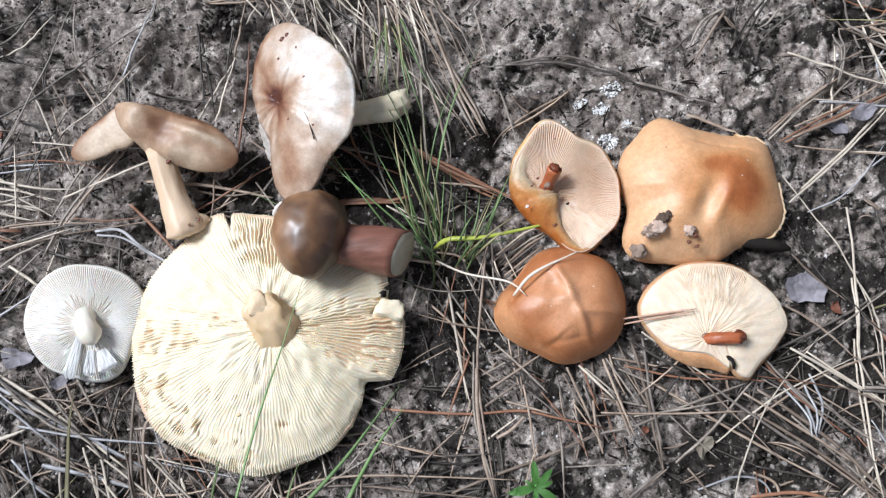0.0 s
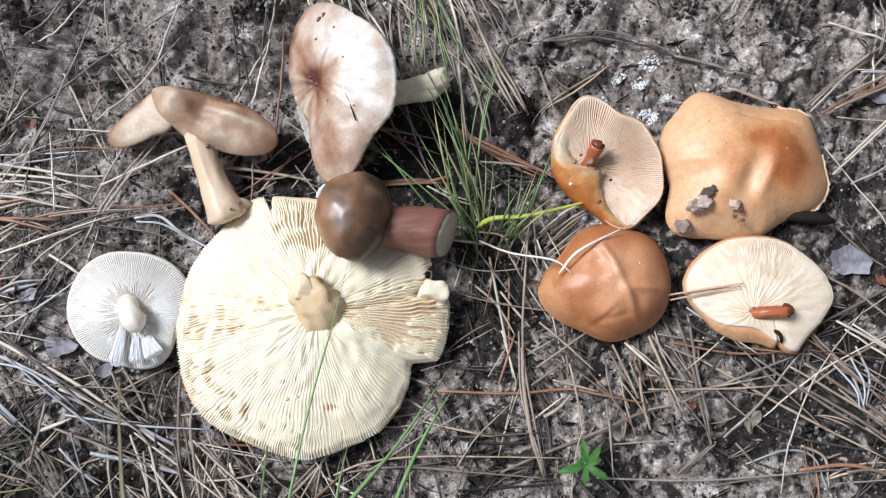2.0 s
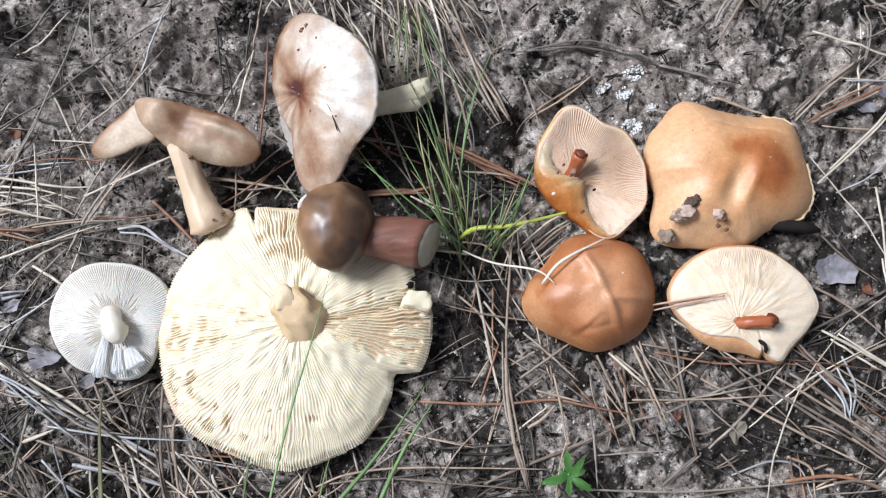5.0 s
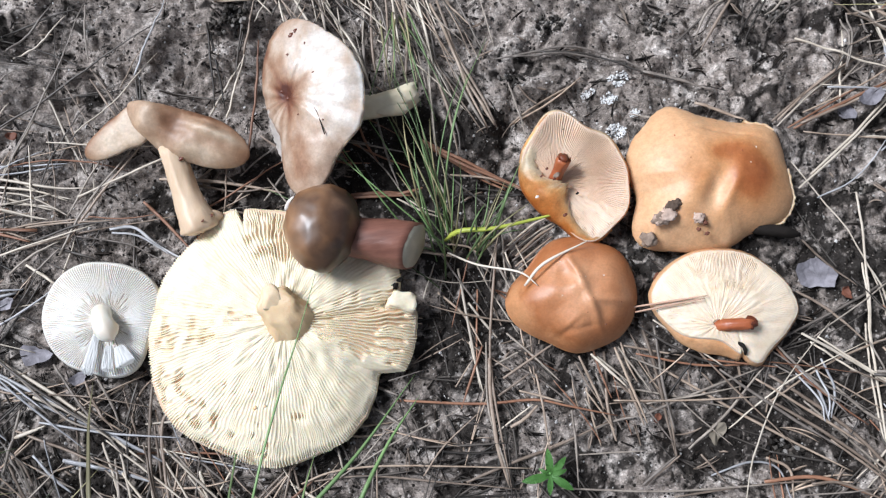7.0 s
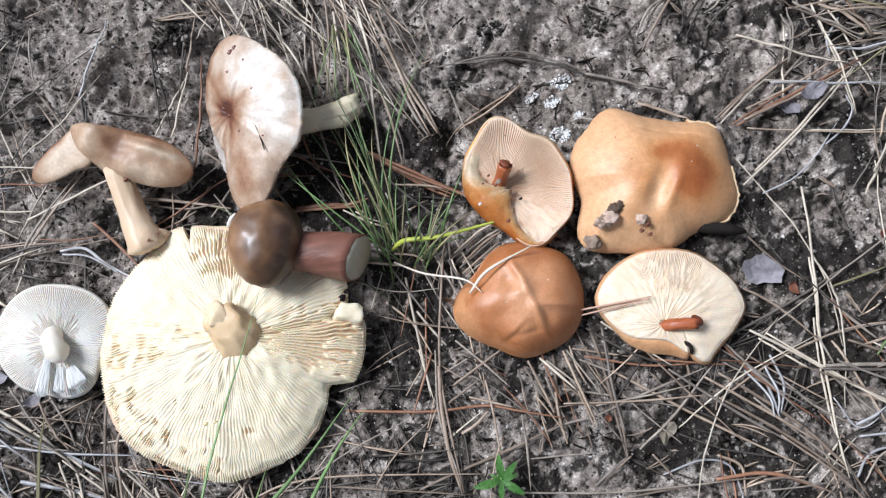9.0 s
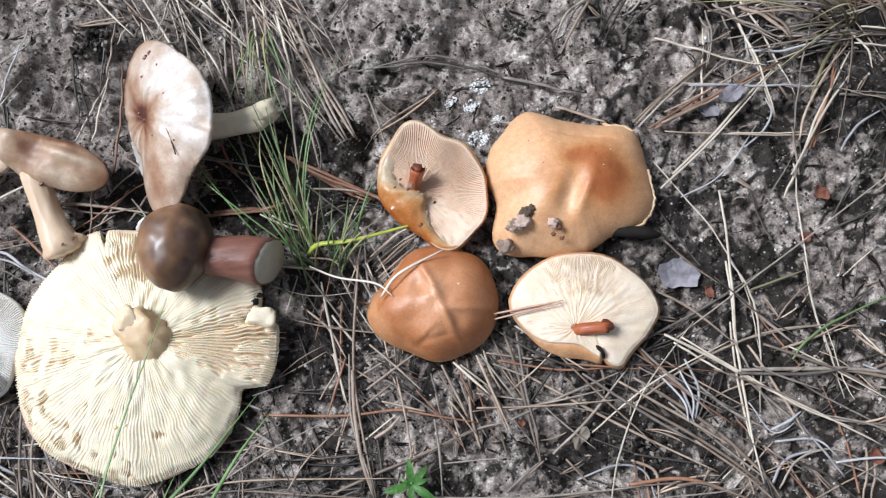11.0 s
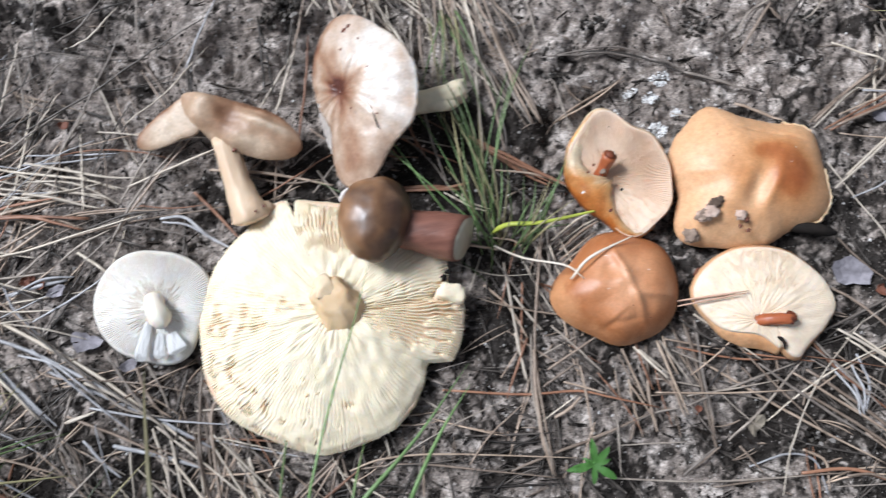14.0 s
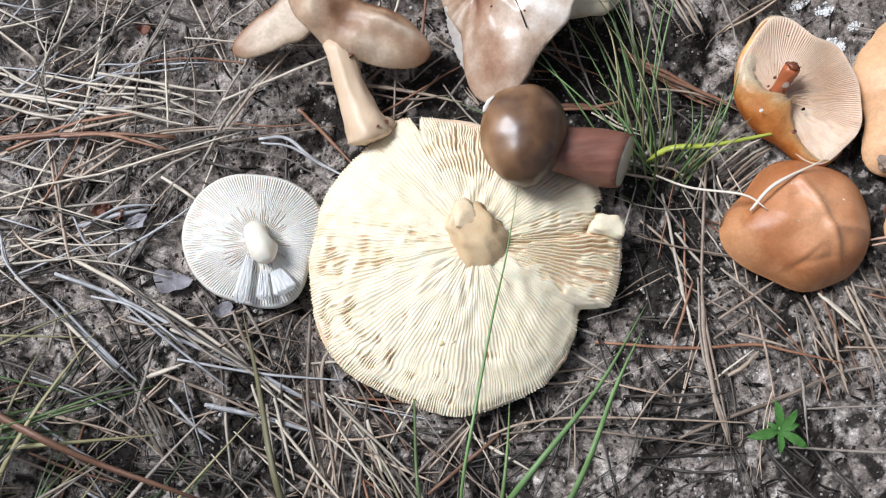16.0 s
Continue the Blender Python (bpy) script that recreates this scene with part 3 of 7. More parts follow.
def white_mushroom():
    m = thing("mushroom", -0.1049, 0.1202, 0, "small white mushroom lying upside down with fine gills", "mushroom", "picked mushrooms")
    r = outline(0.028, [(2, 0.015, 89), (3, 0.042, -101), (4, 0.043, -80), (5, 0.018, -33), (6, 0.01, 33)])
    face = lambda s, th, x, y: 0.0085 + 0.0032 * (1 - s ** 2) + 0.0009 * fuzz(x * 70, y * 70, 4)
    part("cap", cap_bm(r, lambda *a: face(*a) - 0.001, lambda s, th, x, y: 0.0005 + 0.004 * s * s), WHITE_BED, m, "white cap with cream gill bed")
    hub = (0.0040, -0.0035)
    # Gill gaps fade on the left: strong light washing them out is built in.
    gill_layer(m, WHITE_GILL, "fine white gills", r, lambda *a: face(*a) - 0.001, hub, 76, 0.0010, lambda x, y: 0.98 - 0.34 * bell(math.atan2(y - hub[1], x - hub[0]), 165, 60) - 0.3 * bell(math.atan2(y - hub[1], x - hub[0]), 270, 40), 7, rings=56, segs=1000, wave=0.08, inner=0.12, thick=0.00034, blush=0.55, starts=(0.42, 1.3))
    part("stem", tube_bm(smooth_line([(0.0022, 0.0015, 0.010), (0.0028, -0.0005, 0.0135), (0.0042, -0.0045, 0.0155), (0.0058, -0.0090, 0.0158), (0.0064, -0.0118, 0.0135)], 10), [0.0050, 0.0046, 0.0046, 0.0048, 0.0050, 0.0052, 0.0054, 0.0054, 0.0050, 0.0040, 0.0018], 24, 0.22, seed=2, cut=0.4), STUB_PALE, m, "translucent cream stem stub")
    for (x0, y0), (x1, y1), w0, w1, n in (((-0.0010, -0.0085), (-0.0075, -0.0272), 0.0034, 0.0066, 5), ((0.0040, -0.0150), (0.0022, -0.0275), 0.0030, 0.0062, 9), ((0.0085, -0.0160), (0.0120, -0.0262), 0.0045, 0.0105, 14)):
        bm = bmesh.new()
        rows = []
        along = Vector((x1 - x0, y1 - y0, 0))
        side = Vector((-along.y, along.x, 0)).normalized()
        for i in range(17):
            f = i / 16
            w = w0 + (w1 - w0) * f ** 0.8
            if f > 0.86:
                w *= 1 - 0.5 * ((f - 0.86) / 0.14) ** 2
            row = []
            for k in range(13):
                u = k / 6 - 1
                p = Vector((x0, y0, 0)) + along * (f + 0.06 * f * fuzz(k * 0.7, n)) + side * u * w / 2
                row.append(bm.verts.new((p.x, p.y, 0.0122 + 0.0022 * f + 0.0004 * (1 - u ** 4) + 0.0005 * fuzz(k * 0.9, f * 2, n) - 0.0020 * max(0.0, f - 0.85) / 0.15)))
            rows.append(row)
        for p, q in zip(rows, rows[1:]):
            for k in range(12):
                bm.faces.new((p[k], p[k + 1], q[k + 1], q[k]))
        bmesh.ops.solidify(bm, geom=bm.faces[:], thickness=0.0009)
        part("torn_flap", bm, FLESH_WHITE, m, "torn white flesh", smooth=False)


def speck(x, y, z, size, material, parent, turn=0):
    """A small flattened speck of dirt or an insect nibble."""
    bm = bmesh.new()
    bmesh.ops.create_icosphere(bm, subdivisions=2, radius=size / 2)
    for v in bm.verts:
        v.co = Vector((v.co.x * 1.5, v.co.y, v.co.z * 0.5)) * (1 + 0.5 * fuzz(v.co.x * 2500 + x * 999, v.co.y * 2500, v.co.z * 2500))
    ob = part("speck", bm, material, parent)
    ob.matrix_local = pose(x, y, z, 0, 0, turn)


def chestnut_mushroom():
    m = thing("mushroom", 0.128, 0.0891, 0, "smooth chestnut-tan domed mushroom cap lying on needles", "mushroom", "picked mushrooms")
    r = outline(0.030, [(2, 0.064, -3), (3, 0.041, 169), (4, 0.037, -14), (5, 0.031, -169), (8, 0.006, 78)])

    def top(s, th, x, y):
        dome = 0.003 + 0.021 * max(1 - s ** 2.4, 0) ** 0.75
        fade = max(1 - s ** 3, 0)
        ridge = 0.0017 * math.exp(-((x * 0.975 + y * 0.22 - 0.0023 + 0.002 * fuzz(y * 90, 2)) / 0.0022) ** 2)
        groove = -0.0013 * math.exp(-((y + 0.017 - 0.06 * x) / 0.0014) ** 2) * bell(th, 255, 50)
        lip = -0.0028 * min(max((-0.62 * x + 0.78 * y - 0.019) / 0.0012, 0), 1) * bell(th, 130, 60)
        hollow = -0.0017 * math.exp(-((x - 0.009) / 0.006) ** 2 - ((y - 0.004) / 0.010) ** 2)
        hollow -= 0.0016 * math.exp(-((x + 0.011) / 0.007) ** 2 - ((y + 0.006) / 0.006) ** 2)
        hollow += 0.0010 * math.exp(-((y + 0.010 - 0.5 * x) / 0.0016) ** 2) * bell(th, 215, 60)
        hollow -= 0.0009 * math.exp(-((y + 0.0125 - 0.5 * x + 0.002 * fuzz(x * 120, 5)) / 0.0012) ** 2) * bell(th, 220, 60)
        hollow += 0.0009 * fuzz(x * 110, y * 110, 16) + 0.0002 * fuzz(x * 260, y * 260, 3)
        arm = 0.0013 * math.exp(-((y + 0.0035 + 0.22 * x) / 0.0020) ** 2) * smooth(0.001, 0.008, x) + 0.0008 * math.exp(-((x + 0.002) / 0.0022) ** 2 - ((y - 0.003) / 0.0022) ** 2)
        arm -= 0.0018 * math.exp(-((x + 0.006) / 0.004) ** 2 - ((y - 0.010) / 0.006) ** 2) + 0.0012 * math.exp(-((x - 0.009) / 0.004) ** 2 - ((y + 0.011) / 0.005) ** 2)
        return dome + (ridge + groove + hollow + arm) * fade + lip + 0.0016 * fuzz(x * 55, y * 55, 6) * fade
    part("cap", cap_bm(r, top, lambda s, th, x, y: 0.0005 + 0.002 * s, umbo=(0.002, 0.002), reach=0.032), CHESTNUT_SKIN, m, "smooth chestnut-tan cap skin")
    spots = random.Random(4)
    for i in range(9):
        a, q = spots.uniform(0, 6.28), 0.022 * spots.random() ** 0.5
        x, y = q * math.cos(a), q * math.sin(a)
        speck(x, y, top(q / r(a), a, x, y), spots.uniform(0.0003, 0.0006), STUB_PALE if i % 2 else STEM_DARK, m, spots.uniform(0, 180))



def large_tan_mushroom():
    m = thing("mushroom", 0.2046, 0.1338, 0, "broad tan mushroom cap, dented, with a pale ragged edge", "mushroom", "picked mushrooms")
    r0 = outline(0.0395, [(2, 0.075, 10), (3, 0.086, 25), (4, 0.051, -139), (5, 0.007, 171), (6, 0.046, 168), (7, 0.019, -65), (8, 0.013, 178), (10, 0.01, 63)])
    r = lambda th: r0(th) * (1 + 0.012 * fuzz(6 * math.cos(th), 6 * math.sin(th), 3) + 0.008 * fuzz(26 * math.cos(th), 26 * math.sin(th), 5))

    def dent(x, y, long=0.0105, wide=0.0046):
        """Depth of the oval dent beside the umbo, 1 at its middle."""
        u, v = 0.53 * (x + 0.0014) + 0.85 * (y + 0.0078), 0.85 * (x + 0.0014) - 0.53 * (y + 0.0078)
        return math.exp(-(u / long) ** 2 - (v / wide) ** 2)

    def top(s, th, x, y):
        dome = 0.0045 + 0.0185 * max(1 - s ** 2.2, 0) ** 0.8
        v = 0.85 * (x + 0.0014) - 0.53 * (y + 0.0078)
        u = 0.53 * (x + 0.0014) + 0.85 * (y + 0.0078)
        lip = 0.0013 * math.exp(-((v - 0.0072) / 0.0028) ** 2 - ((u - 0.002) / 0.013) ** 2)
        knob = 0.0028 * math.exp(-((x - 0.0175) / 0.011) ** 2 - ((y + 0.004) / 0.013) ** 2)
        crease = -0.0008 * math.exp(-((0.36 * x + 0.93 * y - 0.0235 + 0.002 * fuzz(x * 60, 3)) / 0.0010) ** 2) * smooth(0.0, 0.02, x + 0.012)
        fade = max(1 - s ** 4, 0)
        return dome - 0.0034 * dent(x, y) + (lip + knob + crease) * fade + 0.0016 * fuzz(x * 30, y * 30, 12) + 0.0006 * fuzz(x * 95, y * 95, 1)

    def pigment(x, y, s):
        v = 0.84 + 0.06 * s - 0.86 * math.exp(-((x - 0.0185) / 0.0165) ** 2 - ((y + 0.0035) / 0.0155) ** 2)
        v -= 0.45 * math.exp(-((x - 0.0075) / 0.0105) ** 2 - ((y - 0.0118) / 0.0055) ** 2) + 0.34 * math.exp(-((x + 0.0095) / 0.006) ** 2 - ((y + 0.0015) / 0.009) ** 2)
        return v + 0.62 * dent(x, y, 0.009, 0.0042) + 0.10 * smooth(0.6, 1.0, s)
    part("cap", cap_bm(r, top, lambda s, th, x, y: 0.0008 + 0.002 * s, rings=46, segs=220, umbo=(0.0165, -0.004), reach=0.046, pigment=pigment), TAN_SKIN, m)
    spots = random.Random(8)
    for i in range(8):
        a, q = spots.uniform(0, 6.28), spots.uniform(0.012, 0.034)
        x, y = q * math.cos(a), q * math.sin(a)
        speck(x, y, top(min(q / r(a), 0.98), a, x, y), spots.uniform(0.0004, 0.0009), STEM_RED if i % 2 else STUB_PALE, m, spots.uniform(0, 180))
    ragged = lambda th: r(th) + 0.0005 + 0.0010 * fuzz(18 * math.cos(th), 18 * math.sin(th), 9)
    for a0, a1 in ((-52, -2), (26, 46)):
        margin = tube_rim(ragged, lambda th: 0.0042 + 0.0008 * fuzz(8 * math.cos(th), 8 * math.sin(th), 4), 0.0011, a0, a1, 60)
        part("pale_margin", margin, FLESH, m, "pale ragged cap margin")


def upturned_tan_mushroom():
    m = thing("mushroom", 0.1988, 0.0712, 0, "tan mushroom lying upside down, pale gills and red-brown stem", "mushroom", "picked mushrooms")
    r0 = outline(0.0299, [(2, 0.15, 39), (3, 0.03, -171), (4, 0.02, 7), (5, 0.012, 20), (6, 0.017, 66)])
    r = lambda th: r0(th) * (1 - 0.10 * bell(th, 276.5, 3.5) + 0.085 * bell(th, 287, 12) - 0.035 * bell(th, 308, 16) + 0.03 * bell(th, 345, 14) - 0.09 * bell(th, 190, 30) + 0.05 * bell(th, 240, 25) + 0.006 * fuzz(14 * math.cos(th), 14 * math.sin(th), 6))
    inset = lambda th: 1 - 0.27 * bell(th, 240, 55)
    hub = (-0.0075, -0.0095)

    def face(s, th, x, y):
        return 0.009 + 0.005 * (1 - s ** 2) + 0.003 * bell(th, 240, 60) * s + 0.001 * fuzz(x * 60, y * 60, 3)

    def shell(s, th, x, y):
        g = inset(th)
        if s <= g:
            return face(s / g, th, x, y) - 0.001
        f = (s - g) / max(1 - g, 1e-6)
        return face(1, th, x, y) - 0.001 - 0.007 * f * f * bell(th, 240, 60)
    part("cap", cap_bm(r, shell, lambda s, th, x, y: 0.0006 + 0.003 * s * s, rings=40, reach=0.03), TAN_SKIN, m)
    g = lambda th: r(th) * inset(th)
    part("gill_bed", cap_bm(lambda th: g(th) * 1.004, lambda s, th, x, y: face(s, th, x, y) - 0.0006, lambda s, th, x, y: face(s, th, x, y) - 0.0016), TAN_BED, m, "pinkish buff flesh between the gills")
    def opened(x, y):
        th, away = math.atan2(y - hub[1], x - hub[0]), math.hypot(x - hub[0], y - hub[1]) / 0.036
        return 0.0 + 0.72 * bell(th, 76, 72) * smooth(0.3, 0.6, away) + 0.30 * bell(th, 160, 50) + 0.2 * smooth(0.16, 0.05, away)
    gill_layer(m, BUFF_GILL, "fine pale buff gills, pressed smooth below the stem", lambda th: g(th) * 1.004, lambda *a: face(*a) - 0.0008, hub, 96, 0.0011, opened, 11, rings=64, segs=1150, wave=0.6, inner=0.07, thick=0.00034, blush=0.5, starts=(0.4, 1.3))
    stem = tube_bm(smooth_line([(-0.0092, -0.0093, 0.0065), (-0.004, -0.0102, 0.0140), (0.002, -0.0112, 0.0168), (0.0072, -0.0122, 0.0178)], 10), [0.0058, 0.0042, 0.0034, 0.0031, 0.0030, 0.0029, 0.0028, 0.0028, 0.0027, 0.0027, 0.0022], 24, 0.25, seed=8, cut=1.0)
    part("stem", stem, STEM_RED, m, "short red-brown stem")
    tip = tube_bm(smooth_line([(0.0048, -0.0118, 0.0176), (0.0078, -0.0118, 0.0180), (0.0100, -0.0131, 0.0172)], 5), [0.0020, 0.0026, 0.0026, 0.0022, 0.0016, 0.0008], 20, 1.0, 0.75, seed=5, cut=1.6)
    part("dark_twig", tube_bm(smooth_line([(0.0006, -0.0195, 0.0128), (0.0022, -0.0225, 0.0150), (0.0030, -0.0262, 0.0118)], 8), [0.0004, 0.0009, 0.0011, 0.0010, 0.0009, 0.0010, 0.0009, 0.0008, 0.0004], 8, 0.4, seed=2), CHAR, m, "dark splinter stuck in the cap's edge")
    part("broken_tip", tip, STEM_DARK, m, "dark ragged broken stem end")


def folded_tan_mushroom():
    m = thing("mushroom", 0.1391, 0.1466, 0, "tan mushroom folded over on itself, gills and red stem inside", "mushroom", "picked mushrooms")
    r = oval(0.0239, 1.35, 114, [(2, 0.012, -14), (3, 0.01, -140), (4, 0.048, -22), (5, 0.019, -169), (6, 0.03, 162), (7, 0.009, 11), (8, 0.02, -6)])
    fold = lambda th: bell(th, 208, 86)
    hub = (-0.0099, -0.0001)

    def face(s, th, x, y):
        return 0.007 + 0.0075 * s ** 2 * (0.6 + 0.4 * math.cos(th - radians(70))) + 0.001 * fuzz(x * 60, y * 60, 13)
    part("cap", cap_bm(r, lambda *a: face(*a) - 0.001, lambda s, th, x, y: 0.0005 + 0.007 * s ** 3, pigment=lambda x, y, s: 0.30 + 0.65 * bell(math.atan2(y, x), 75, 95)), FOLD_SKIN, m)
    part("gill_bed", cap_bm(lambda th: r(th) * 1.0, lambda s, th, x, y: face(s, th, x, y) - 0.0002, lambda s, th, x, y: face(s, th, x, y) - 0.0012), TAN_BED, m, "buff flesh between the gills")
    tuck = lambda th: 1 - 0.22 * min(1, 2.5 * fold(th))
    gill_layer(m, TAN_GILL, "fine radiating buff gills", r, lambda *a: face(*a) - 0.0004, hub, 84, 0.0011, lambda x, y: 1.0 - 0.7 * bell(math.atan2(y - hub[1], x - hub[0]), -55, 45), 17, rings=60, segs=1050, wave=0.12, inner=0.10, thick=0.00034, limit=tuck, blush=0.2, starts=(0.3, 1.3))
    bm = bmesh.new()
    rad = bm.verts.layers.float.new("rad")
    bm.verts.layers.float.new("fibre")
    rows = []
    for i in range(61):
        th = radians(104 + 190 * i / 60)
        w = r(th) * (0.06 + 0.82 * fold(th) + 0.16 * bell(th, 128, 36)) * (1 + 0.22 * fuzz(i * 0.22, 4) + 0.20 * fuzz(i * 0.9, 7) + 0.14 * fuzz(i * 2.1, 3))
        hgt = 0.0020 + 0.0066 * fold(th)
        row = []
        for k in range(15):
            a = math.pi * (-0.12 + 0.95 * k / 14)
            q = r(th) + 0.0013 - w / 2 + w / 2 * math.cos(a)
            v = bm.verts.new((q * math.cos(th), q * math.sin(th), face(1, th, 0, 0) - 0.003 + hgt * math.sin(a) + 0.0008 * fuzz(i * 0.2, k * 0.3)))
            v[rad] = 0.16 + 0.80 * (k / 14) ** 1.5 + 0.62 * bell(th, 138, 50) + 0.10 * bell(th, 290, 40) - 0.10 * bell(th, 215, 50) + 0.16 * fuzz(i * 0.25, k * 0.35, 8)
            row.append(v)
        rows.append(row)
    for a, b in zip(rows, rows[1:]):
        for k in range(14):
            bm.faces.new((a[k], a[k + 1], b[k + 1], b[k]))
    first = [(v.co.copy(), v[rad]) for v in bm.verts]
    bmesh.ops.solidify(bm, geom=bm.faces[:], thickness=0.0012)
    for v in bm.verts:
        v[rad] = min(first, key=lambda f: (f[0] - v.co).length_squared)[1]
    part("folded_rim", bm, FOLD_SKIN, m, "glossy orange-tan folded cap edge")
    part("stem", tube_bm(arc((-0.0102, 0.0010, 0.009), (-0.0056, 0.0082, 0.0195), 6), [0.0034, 0.0031, 0.0030, 0.0031, 0.0033, 0.0036, 0.0036], 20, 0.25, seed=3, cut=0.6), STEM_RED, m, "hollow red-brown stem")
    part("hollow", tube_bm(arc((-0.0060, 0.0077, 0.0185), (-0.0052, 0.0088, 0.0206), 3), [0.0020, 0.0024, 0.0025, 0.0022], 16, 0.3, seed=5, cut=0.5), STEM_DARK, m, "dark red hollow in the stem's end")
    for x, y, z, size, material in ((-0.0110, 0.0005, 0.0205, 0.0024, CRUMB), (-0.0125, -0.0012, 0.0205, 0.0012, STEM_DARK), (-0.0218, -0.0076, 0.0160, 0.0014, FLESH_TORN), (-0.0150, 0.0045, 0.0205, 0.0012, STEM_DARK), (-0.0100, -0.0190, 0.0160, 0.0016, STEM_DARK), (-0.0185, 0.0012, 0.0205, 0.0010, STEM_DARK), (-0.0010, -0.0085, 0.0110, 0.0012, CHAR), (-0.0020, 0.0240, 0.0150, 0.0006, CHAR)):
        speck(x, y, z, size, material, m, 20)


def pale_mushroom():
    m = thing("mushroom", 0.0155, 0.2065, 0, "pale brown mushroom lying tilted on its stem, cap streaked whitish", "mushroom", "picked mushrooms")
    r0 = oval(0.0247, 1.70, 93, [(1, 0.059, -17), (2, 0.011, 120), (3, 0.109, -20), (4, 0.056, 76), (5, 0.056, -168), (6, 0.024, -78), (7, 0.014, 19)])
    r = lambda th: r0(th) * (1 + 0.014 * fuzz(7 * math.cos(th), 7 * math.sin(th), 8) + 0.010 * fuzz(24 * math.cos(th), 24 * math.sin(th), 3))

    def pigment(x, y, s):
        a, d = math.atan2(y - 0.002, x + 0.0105), math.hypot(x + 0.0105, y - 0.002)
        v = 0.59 + 0.16 * fuzz(5 * math.cos(a), 5 * math.sin(a), d * 70)
        v -= 0.50 * math.exp(-((x + 0.0112) / 0.0042) ** 2 - ((y - 0.0060) / 0.0048) ** 2) + 0.44 * math.exp(-((x + 0.0092) / 0.0050) ** 2 - ((y + 0.0030) / 0.0050) ** 2)
        v -= 0.26 * math.exp(-((x + 0.002) / 0.010) ** 2 - ((y - 0.006) / 0.006) ** 2) + 0.24 * math.exp(-((x + 0.015) / 0.006) ** 2 - ((y - 0.018) / 0.014) ** 2)
        # White right half: bright sheen painted into the already paler skin.
        v += 0.36 * math.exp(-((x - 0.010) / 0.015) ** 2 - ((y - 0.020) / 0.016) ** 2) + 0.30 * math.exp(-((x - 0.012) / 0.013) ** 2 - ((y + 0.006) / 0.014) ** 2)
        v -= 0.26 * math.exp(-((x + 0.010) / 0.008) ** 2 - ((y + 0.026) / 0.016) ** 2) + 0.12 * fuzz(x * 120, y * 120, 7)
        th = math.atan2(y, x)
        return max(0.0, v - smooth(0.90, 1.0, s) * (0.30 * bell(th, 128, 62) + 0.10 * bell(th, 250, 60) - 0.25 * bell(th, -10, 80)))

    def top(s, th, x, y):
        lift = 0.022 + 0.62 * x
        d = math.hypot(y - 0.003, x + 0.0105)
        dip = -0.0030 * math.exp(-((x + 0.0105) / 0.005) ** 2 - ((y - 0.003) / 0.009) ** 2)
        a = math.atan2(y - 0.003, x + 0.0105)
        ribs = (0.0022 * fuzz(3 * math.cos(a), 3 * math.sin(a), 3) + 0.0003 * fuzz(9 * math.cos(a), 9 * math.sin(a), 5 + 60 * d)) * smooth(0.0, 0.008, d) * smooth(0.034, 0.010, d)
        return lift + 0.009 * (1 - s ** 2.4) + dip + ribs + 0.0018 * fuzz(x * 48, y * 48, 21) + 0.0007 * fuzz(x * 130, y * 130, 4)
    part("cap", cap_bm(r, top, lambda s, th, x, y: 0.0195 + 0.62 * x + 0.004 * (1 - s * s), umbo=(-0.0115, 0.0050), reach=0.044, pigment=pigment), PALE_SKIN, m)
    lip = tube_rim(r, lambda th: top(1, th, r(th) * math.cos(th), r(th) * math.sin(th)) - 0.0013 + 0.0004 * fuzz(12 * math.cos(th), 12 * math.sin(th), 2), 0.0010, -82, 62, 90)
    part("margin", lip, FLESH_BUFF, m, "thin buff cap margin")
    for x, y, size, turn in ((-0.0035, 0.0335, 0.0022, 30), (-0.0010, 0.0352, 0.0018, 40), (-0.0065, 0.0235, 0.0014, 0), (0.0030, 0.0260, 0.0010, 80), (0.0050, 0.0090, 0.0009, 0), (-0.0060, -0.0080, 0.0010, 20), (-0.0105, 0.0030, 0.0016, 60), (-0.0130, 0.0075, 0.0014, 0), (0.0060, -0.0150, 0.0009, 10)):
        a = math.atan2(y, x)
        speck(x, y, top(min(math.hypot(x, y) / r(a), 0.98), a, x, y), size, STEM_DARK, m, turn)
    stem = tube_bm(smooth_line([(-0.002, 0.000, 0.012), (0.024, -0.0060, 0.012), (0.040, -0.0050, 0.011), (0.0525, -0.0015, 0.009)], 12), [0.007, 0.0070, 0.0068, 0.0066, 0.0064, 0.0062, 0.0061, 0.0060, 0.0061, 0.0062, 0.0063, 0.0060, 0.0046], 24, 0.2, seed=6, cut=1.2)
    part("stem", stem, STEM_PALE, m, "pale buff stem with a split end")
    split = tube_bm(smooth_line([(0.030, -0.0095, 0.0150), (0.039, -0.0100, 0.0142), (0.0475, -0.0090, 0.0120)], 8), [0.0010, 0.0022, 0.0030, 0.0034, 0.0036, 0.0036, 0.0036, 0.0034, 0.0022], 16, 0.3, 0.7, seed=3, cut=1.0)
    part("split_strip", split, STEM_PALE, m, "strip of stem flesh splitting away")
    bm = bmesh.new()
    rows = []
    for i in range(25):
        f = i / 24
        cx, cy = -0.0220 + 0.0026 * f + 0.0008 * fuzz(i * 0.7, 9), 0.0035 - 0.0290 * f
        w = 0.0042 * math.sin(math.pi * min(1.0, 0.18 + 0.8 * f)) ** 0.7 * (1 + 0.3 * fuzz(i * 0.45, 3)) + 0.0006
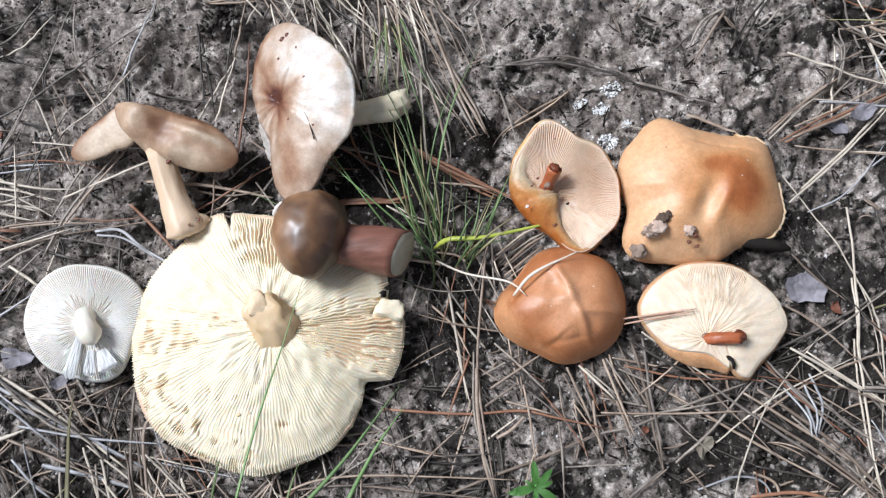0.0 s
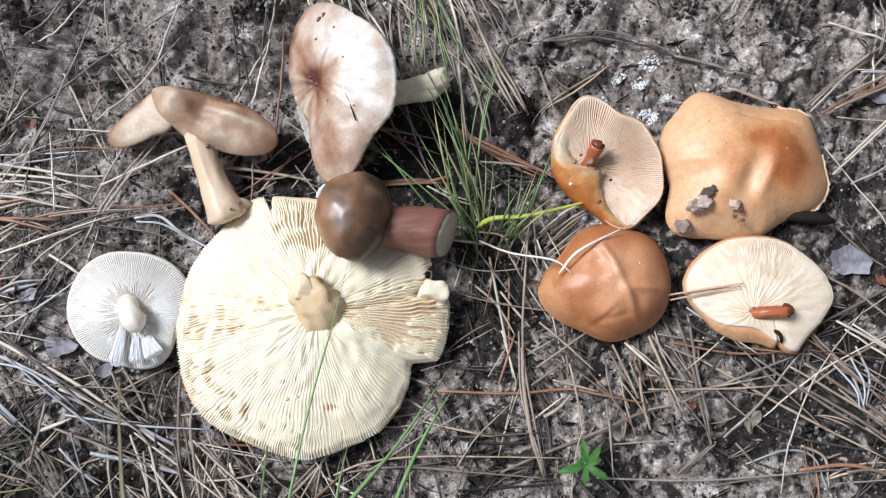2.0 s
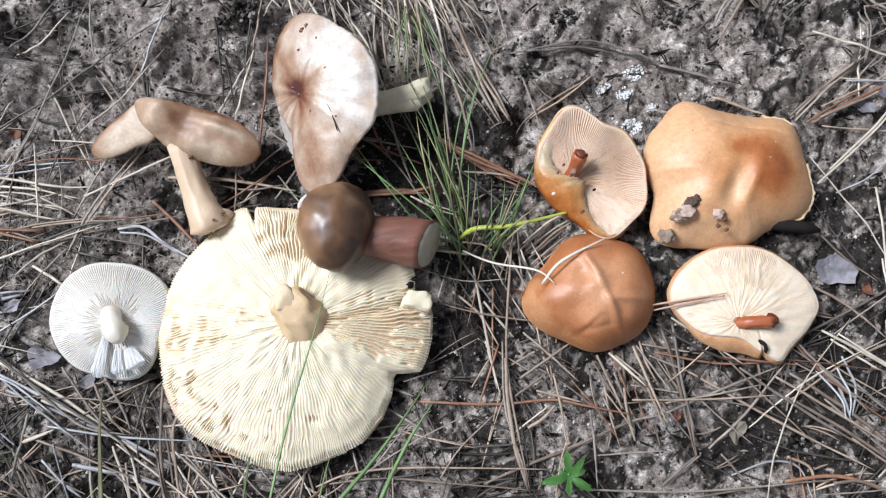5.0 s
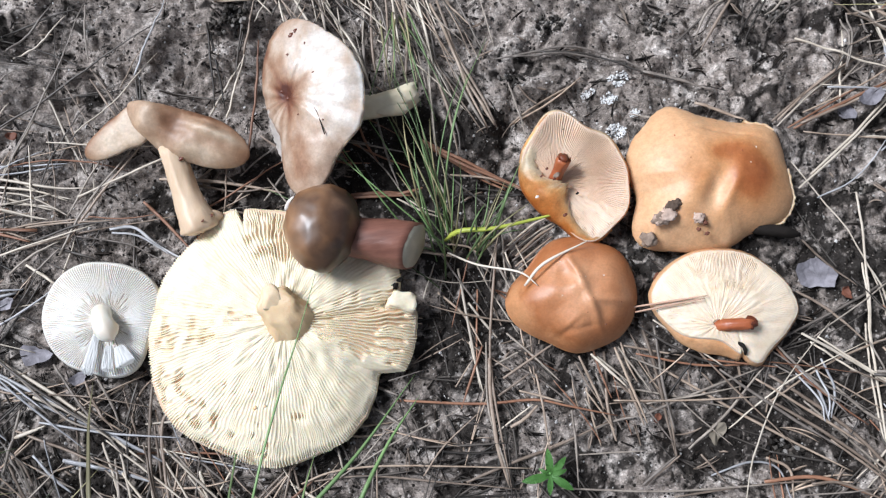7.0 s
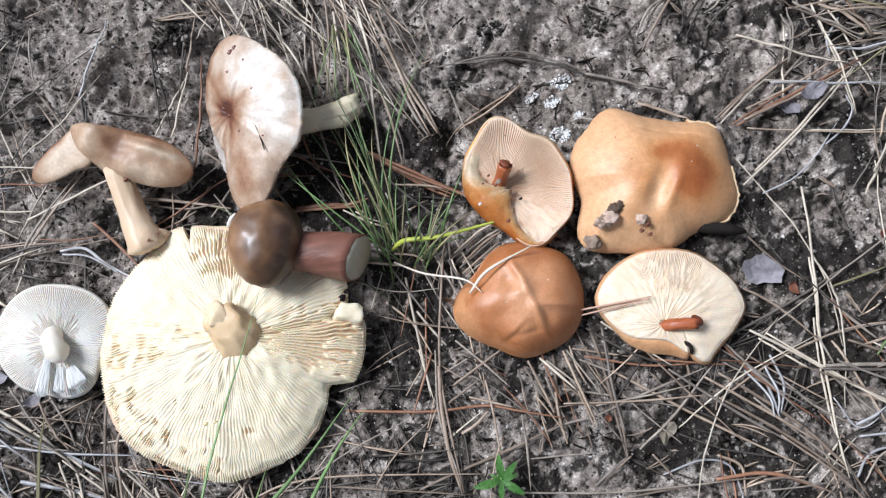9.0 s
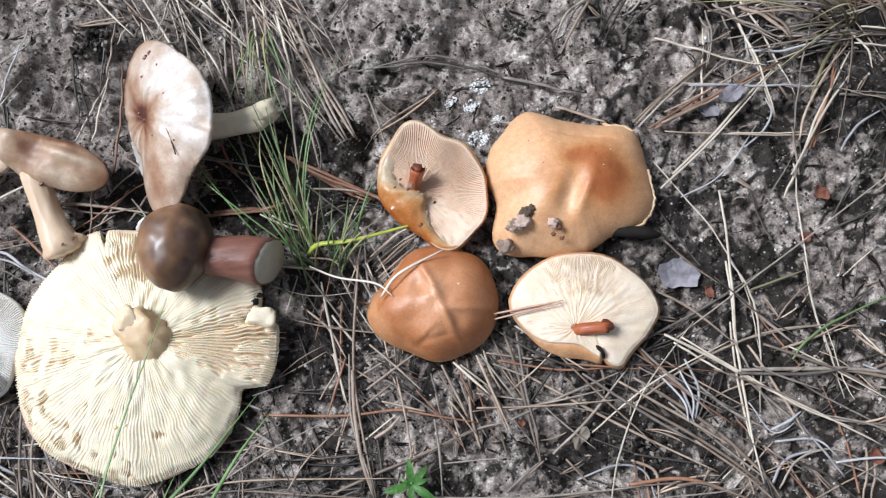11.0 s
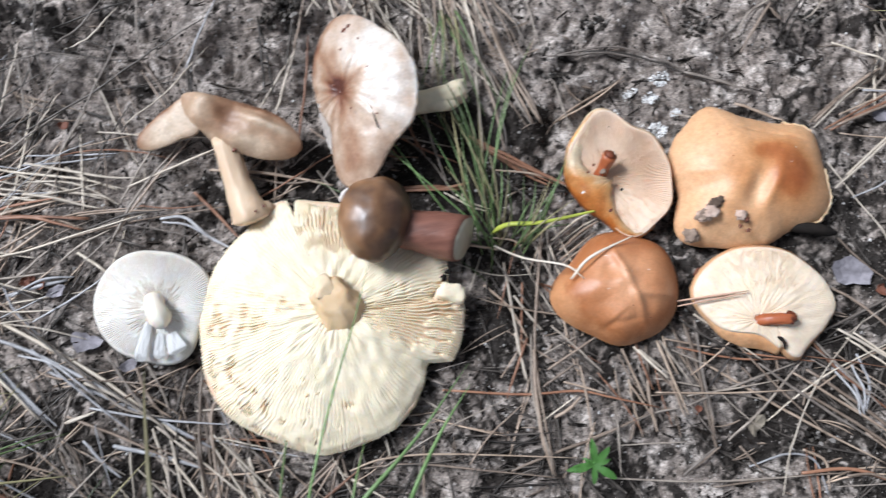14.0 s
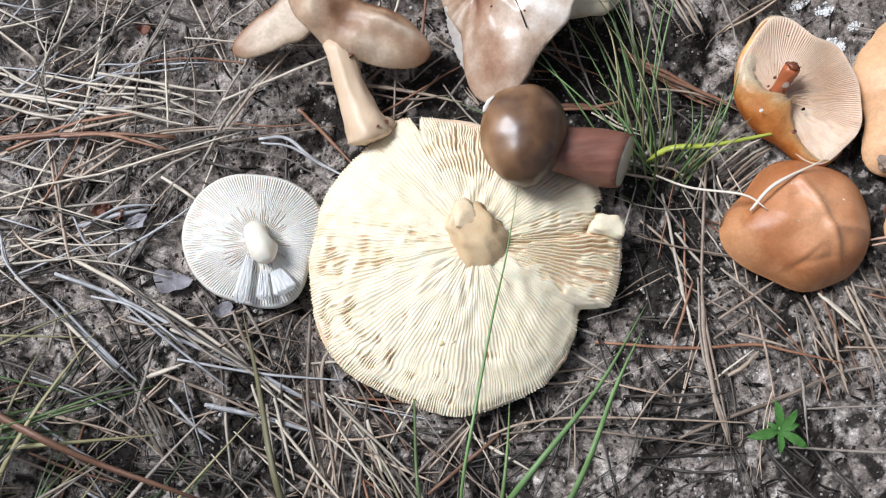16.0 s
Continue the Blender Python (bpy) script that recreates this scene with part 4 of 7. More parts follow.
        rows.append([bm.verts.new((cx + w * u + 0.0007 * fuzz(i * 0.6, u * 2), cy, 0.0085 + 0.0035 * u - 0.002 * f + 0.0009 * fuzz(i * 0.4, u * 3, 5))) for u in (-0.5, -0.25, 0, 0.25, 0.5)])
    for p, q in zip(rows, rows[1:]):
        for k in range(4):
            bm.faces.new((p[k], p[k + 1], q[k + 1], q[k]))
    bmesh.ops.solidify(bm, geom=bm.faces[:], thickness=0.0008)
    part("torn_margin", bm, FLESH_TORN, m, "pale torn piece of the cap's far margin")


def fawn_mushroom():
    m = thing("mushroom", -0.058, 0.190, 0, "fawn-brown mushroom lying on its side with a thick stem", "mushroom", "picked mushrooms")
    blunt = oval(0.0120, 2.60, 150, [(1, 0.025, 110), (2, 0.03, -29), (3, 0.025, 11), (4, 0.021, -144), (5, 0.023, -13)])
    near = lambda th: blunt(th) * (1 + 0.16 * bell(th, 139, 15) - 0.05 * bell(th, 170, 22) + 0.012 * fuzz(9 * math.cos(th), 9 * math.sin(th), 2))

    def drape(s, th, x, y):
        """The near half of the cap: it falls from its upper edge towards the stem, folded at the peak."""
        u, v = 0.866 * x - 0.5 * y, 0.5 * x + 0.866 * y
        z = 0.0185 + 0.0065 * (1 - s ** 3.5) + 0.22 * v - 0.03 * u
        z += 0.0022 * math.exp(-((u + 0.022) / 0.006) ** 2) - 0.0030 * math.exp(-((u + 0.007) / 0.007) ** 2 - ((v - 0.002) / 0.008) ** 2)
        z += 0.0018 * math.exp(-((u - 0.012) / 0.012) ** 2 - ((v - 0.0045) / 0.0022) ** 2) - 0.0014 * math.exp(-((u - 0.014) / 0.014) ** 2 - ((v - 0.0085) / 0.0016) ** 2)
        return z + 0.0012 * fuzz(x * 80, y * 80, 2) + 0.0004 * fuzz(x * 210, y * 210, 6)

    def tint(x, y, s):
        u, v = 0.866 * x - 0.5 * y, 0.5 * x + 0.866 * y
        p = 0.37 + 0.14 * fuzz(u * 60, v * 150, 3) - 0.40 * math.exp(-((u + 0.010) / 0.006) ** 2 - ((v - 0.003) / 0.006) ** 2)
        p += 0.30 * math.exp(-((u + 0.022) / 0.006) ** 2 - (v / 0.006) ** 2) + 0.50 * math.exp(-((u - 0.016) / 0.013) ** 2 - ((v - 0.0045) / 0.0025) ** 2) + 0.34 * math.exp(-((u - 0.012) / 0.016) ** 2 - ((v + 0.006) / 0.004) ** 2)
        th = math.atan2(v, u)
        return p - smooth(0.72, 1.0, s) * (0.60 * bell(th, 90, 80) + 0.30 * bell(th, 0, 40) - 0.16 * bell(th, 240, 60))
    bm = cap_bm(near, drape, lambda s, th, x, y: drape(1, th, x, y) - 0.0014, rings=34, segs=168, pigment=tint)
    bmesh.ops.translate(bm, verts=bm.verts, vec=(0.0118, 0.0097, 0))
    part("cap", bm, BROWN_SKIN, m, "curled fawn cap with a darker brown edge")
    wing = oval(0.0088, 2.30, 16, [(1, 0.05, -25), (2, 0.03, -55), (3, 0.085, 134), (4, 0.05, 152), (5, 0.05, 120)])
    under = lambda s, th, x, y: 0.0125 + 0.0012 * (1 - s ** 6) + 0.22 * x + 0.20 * y + 0.0005 * fuzz(x * 150, y * 150, 3)

    def shade(x, y, s):
        th = math.atan2(y, x)
        return 0.80 + 0.06 * fuzz(x * 40 + y * 200, y * 60, 5) - smooth(0.45, 1.0, s) * (0.72 * bell(th, 118, 85) + 0.55 * bell(th, 190, 45)) - 0.10 * smooth(0.8, 1.0, s)
    bm = cap_bm(wing, under, lambda s, th, x, y: under(1, th, x, y) - 0.0016, rings=26, segs=120, pigment=shade)
    bmesh.ops.translate(bm, verts=bm.verts, vec=(-0.0236, 0.0195, 0))
    part("cap_wing", bm, BROWN_SKIN, m, "gilled far side of the curled cap")
    stem = tube_bm(smooth_line([(0.0005, 0.008, 0.014), (0.0032, -0.0100, 0.012), (0.0056, -0.0240, 0.0110), (0.0082, -0.0330, 0.0105), (0.0090, -0.0372, 0.0095)], 16), [0.0062, 0.0062, 0.0063, 0.0064, 0.0065, 0.0067, 0.0069, 0.0072, 0.0076, 0.0081, 0.0087, 0.0093, 0.0098, 0.0100, 0.0097, 0.0082, 0.0040], 28, 0.13, seed=5, cut=0.3)
    part("stem", stem, STEM_BUFF, m, "thick buff stem swelling at the foot")
    root = tube_bm(smooth_line([(0.010, -0.0300, 0.0100), (0.0155, -0.0305, 0.0095), (0.0200, -0.0300, 0.0085)], 6), [0.0056, 0.0052, 0.0045, 0.0038, 0.0030, 0.0022, 0.0010], 18, 0.35, seed=12)
    part("root", root, STEM_BUFF, m, "ragged root end of the stem")
    for x, y, z, size in ((0.0125, -0.0338, 0.0195, 0.0011), (0.0160, -0.0312, 0.0155, 0.0014), (0.0060, -0.0005, 0.0180, 0.0022)):
        speck(x, y, z, size, STEM_DARK, m, 40)


def umber_mushroom():
    m = thing("mushroom", 0.0121, 0.1397, 0.004, "dark umber button mushroom resting on the large cream cap", "mushroom", "picked mushrooms")
    bm = bmesh.new()
    bmesh.ops.create_uvsphere(bm, u_segments=64, v_segments=40, radius=1.0)
    rad = bm.verts.layers.float.new("rad")
    bm.verts.layers.float.new("fibre")
    for v in bm.verts:
        c = v.co.copy()
        k = 1 + 0.06 * fuzz(c.x * 1.4, c.y * 1.4, c.z * 1.4 + 5) + 0.030 * fuzz(c.x * 3.4, c.y * 3.4, c.z * 3.4)
        k -= 0.03 * math.exp(-((c.x - 0.35) / 0.2) ** 2 - ((c.y + 0.1) / 0.7) ** 2)
        broad = 1 + 0.14 * c.y - 0.10 * max(0.0, -c.y) ** 2
        v.co = Vector((c.x * 0.0182 * broad + 0.0022 * c.y, c.y * 0.0208, c.z * 0.0158)) * k + Vector((0, 0, 0.025))
        # Ochre rim and mottling, plus the shaded right and lower sides painted darker.
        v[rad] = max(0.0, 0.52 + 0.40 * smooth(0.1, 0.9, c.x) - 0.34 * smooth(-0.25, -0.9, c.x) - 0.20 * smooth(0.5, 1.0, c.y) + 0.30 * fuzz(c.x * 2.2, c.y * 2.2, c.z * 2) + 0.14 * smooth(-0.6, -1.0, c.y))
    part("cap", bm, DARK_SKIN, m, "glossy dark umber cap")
    scrap = tube_bm(smooth_line([(-0.0150, 0.0110, 0.0300), (-0.0128, 0.0142, 0.0312), (-0.0098, 0.0165, 0.0318)], 8), [0.0004, 0.0008, 0.0010, 0.0008, 0.0010, 0.0008, 0.0006, 0.0005, 0.0003], 12, 0.6, 0.5, seed=2)
    part("torn_skin", scrap, FLESH_TORN, m, "pale torn scrap of cap skin")
    stem = tube_bm(arc((0.008, -0.0035, 0.019), (0.0412, -0.0145, 0.0165), 9), [0.0088, 0.0092, 0.0096, 0.0100, 0.0104, 0.0108, 0.0112, 0.0116, 0.0119, 0.0116], 26, 0.12, seed=9)
    stem.verts.ensure_lookup_table()
    ring = [v for v in stem.verts[-26:]]
    axis = Vector((1, -0.33, -0.08)).normalized()
    across = Vector((0.33, 1, 0)).normalized()
    mid = sum((v.co for v in ring), Vector()) / 26
    for i, v in enumerate(stem.verts):
        v.co -= axis * ((v.co.z - mid.z) * 0.40 - (v.co - mid).dot(across) * 0.20) * ((i // 26) / 9) ** 2
    edge = [mid + (v.co - mid) * 0.93 for v in ring]
    part("stem", stem, STEM_PINK, m, "pinkish brown fibrous stem")
    bm = bmesh.new()
    low = [bm.verts.new(p - axis * 0.001) for p in edge]
    high = [bm.verts.new(p + axis * 0.0005) for p in edge]
    core = bm.verts.new(mid + axis * 0.0012)
    for k in range(26):
        n = (k + 1) % 26
        bm.faces.new((low[k], low[n], high[n], high[k]))
        bm.faces.new((high[k], high[n], core))
    part("cut_end", bm, CUT_END, m, "pale greenish cut end")


SITS_ON = {"gill_layer": "cap", "gill_bed": "cap", "rim": "cap", "margin": "cap", "pale_margin": "cap", "folded_rim": "cap", "torn_skin": "cap", "torn_margin": "cap", "dark_twig": "cap",
           "broken_flesh": "stem", "hollow": "stem", "split_strip": "stem", "cut_end": "stem", "broken_tip": "stem", "root": "stem"}


def nest_parts():
    """Gives each small part of a mushroom to the larger part that it sits on."""
    for m in [ob for ob in scene.objects if ob.name.split(".")[0] == "mushroom"]:
        parts = {ob.name.split(".")[0]: ob for ob in m.children}
        for ob in list(m.children):
            base = SITS_ON.get(ob.name.split(".")[0])
            if base in parts:
                ob.parent = parts[base]


big_cream_mushroom()
white_mushroom()
chestnut_mushroom()
large_tan_mushroom()
upturned_tan_mushroom()
folded_tan_mushroom()
pale_mushroom()
fawn_mushroom()
umber_mushroom()
nest_parts()


# ---- litter ----
def stalk_into(verts, faces, p, q, width, bend, lift, sides=5, n=8, taper=0.35, rng=random):
    """One needle or straw lying on the soil from p to q, bowed sideways by bend and sagging between its ends."""
    d = Vector((q[0] - p[0], q[1] - p[1], 0))
    side = Vector((-d.y, d.x, 0)).normalized()
    base = len(verts)
    z0, z1 = lift
    line = [Vector((p[0], p[1], 0)) + d * (i / n) + side * bend * 4 * (i / n) * (1 - i / n) for i in range(n + 1)]
    hs = [ground_z(c.x, c.y) for c in line]
    mean = sum(hs) / len(hs)
    for i, c in enumerate(line):
        f = i / n
        c.z = mean + 0.4 * (hs[i] - mean) + z0 + (z1 - z0) * f
        w = width / 2 * (1 - (1 - taper) * max(0, 2 * f - 1) ** 2) * (0.75 + 0.25 * min(1, f * 6))
        for k in range(sides):
            a = 2 * math.pi * k / sides
            o = side * w * math.cos(a)
            verts.append((c.x + o.x, c.y + o.y, c.z + w * 0.75 * math.sin(a)))
    for i in range(n):
        for k in range(sides):
            a, b = base + i * sides + k, base + i * sides + (k + 1) % sides
            faces.append((a, b, b + sides, a + sides))
    faces.append(tuple(base + k for k in range(sides)))
    faces.append(tuple(base + n * sides + k for k in range(sides)))


def loose(name, verts, faces, material):
    me = bpy.data.meshes.new(name)
    me.from_pydata(verts, [], faces)
    me.materials.append(material)
    me.shade_smooth()
    return new(name, me)


def soil_grains(name, count, material, label, seed, dark, small, large):
    """Loose grains: on the clean sand, or crumbs on the humus patches where dark is set."""
    rng = random.Random(seed)
    verts, faces = [], []
    while count:
        x, y = rng.uniform(-0.29, 0.43), rng.uniform(-0.08, 0.32)
        black = humus(x, y) > 0.5
        if rng.random() > 0.55 + 0.9 * fuzz(x * 50, y * 50, 40) and not dark:
            continue
        if black != dark and rng.random() < (0.97 if dark else 0.8):
            continue
        count -= 1
        q = small + large * rng.random() ** 3.5
        z = ground_z(x, y) + q * 0.3
        a = rng.uniform(0, 3)
        b = len(verts)
        for dx, dy, dz in ((1, 0, 0), (0, 1, 0), (-1, 0, 0), (0, -1, 0), (0, 0, 0.8), (0, 0, -0.8)):
            k = q * rng.uniform(0.7, 1.35)
            verts.append((x + k * (dx * math.cos(a) - dy * math.sin(a)), y + k * (dx * math.sin(a) + dy * math.cos(a)), z + k * dz))
        for i in range(4):
            faces.append((b + i, b + (i + 1) % 4, b + 4))
            faces.append((b + (i + 1) % 4, b + i, b + 5))
    me = bpy.data.meshes.new(name)
    me.from_pydata(verts, [], faces)
    me.materials.append(material)
    tagged(new(name, me), label, "soil", kind="stuff")


soil_grains("soil_grains", 60000, GRAIN, "loose sand grains on the soil", 90, False, 0.00024, 0.0009)
soil_grains("humus_crumbs", 26000, HUMUS_CRUMB, "dark crumbs of humus and moss with bright sand grains", 91, True, 0.00034, 0.0007)


def cover(x, y):
    """How thickly needles lie: dense to the south and west, bare sand to the north-east."""
    v = 0.50 - 3.0 * (y - 0.08) - 0.25 * (x - 0.05) + 0.9 * fuzz(x * 9, y * 9, 30)
    if x < -0.06:
        v += 0.35 + (0.4 if y < 0.09 else 0)
    elif 0.0 < x < 0.14 and y < 0.08:
        v -= 0.25
    if abs(x - 0.055) < 0.035 and y > 0.19:
        v += 0.5
    if x > 0.29 and y > 0.14:
        v += 0.5
    return min(max(v, 0.06), 1.0)


def needle_litter(name, count, material, seed, label, lo, hi, wlo, whi, lift, even=False):
    rng = random.Random(seed)
    verts, faces = [], []
    made = 0
    while made < count:
        x, y = rng.uniform(-0.36, 0.48), rng.uniform(-0.16, 0.40)
        if rng.random() > (max(cover(x, y), 0.35) if even else cover(x, y)):
            continue
        made += 1
        a = math.pi * (1.1 * fuzz(x * 4, y * 4, seed) + rng.gauss(0.0, 0.33)) - 0.3
        ln = rng.uniform(lo, hi)
        w = rng.uniform(wlo, whi)
        for twin in range(rng.choice((1, 2, 2))):
            b = a + twin * rng.uniform(0.03, 0.12)
            p = (x, y)
            q = (x + ln * math.cos(b), y + ln * math.sin(b))
            z = rng.uniform(*lift)
            stalk_into(verts, faces, p, q, w, rng.gauss(0, 0.05) * ln, (z, z + rng.uniform(-0.001, 0.0015)), 4, 7, rng=rng)
    return tagged(loose(name, verts, faces, material), label, "pine needles", kind="stuff")


needle_litter("needle_litter", 850, NEEDLE_GREY, 41, "weathered grey-brown pine needles strewn over the soil", 0.018, 0.055, 0.0006, 0.0013, (0.0004, 0.004))
needle_litter("straw_litter", 260, NEEDLE_TAN, 42, "dry tan needles and straws lying on the soil", 0.018, 0.055, 0.0006, 0.0012, (0.001, 0.0045))
needle_litter("russet_litter", 45, NEEDLE_RED, 43, "russet fallen pine needles among the grey ones", 0.03, 0.07, 0.0008, 0.0013, (0.001, 0.0045))

DEBRIS = plain("dark_debris", (0.012, 0.009, 0.007), (0.095, 0.070, 0.053), 500, 0.7, 0.5, spec=0.2, islands=0.7)
needle_litter("debris_litter", 2000, DEBRIS, 44, "short dark bits of needle, bark and root on the soil", 0.003, 0.012, 0.0004, 0.0010, (0.0004, 0.002), True)
needle_litter("chaff_litter", 600, NEEDLE_TAN, 45, "short broken bits of dry grass and needles", 0.003, 0.014, 0.0004, 0.0011, (0.001, 0.0035), True)


PINKISH = plain("pinkish_needle", (0.42, 0.24, 0.16), (0.62, 0.43, 0.32), 300, 0.45, 0.3)
BLEACHED = plain("bleached_straw", (0.58, 0.49, 0.38), (0.76, 0.69, 0.59), 300, 0.45, 0.3)
KINDS = {
    "N": (PINKISH, "pine_needle", "pinkish tan pine needle lying across the gills"),
    "W": (BLEACHED, "straw", "whitish bleached straw lying across the chestnut cap"),
    "G": (NEEDLE_GREY, "pine_needle", "weathered grey-brown pine needle lying on the soil"),
    "T": (NEEDLE_TAN, "straw", "dry tan straw lying on the soil"),
    "P": (STRAW, "straw", "pale bleached straw lying on the litter"),
    "R": (NEEDLE_RED, "pine_needle", "russet-brown pine needle lying on the litter"),
    "S": (SILVER, "grass_stalk", "silvery weathered grass stalk lying on the litter"),
    "D": (BLADE_DRY, "grass_stalk", "olive withered grass stalk on bare soil"),
    "B": (BLADE, "grass_stalk", "thin green grass stalk lying on the soil"),
}
lay = random.Random(77)


def straw(kind, width, *points, heights=None):
    """One straw or needle on the litter through the points (metres); width in millimetres."""
    material, name, label = KINDS[kind]
    line = smooth_line([(x, y, 0) for x, y in points], 14)
    if heights:
        zs = [h.x for h in smooth_line([(h, 0, 0) for h in heights], 14)]
    else:
        hs = [ground_z(p.x, p.y) for p in line]
        mean = sum(hs) / len(hs)
        lift, tip = lay.uniform(0.0032, 0.0058), lay.uniform(-0.001, 0.0016)
        zs = [mean + 0.35 * (h - mean) + lift + tip * i / 14 for i, h in enumerate(hs)]
    flat = 0.5 if width > 1.6 else 0.8
    radii = [width / 2000 * (0.8 + 0.2 * min(1, i / 2)) * (1 - 0.55 * max(0, (i - 9) / 5)) for i in range(15)]
    bm = tube_bm([(p.x, p.y, z) for p, z in zip(line, zs)], radii, 6, 0.25, flat, lay.random() * 9)
    ob = part(name, bm, material, None)
    return tagged(ob, label, "straw" if name == "straw" else "pine needle" if name == "pine_needle" else "grass stalk", "fallen needles and straws")


straw("T", 1.40, (0.094, 0.120), (0.082, 0.074), (0.079, 0.046), (0.079, 0.003))
straw("G", 1.12, (0.080, 0.074), (0.075, 0.042), (0.078, 0.014), (0.078, 0.003))
straw("P", 1.12, (0.072, 0.076), (0.074, 0.050))
straw("P", 1.40, (0.073, 0.113), (0.073, 0.081), (0.073, 0.052))
straw("R", 1.40, (0.031, 0.054), (0.070, 0.045), (0.098, 0.042), (0.114, 0.036), (0.137, 0.027))
straw("T", 1.12, (-0.021, 0.023), (-0.003, 0.026), (0.027, 0.023), (0.091, 0.010))
straw("T", 1.12, (-0.015, 0.023), (0.010, 0.021), (0.044, 0.012), (0.083, 0.001))
straw("G", 0.84, (-0.004, 0.022), (0.029, 0.035), (0.065, 0.045))
straw("G", 0.84, (0.008, 0.027), (0.026, 0.042), (0.040, 0.048))
straw("T", 0.84, (0.038, 0.016), (0.050, 0.028), (0.070, 0.041))
straw("P", 0.84, (0.077, 0.030), (0.097, 0.040))
straw("T", 1.40, (0.085, 0.055), (0.112, 0.067))
straw("G", 1.12, (0.082, 0.062), (0.103, 0.069))
straw("T", 1.40, (0.081, 0.047), (0.098, 0.055))
straw("G", 1.40, (0.020, 0.052), (0.037, 0.037))
straw("G", 1.40, (0.023, 0.062), (0.033, 0.056))
straw("G", 0.84, (0.029, 0.064), (0.046, 0.066))
straw("T", 0.84, (0.061, 0.055), (0.072, 0.067))
straw("G", 0.84, (0.010, 0.005), (0.016, 0.029))
straw("T", 0.84, (0.013, 0.004), (0.017, 0.029))
straw("P", 1.12, (-0.001, 0.036), (-0.000, 0.025))
straw("T", 1.68, (0.158, 0.068), (0.160, 0.045), (0.161, -0.000))
straw("G", 1.40, (0.164, 0.067), (0.162, 0.037), (0.163, 0.014))
straw("P", 1.12, (0.164, 0.070), (0.194, 0.040))
straw("T", 1.68, (0.137, 0.059), (0.134, 0.031), (0.134, 0.015))
straw("T", 1.40, (0.142, 0.060), (0.146, 0.040), (0.150, 0.021))
straw("T", 1.40, (0.124, 0.059), (0.129, 0.040), (0.131, 0.031))
straw("P", 1.40, (0.130, 0.059), (0.144, 0.040))
straw("P", 1.12, (0.133, 0.057), (0.146, 0.042))
straw("G", 1.12, (0.144, 0.060), (0.156, 0.035))
straw("G", 1.12, (0.115, 0.034), (0.114, 0.018), (0.111, -0.003))
straw("G", 1.12, (0.118, 0.056), (0.119, 0.039))
straw("G", 1.40, (0.108, 0.018), (0.131, 0.024), (0.149, 0.025))
straw("G", 1.40, (0.149, 0.025), (0.178, 0.031), (0.211, 0.037))
straw("G", 1.40, (0.168, 0.005), (0.189, 0.018), (0.214, 0.038))
straw("T", 1.40, (0.164, 0.045), (0.204, 0.011), (0.244, -0.020))
straw("G", 1.40, (0.191, 0.040), (0.219, 0.012), (0.246, -0.012))
straw("T", 1.40, (0.207, 0.033), (0.235, 0.008), (0.253, -0.009))
straw("G", 1.12, (0.170, 0.035), (0.200, 0.017), (0.224, -0.001))
straw("G", 1.12, (0.219, 0.037), (0.236, 0.023), (0.255, 0.007))
straw("P", 0.84, (0.189, 0.011), (0.223, 0.028), (0.266, 0.040))
straw("P", 0.84, (0.189, -0.026), (0.200, -0.001), (0.219, 0.026), (0.251, 0.053))
straw("P", 1.12, (0.239, 0.045), (0.262, 0.023))
straw("S", 1.12, (0.177, -0.010), (0.197, -0.007), (0.210, -0.013), (0.212, -0.030))
straw("S", 1.12, (0.227, 0.033), (0.236, 0.017), (0.236, 0.006))
straw("S", 1.12, (0.238, 0.031), (0.241, 0.017), (0.238, 0.007))
straw("G", 0.84, (0.114, 0.012), (0.147, 0.008))
straw("G", 1.12, (0.103, -0.002), (0.143, -0.011), (0.178, -0.016), (0.208, -0.019))
straw("T", 1.12, (0.156, -0.016), (0.197, -0.018), (0.225, -0.021))
straw("T", 1.40, (0.143, -0.008), (0.163, 0.003))
straw("T", 1.12, (0.174, 0.001), (0.183, -0.014))
straw("R", 1.12, (0.152, 0.055), (0.181, 0.044), (0.211, 0.039))
straw("T", 1.12, (0.147, 0.060), (0.174, 0.050))
straw("R", 1.12, (0.182, 0.047), (0.219, 0.036))
straw("G", 1.12, (0.149, 0.054), (0.166, 0.043))
straw("G", 1.12, (0.123, 0.038), (0.126, 0.027))
straw("G", 1.40, (-0.124, 0.156), (-0.106, 0.180), (-0.079, 0.205))
straw("T", 1.40, (-0.120, 0.161), (-0.101, 0.182), (-0.075, 0.205))
straw("P", 1.40, (-0.164, 0.206), (-0.144, 0.199), (-0.125, 0.192), (-0.106, 0.188))
straw("P", 1.12, (-0.144, 0.201), (-0.131, 0.191), (-0.115, 0.184))
straw("P", 1.12, (-0.165, 0.196), (-0.140, 0.191), (-0.120, 0.178))
straw("P", 1.12, (-0.154, 0.189), (-0.129, 0.183), (-0.118, 0.176))
straw("P", 1.12, (-0.165, 0.190), (-0.143, 0.181), (-0.127, 0.175))
straw("T", 1.12, (-0.171, 0.161), (-0.143, 0.163), (-0.108, 0.166), (-0.064, 0.166))
straw("T", 1.12, (-0.139, 0.173), (-0.119, 0.172), (-0.091, 0.168))
straw("G", 1.12, (-0.134, 0.165), (-0.114, 0.169), (-0.094, 0.168))
straw("R", 0.84, (-0.107, 0.173), (-0.091, 0.169), (-0.074, 0.168))
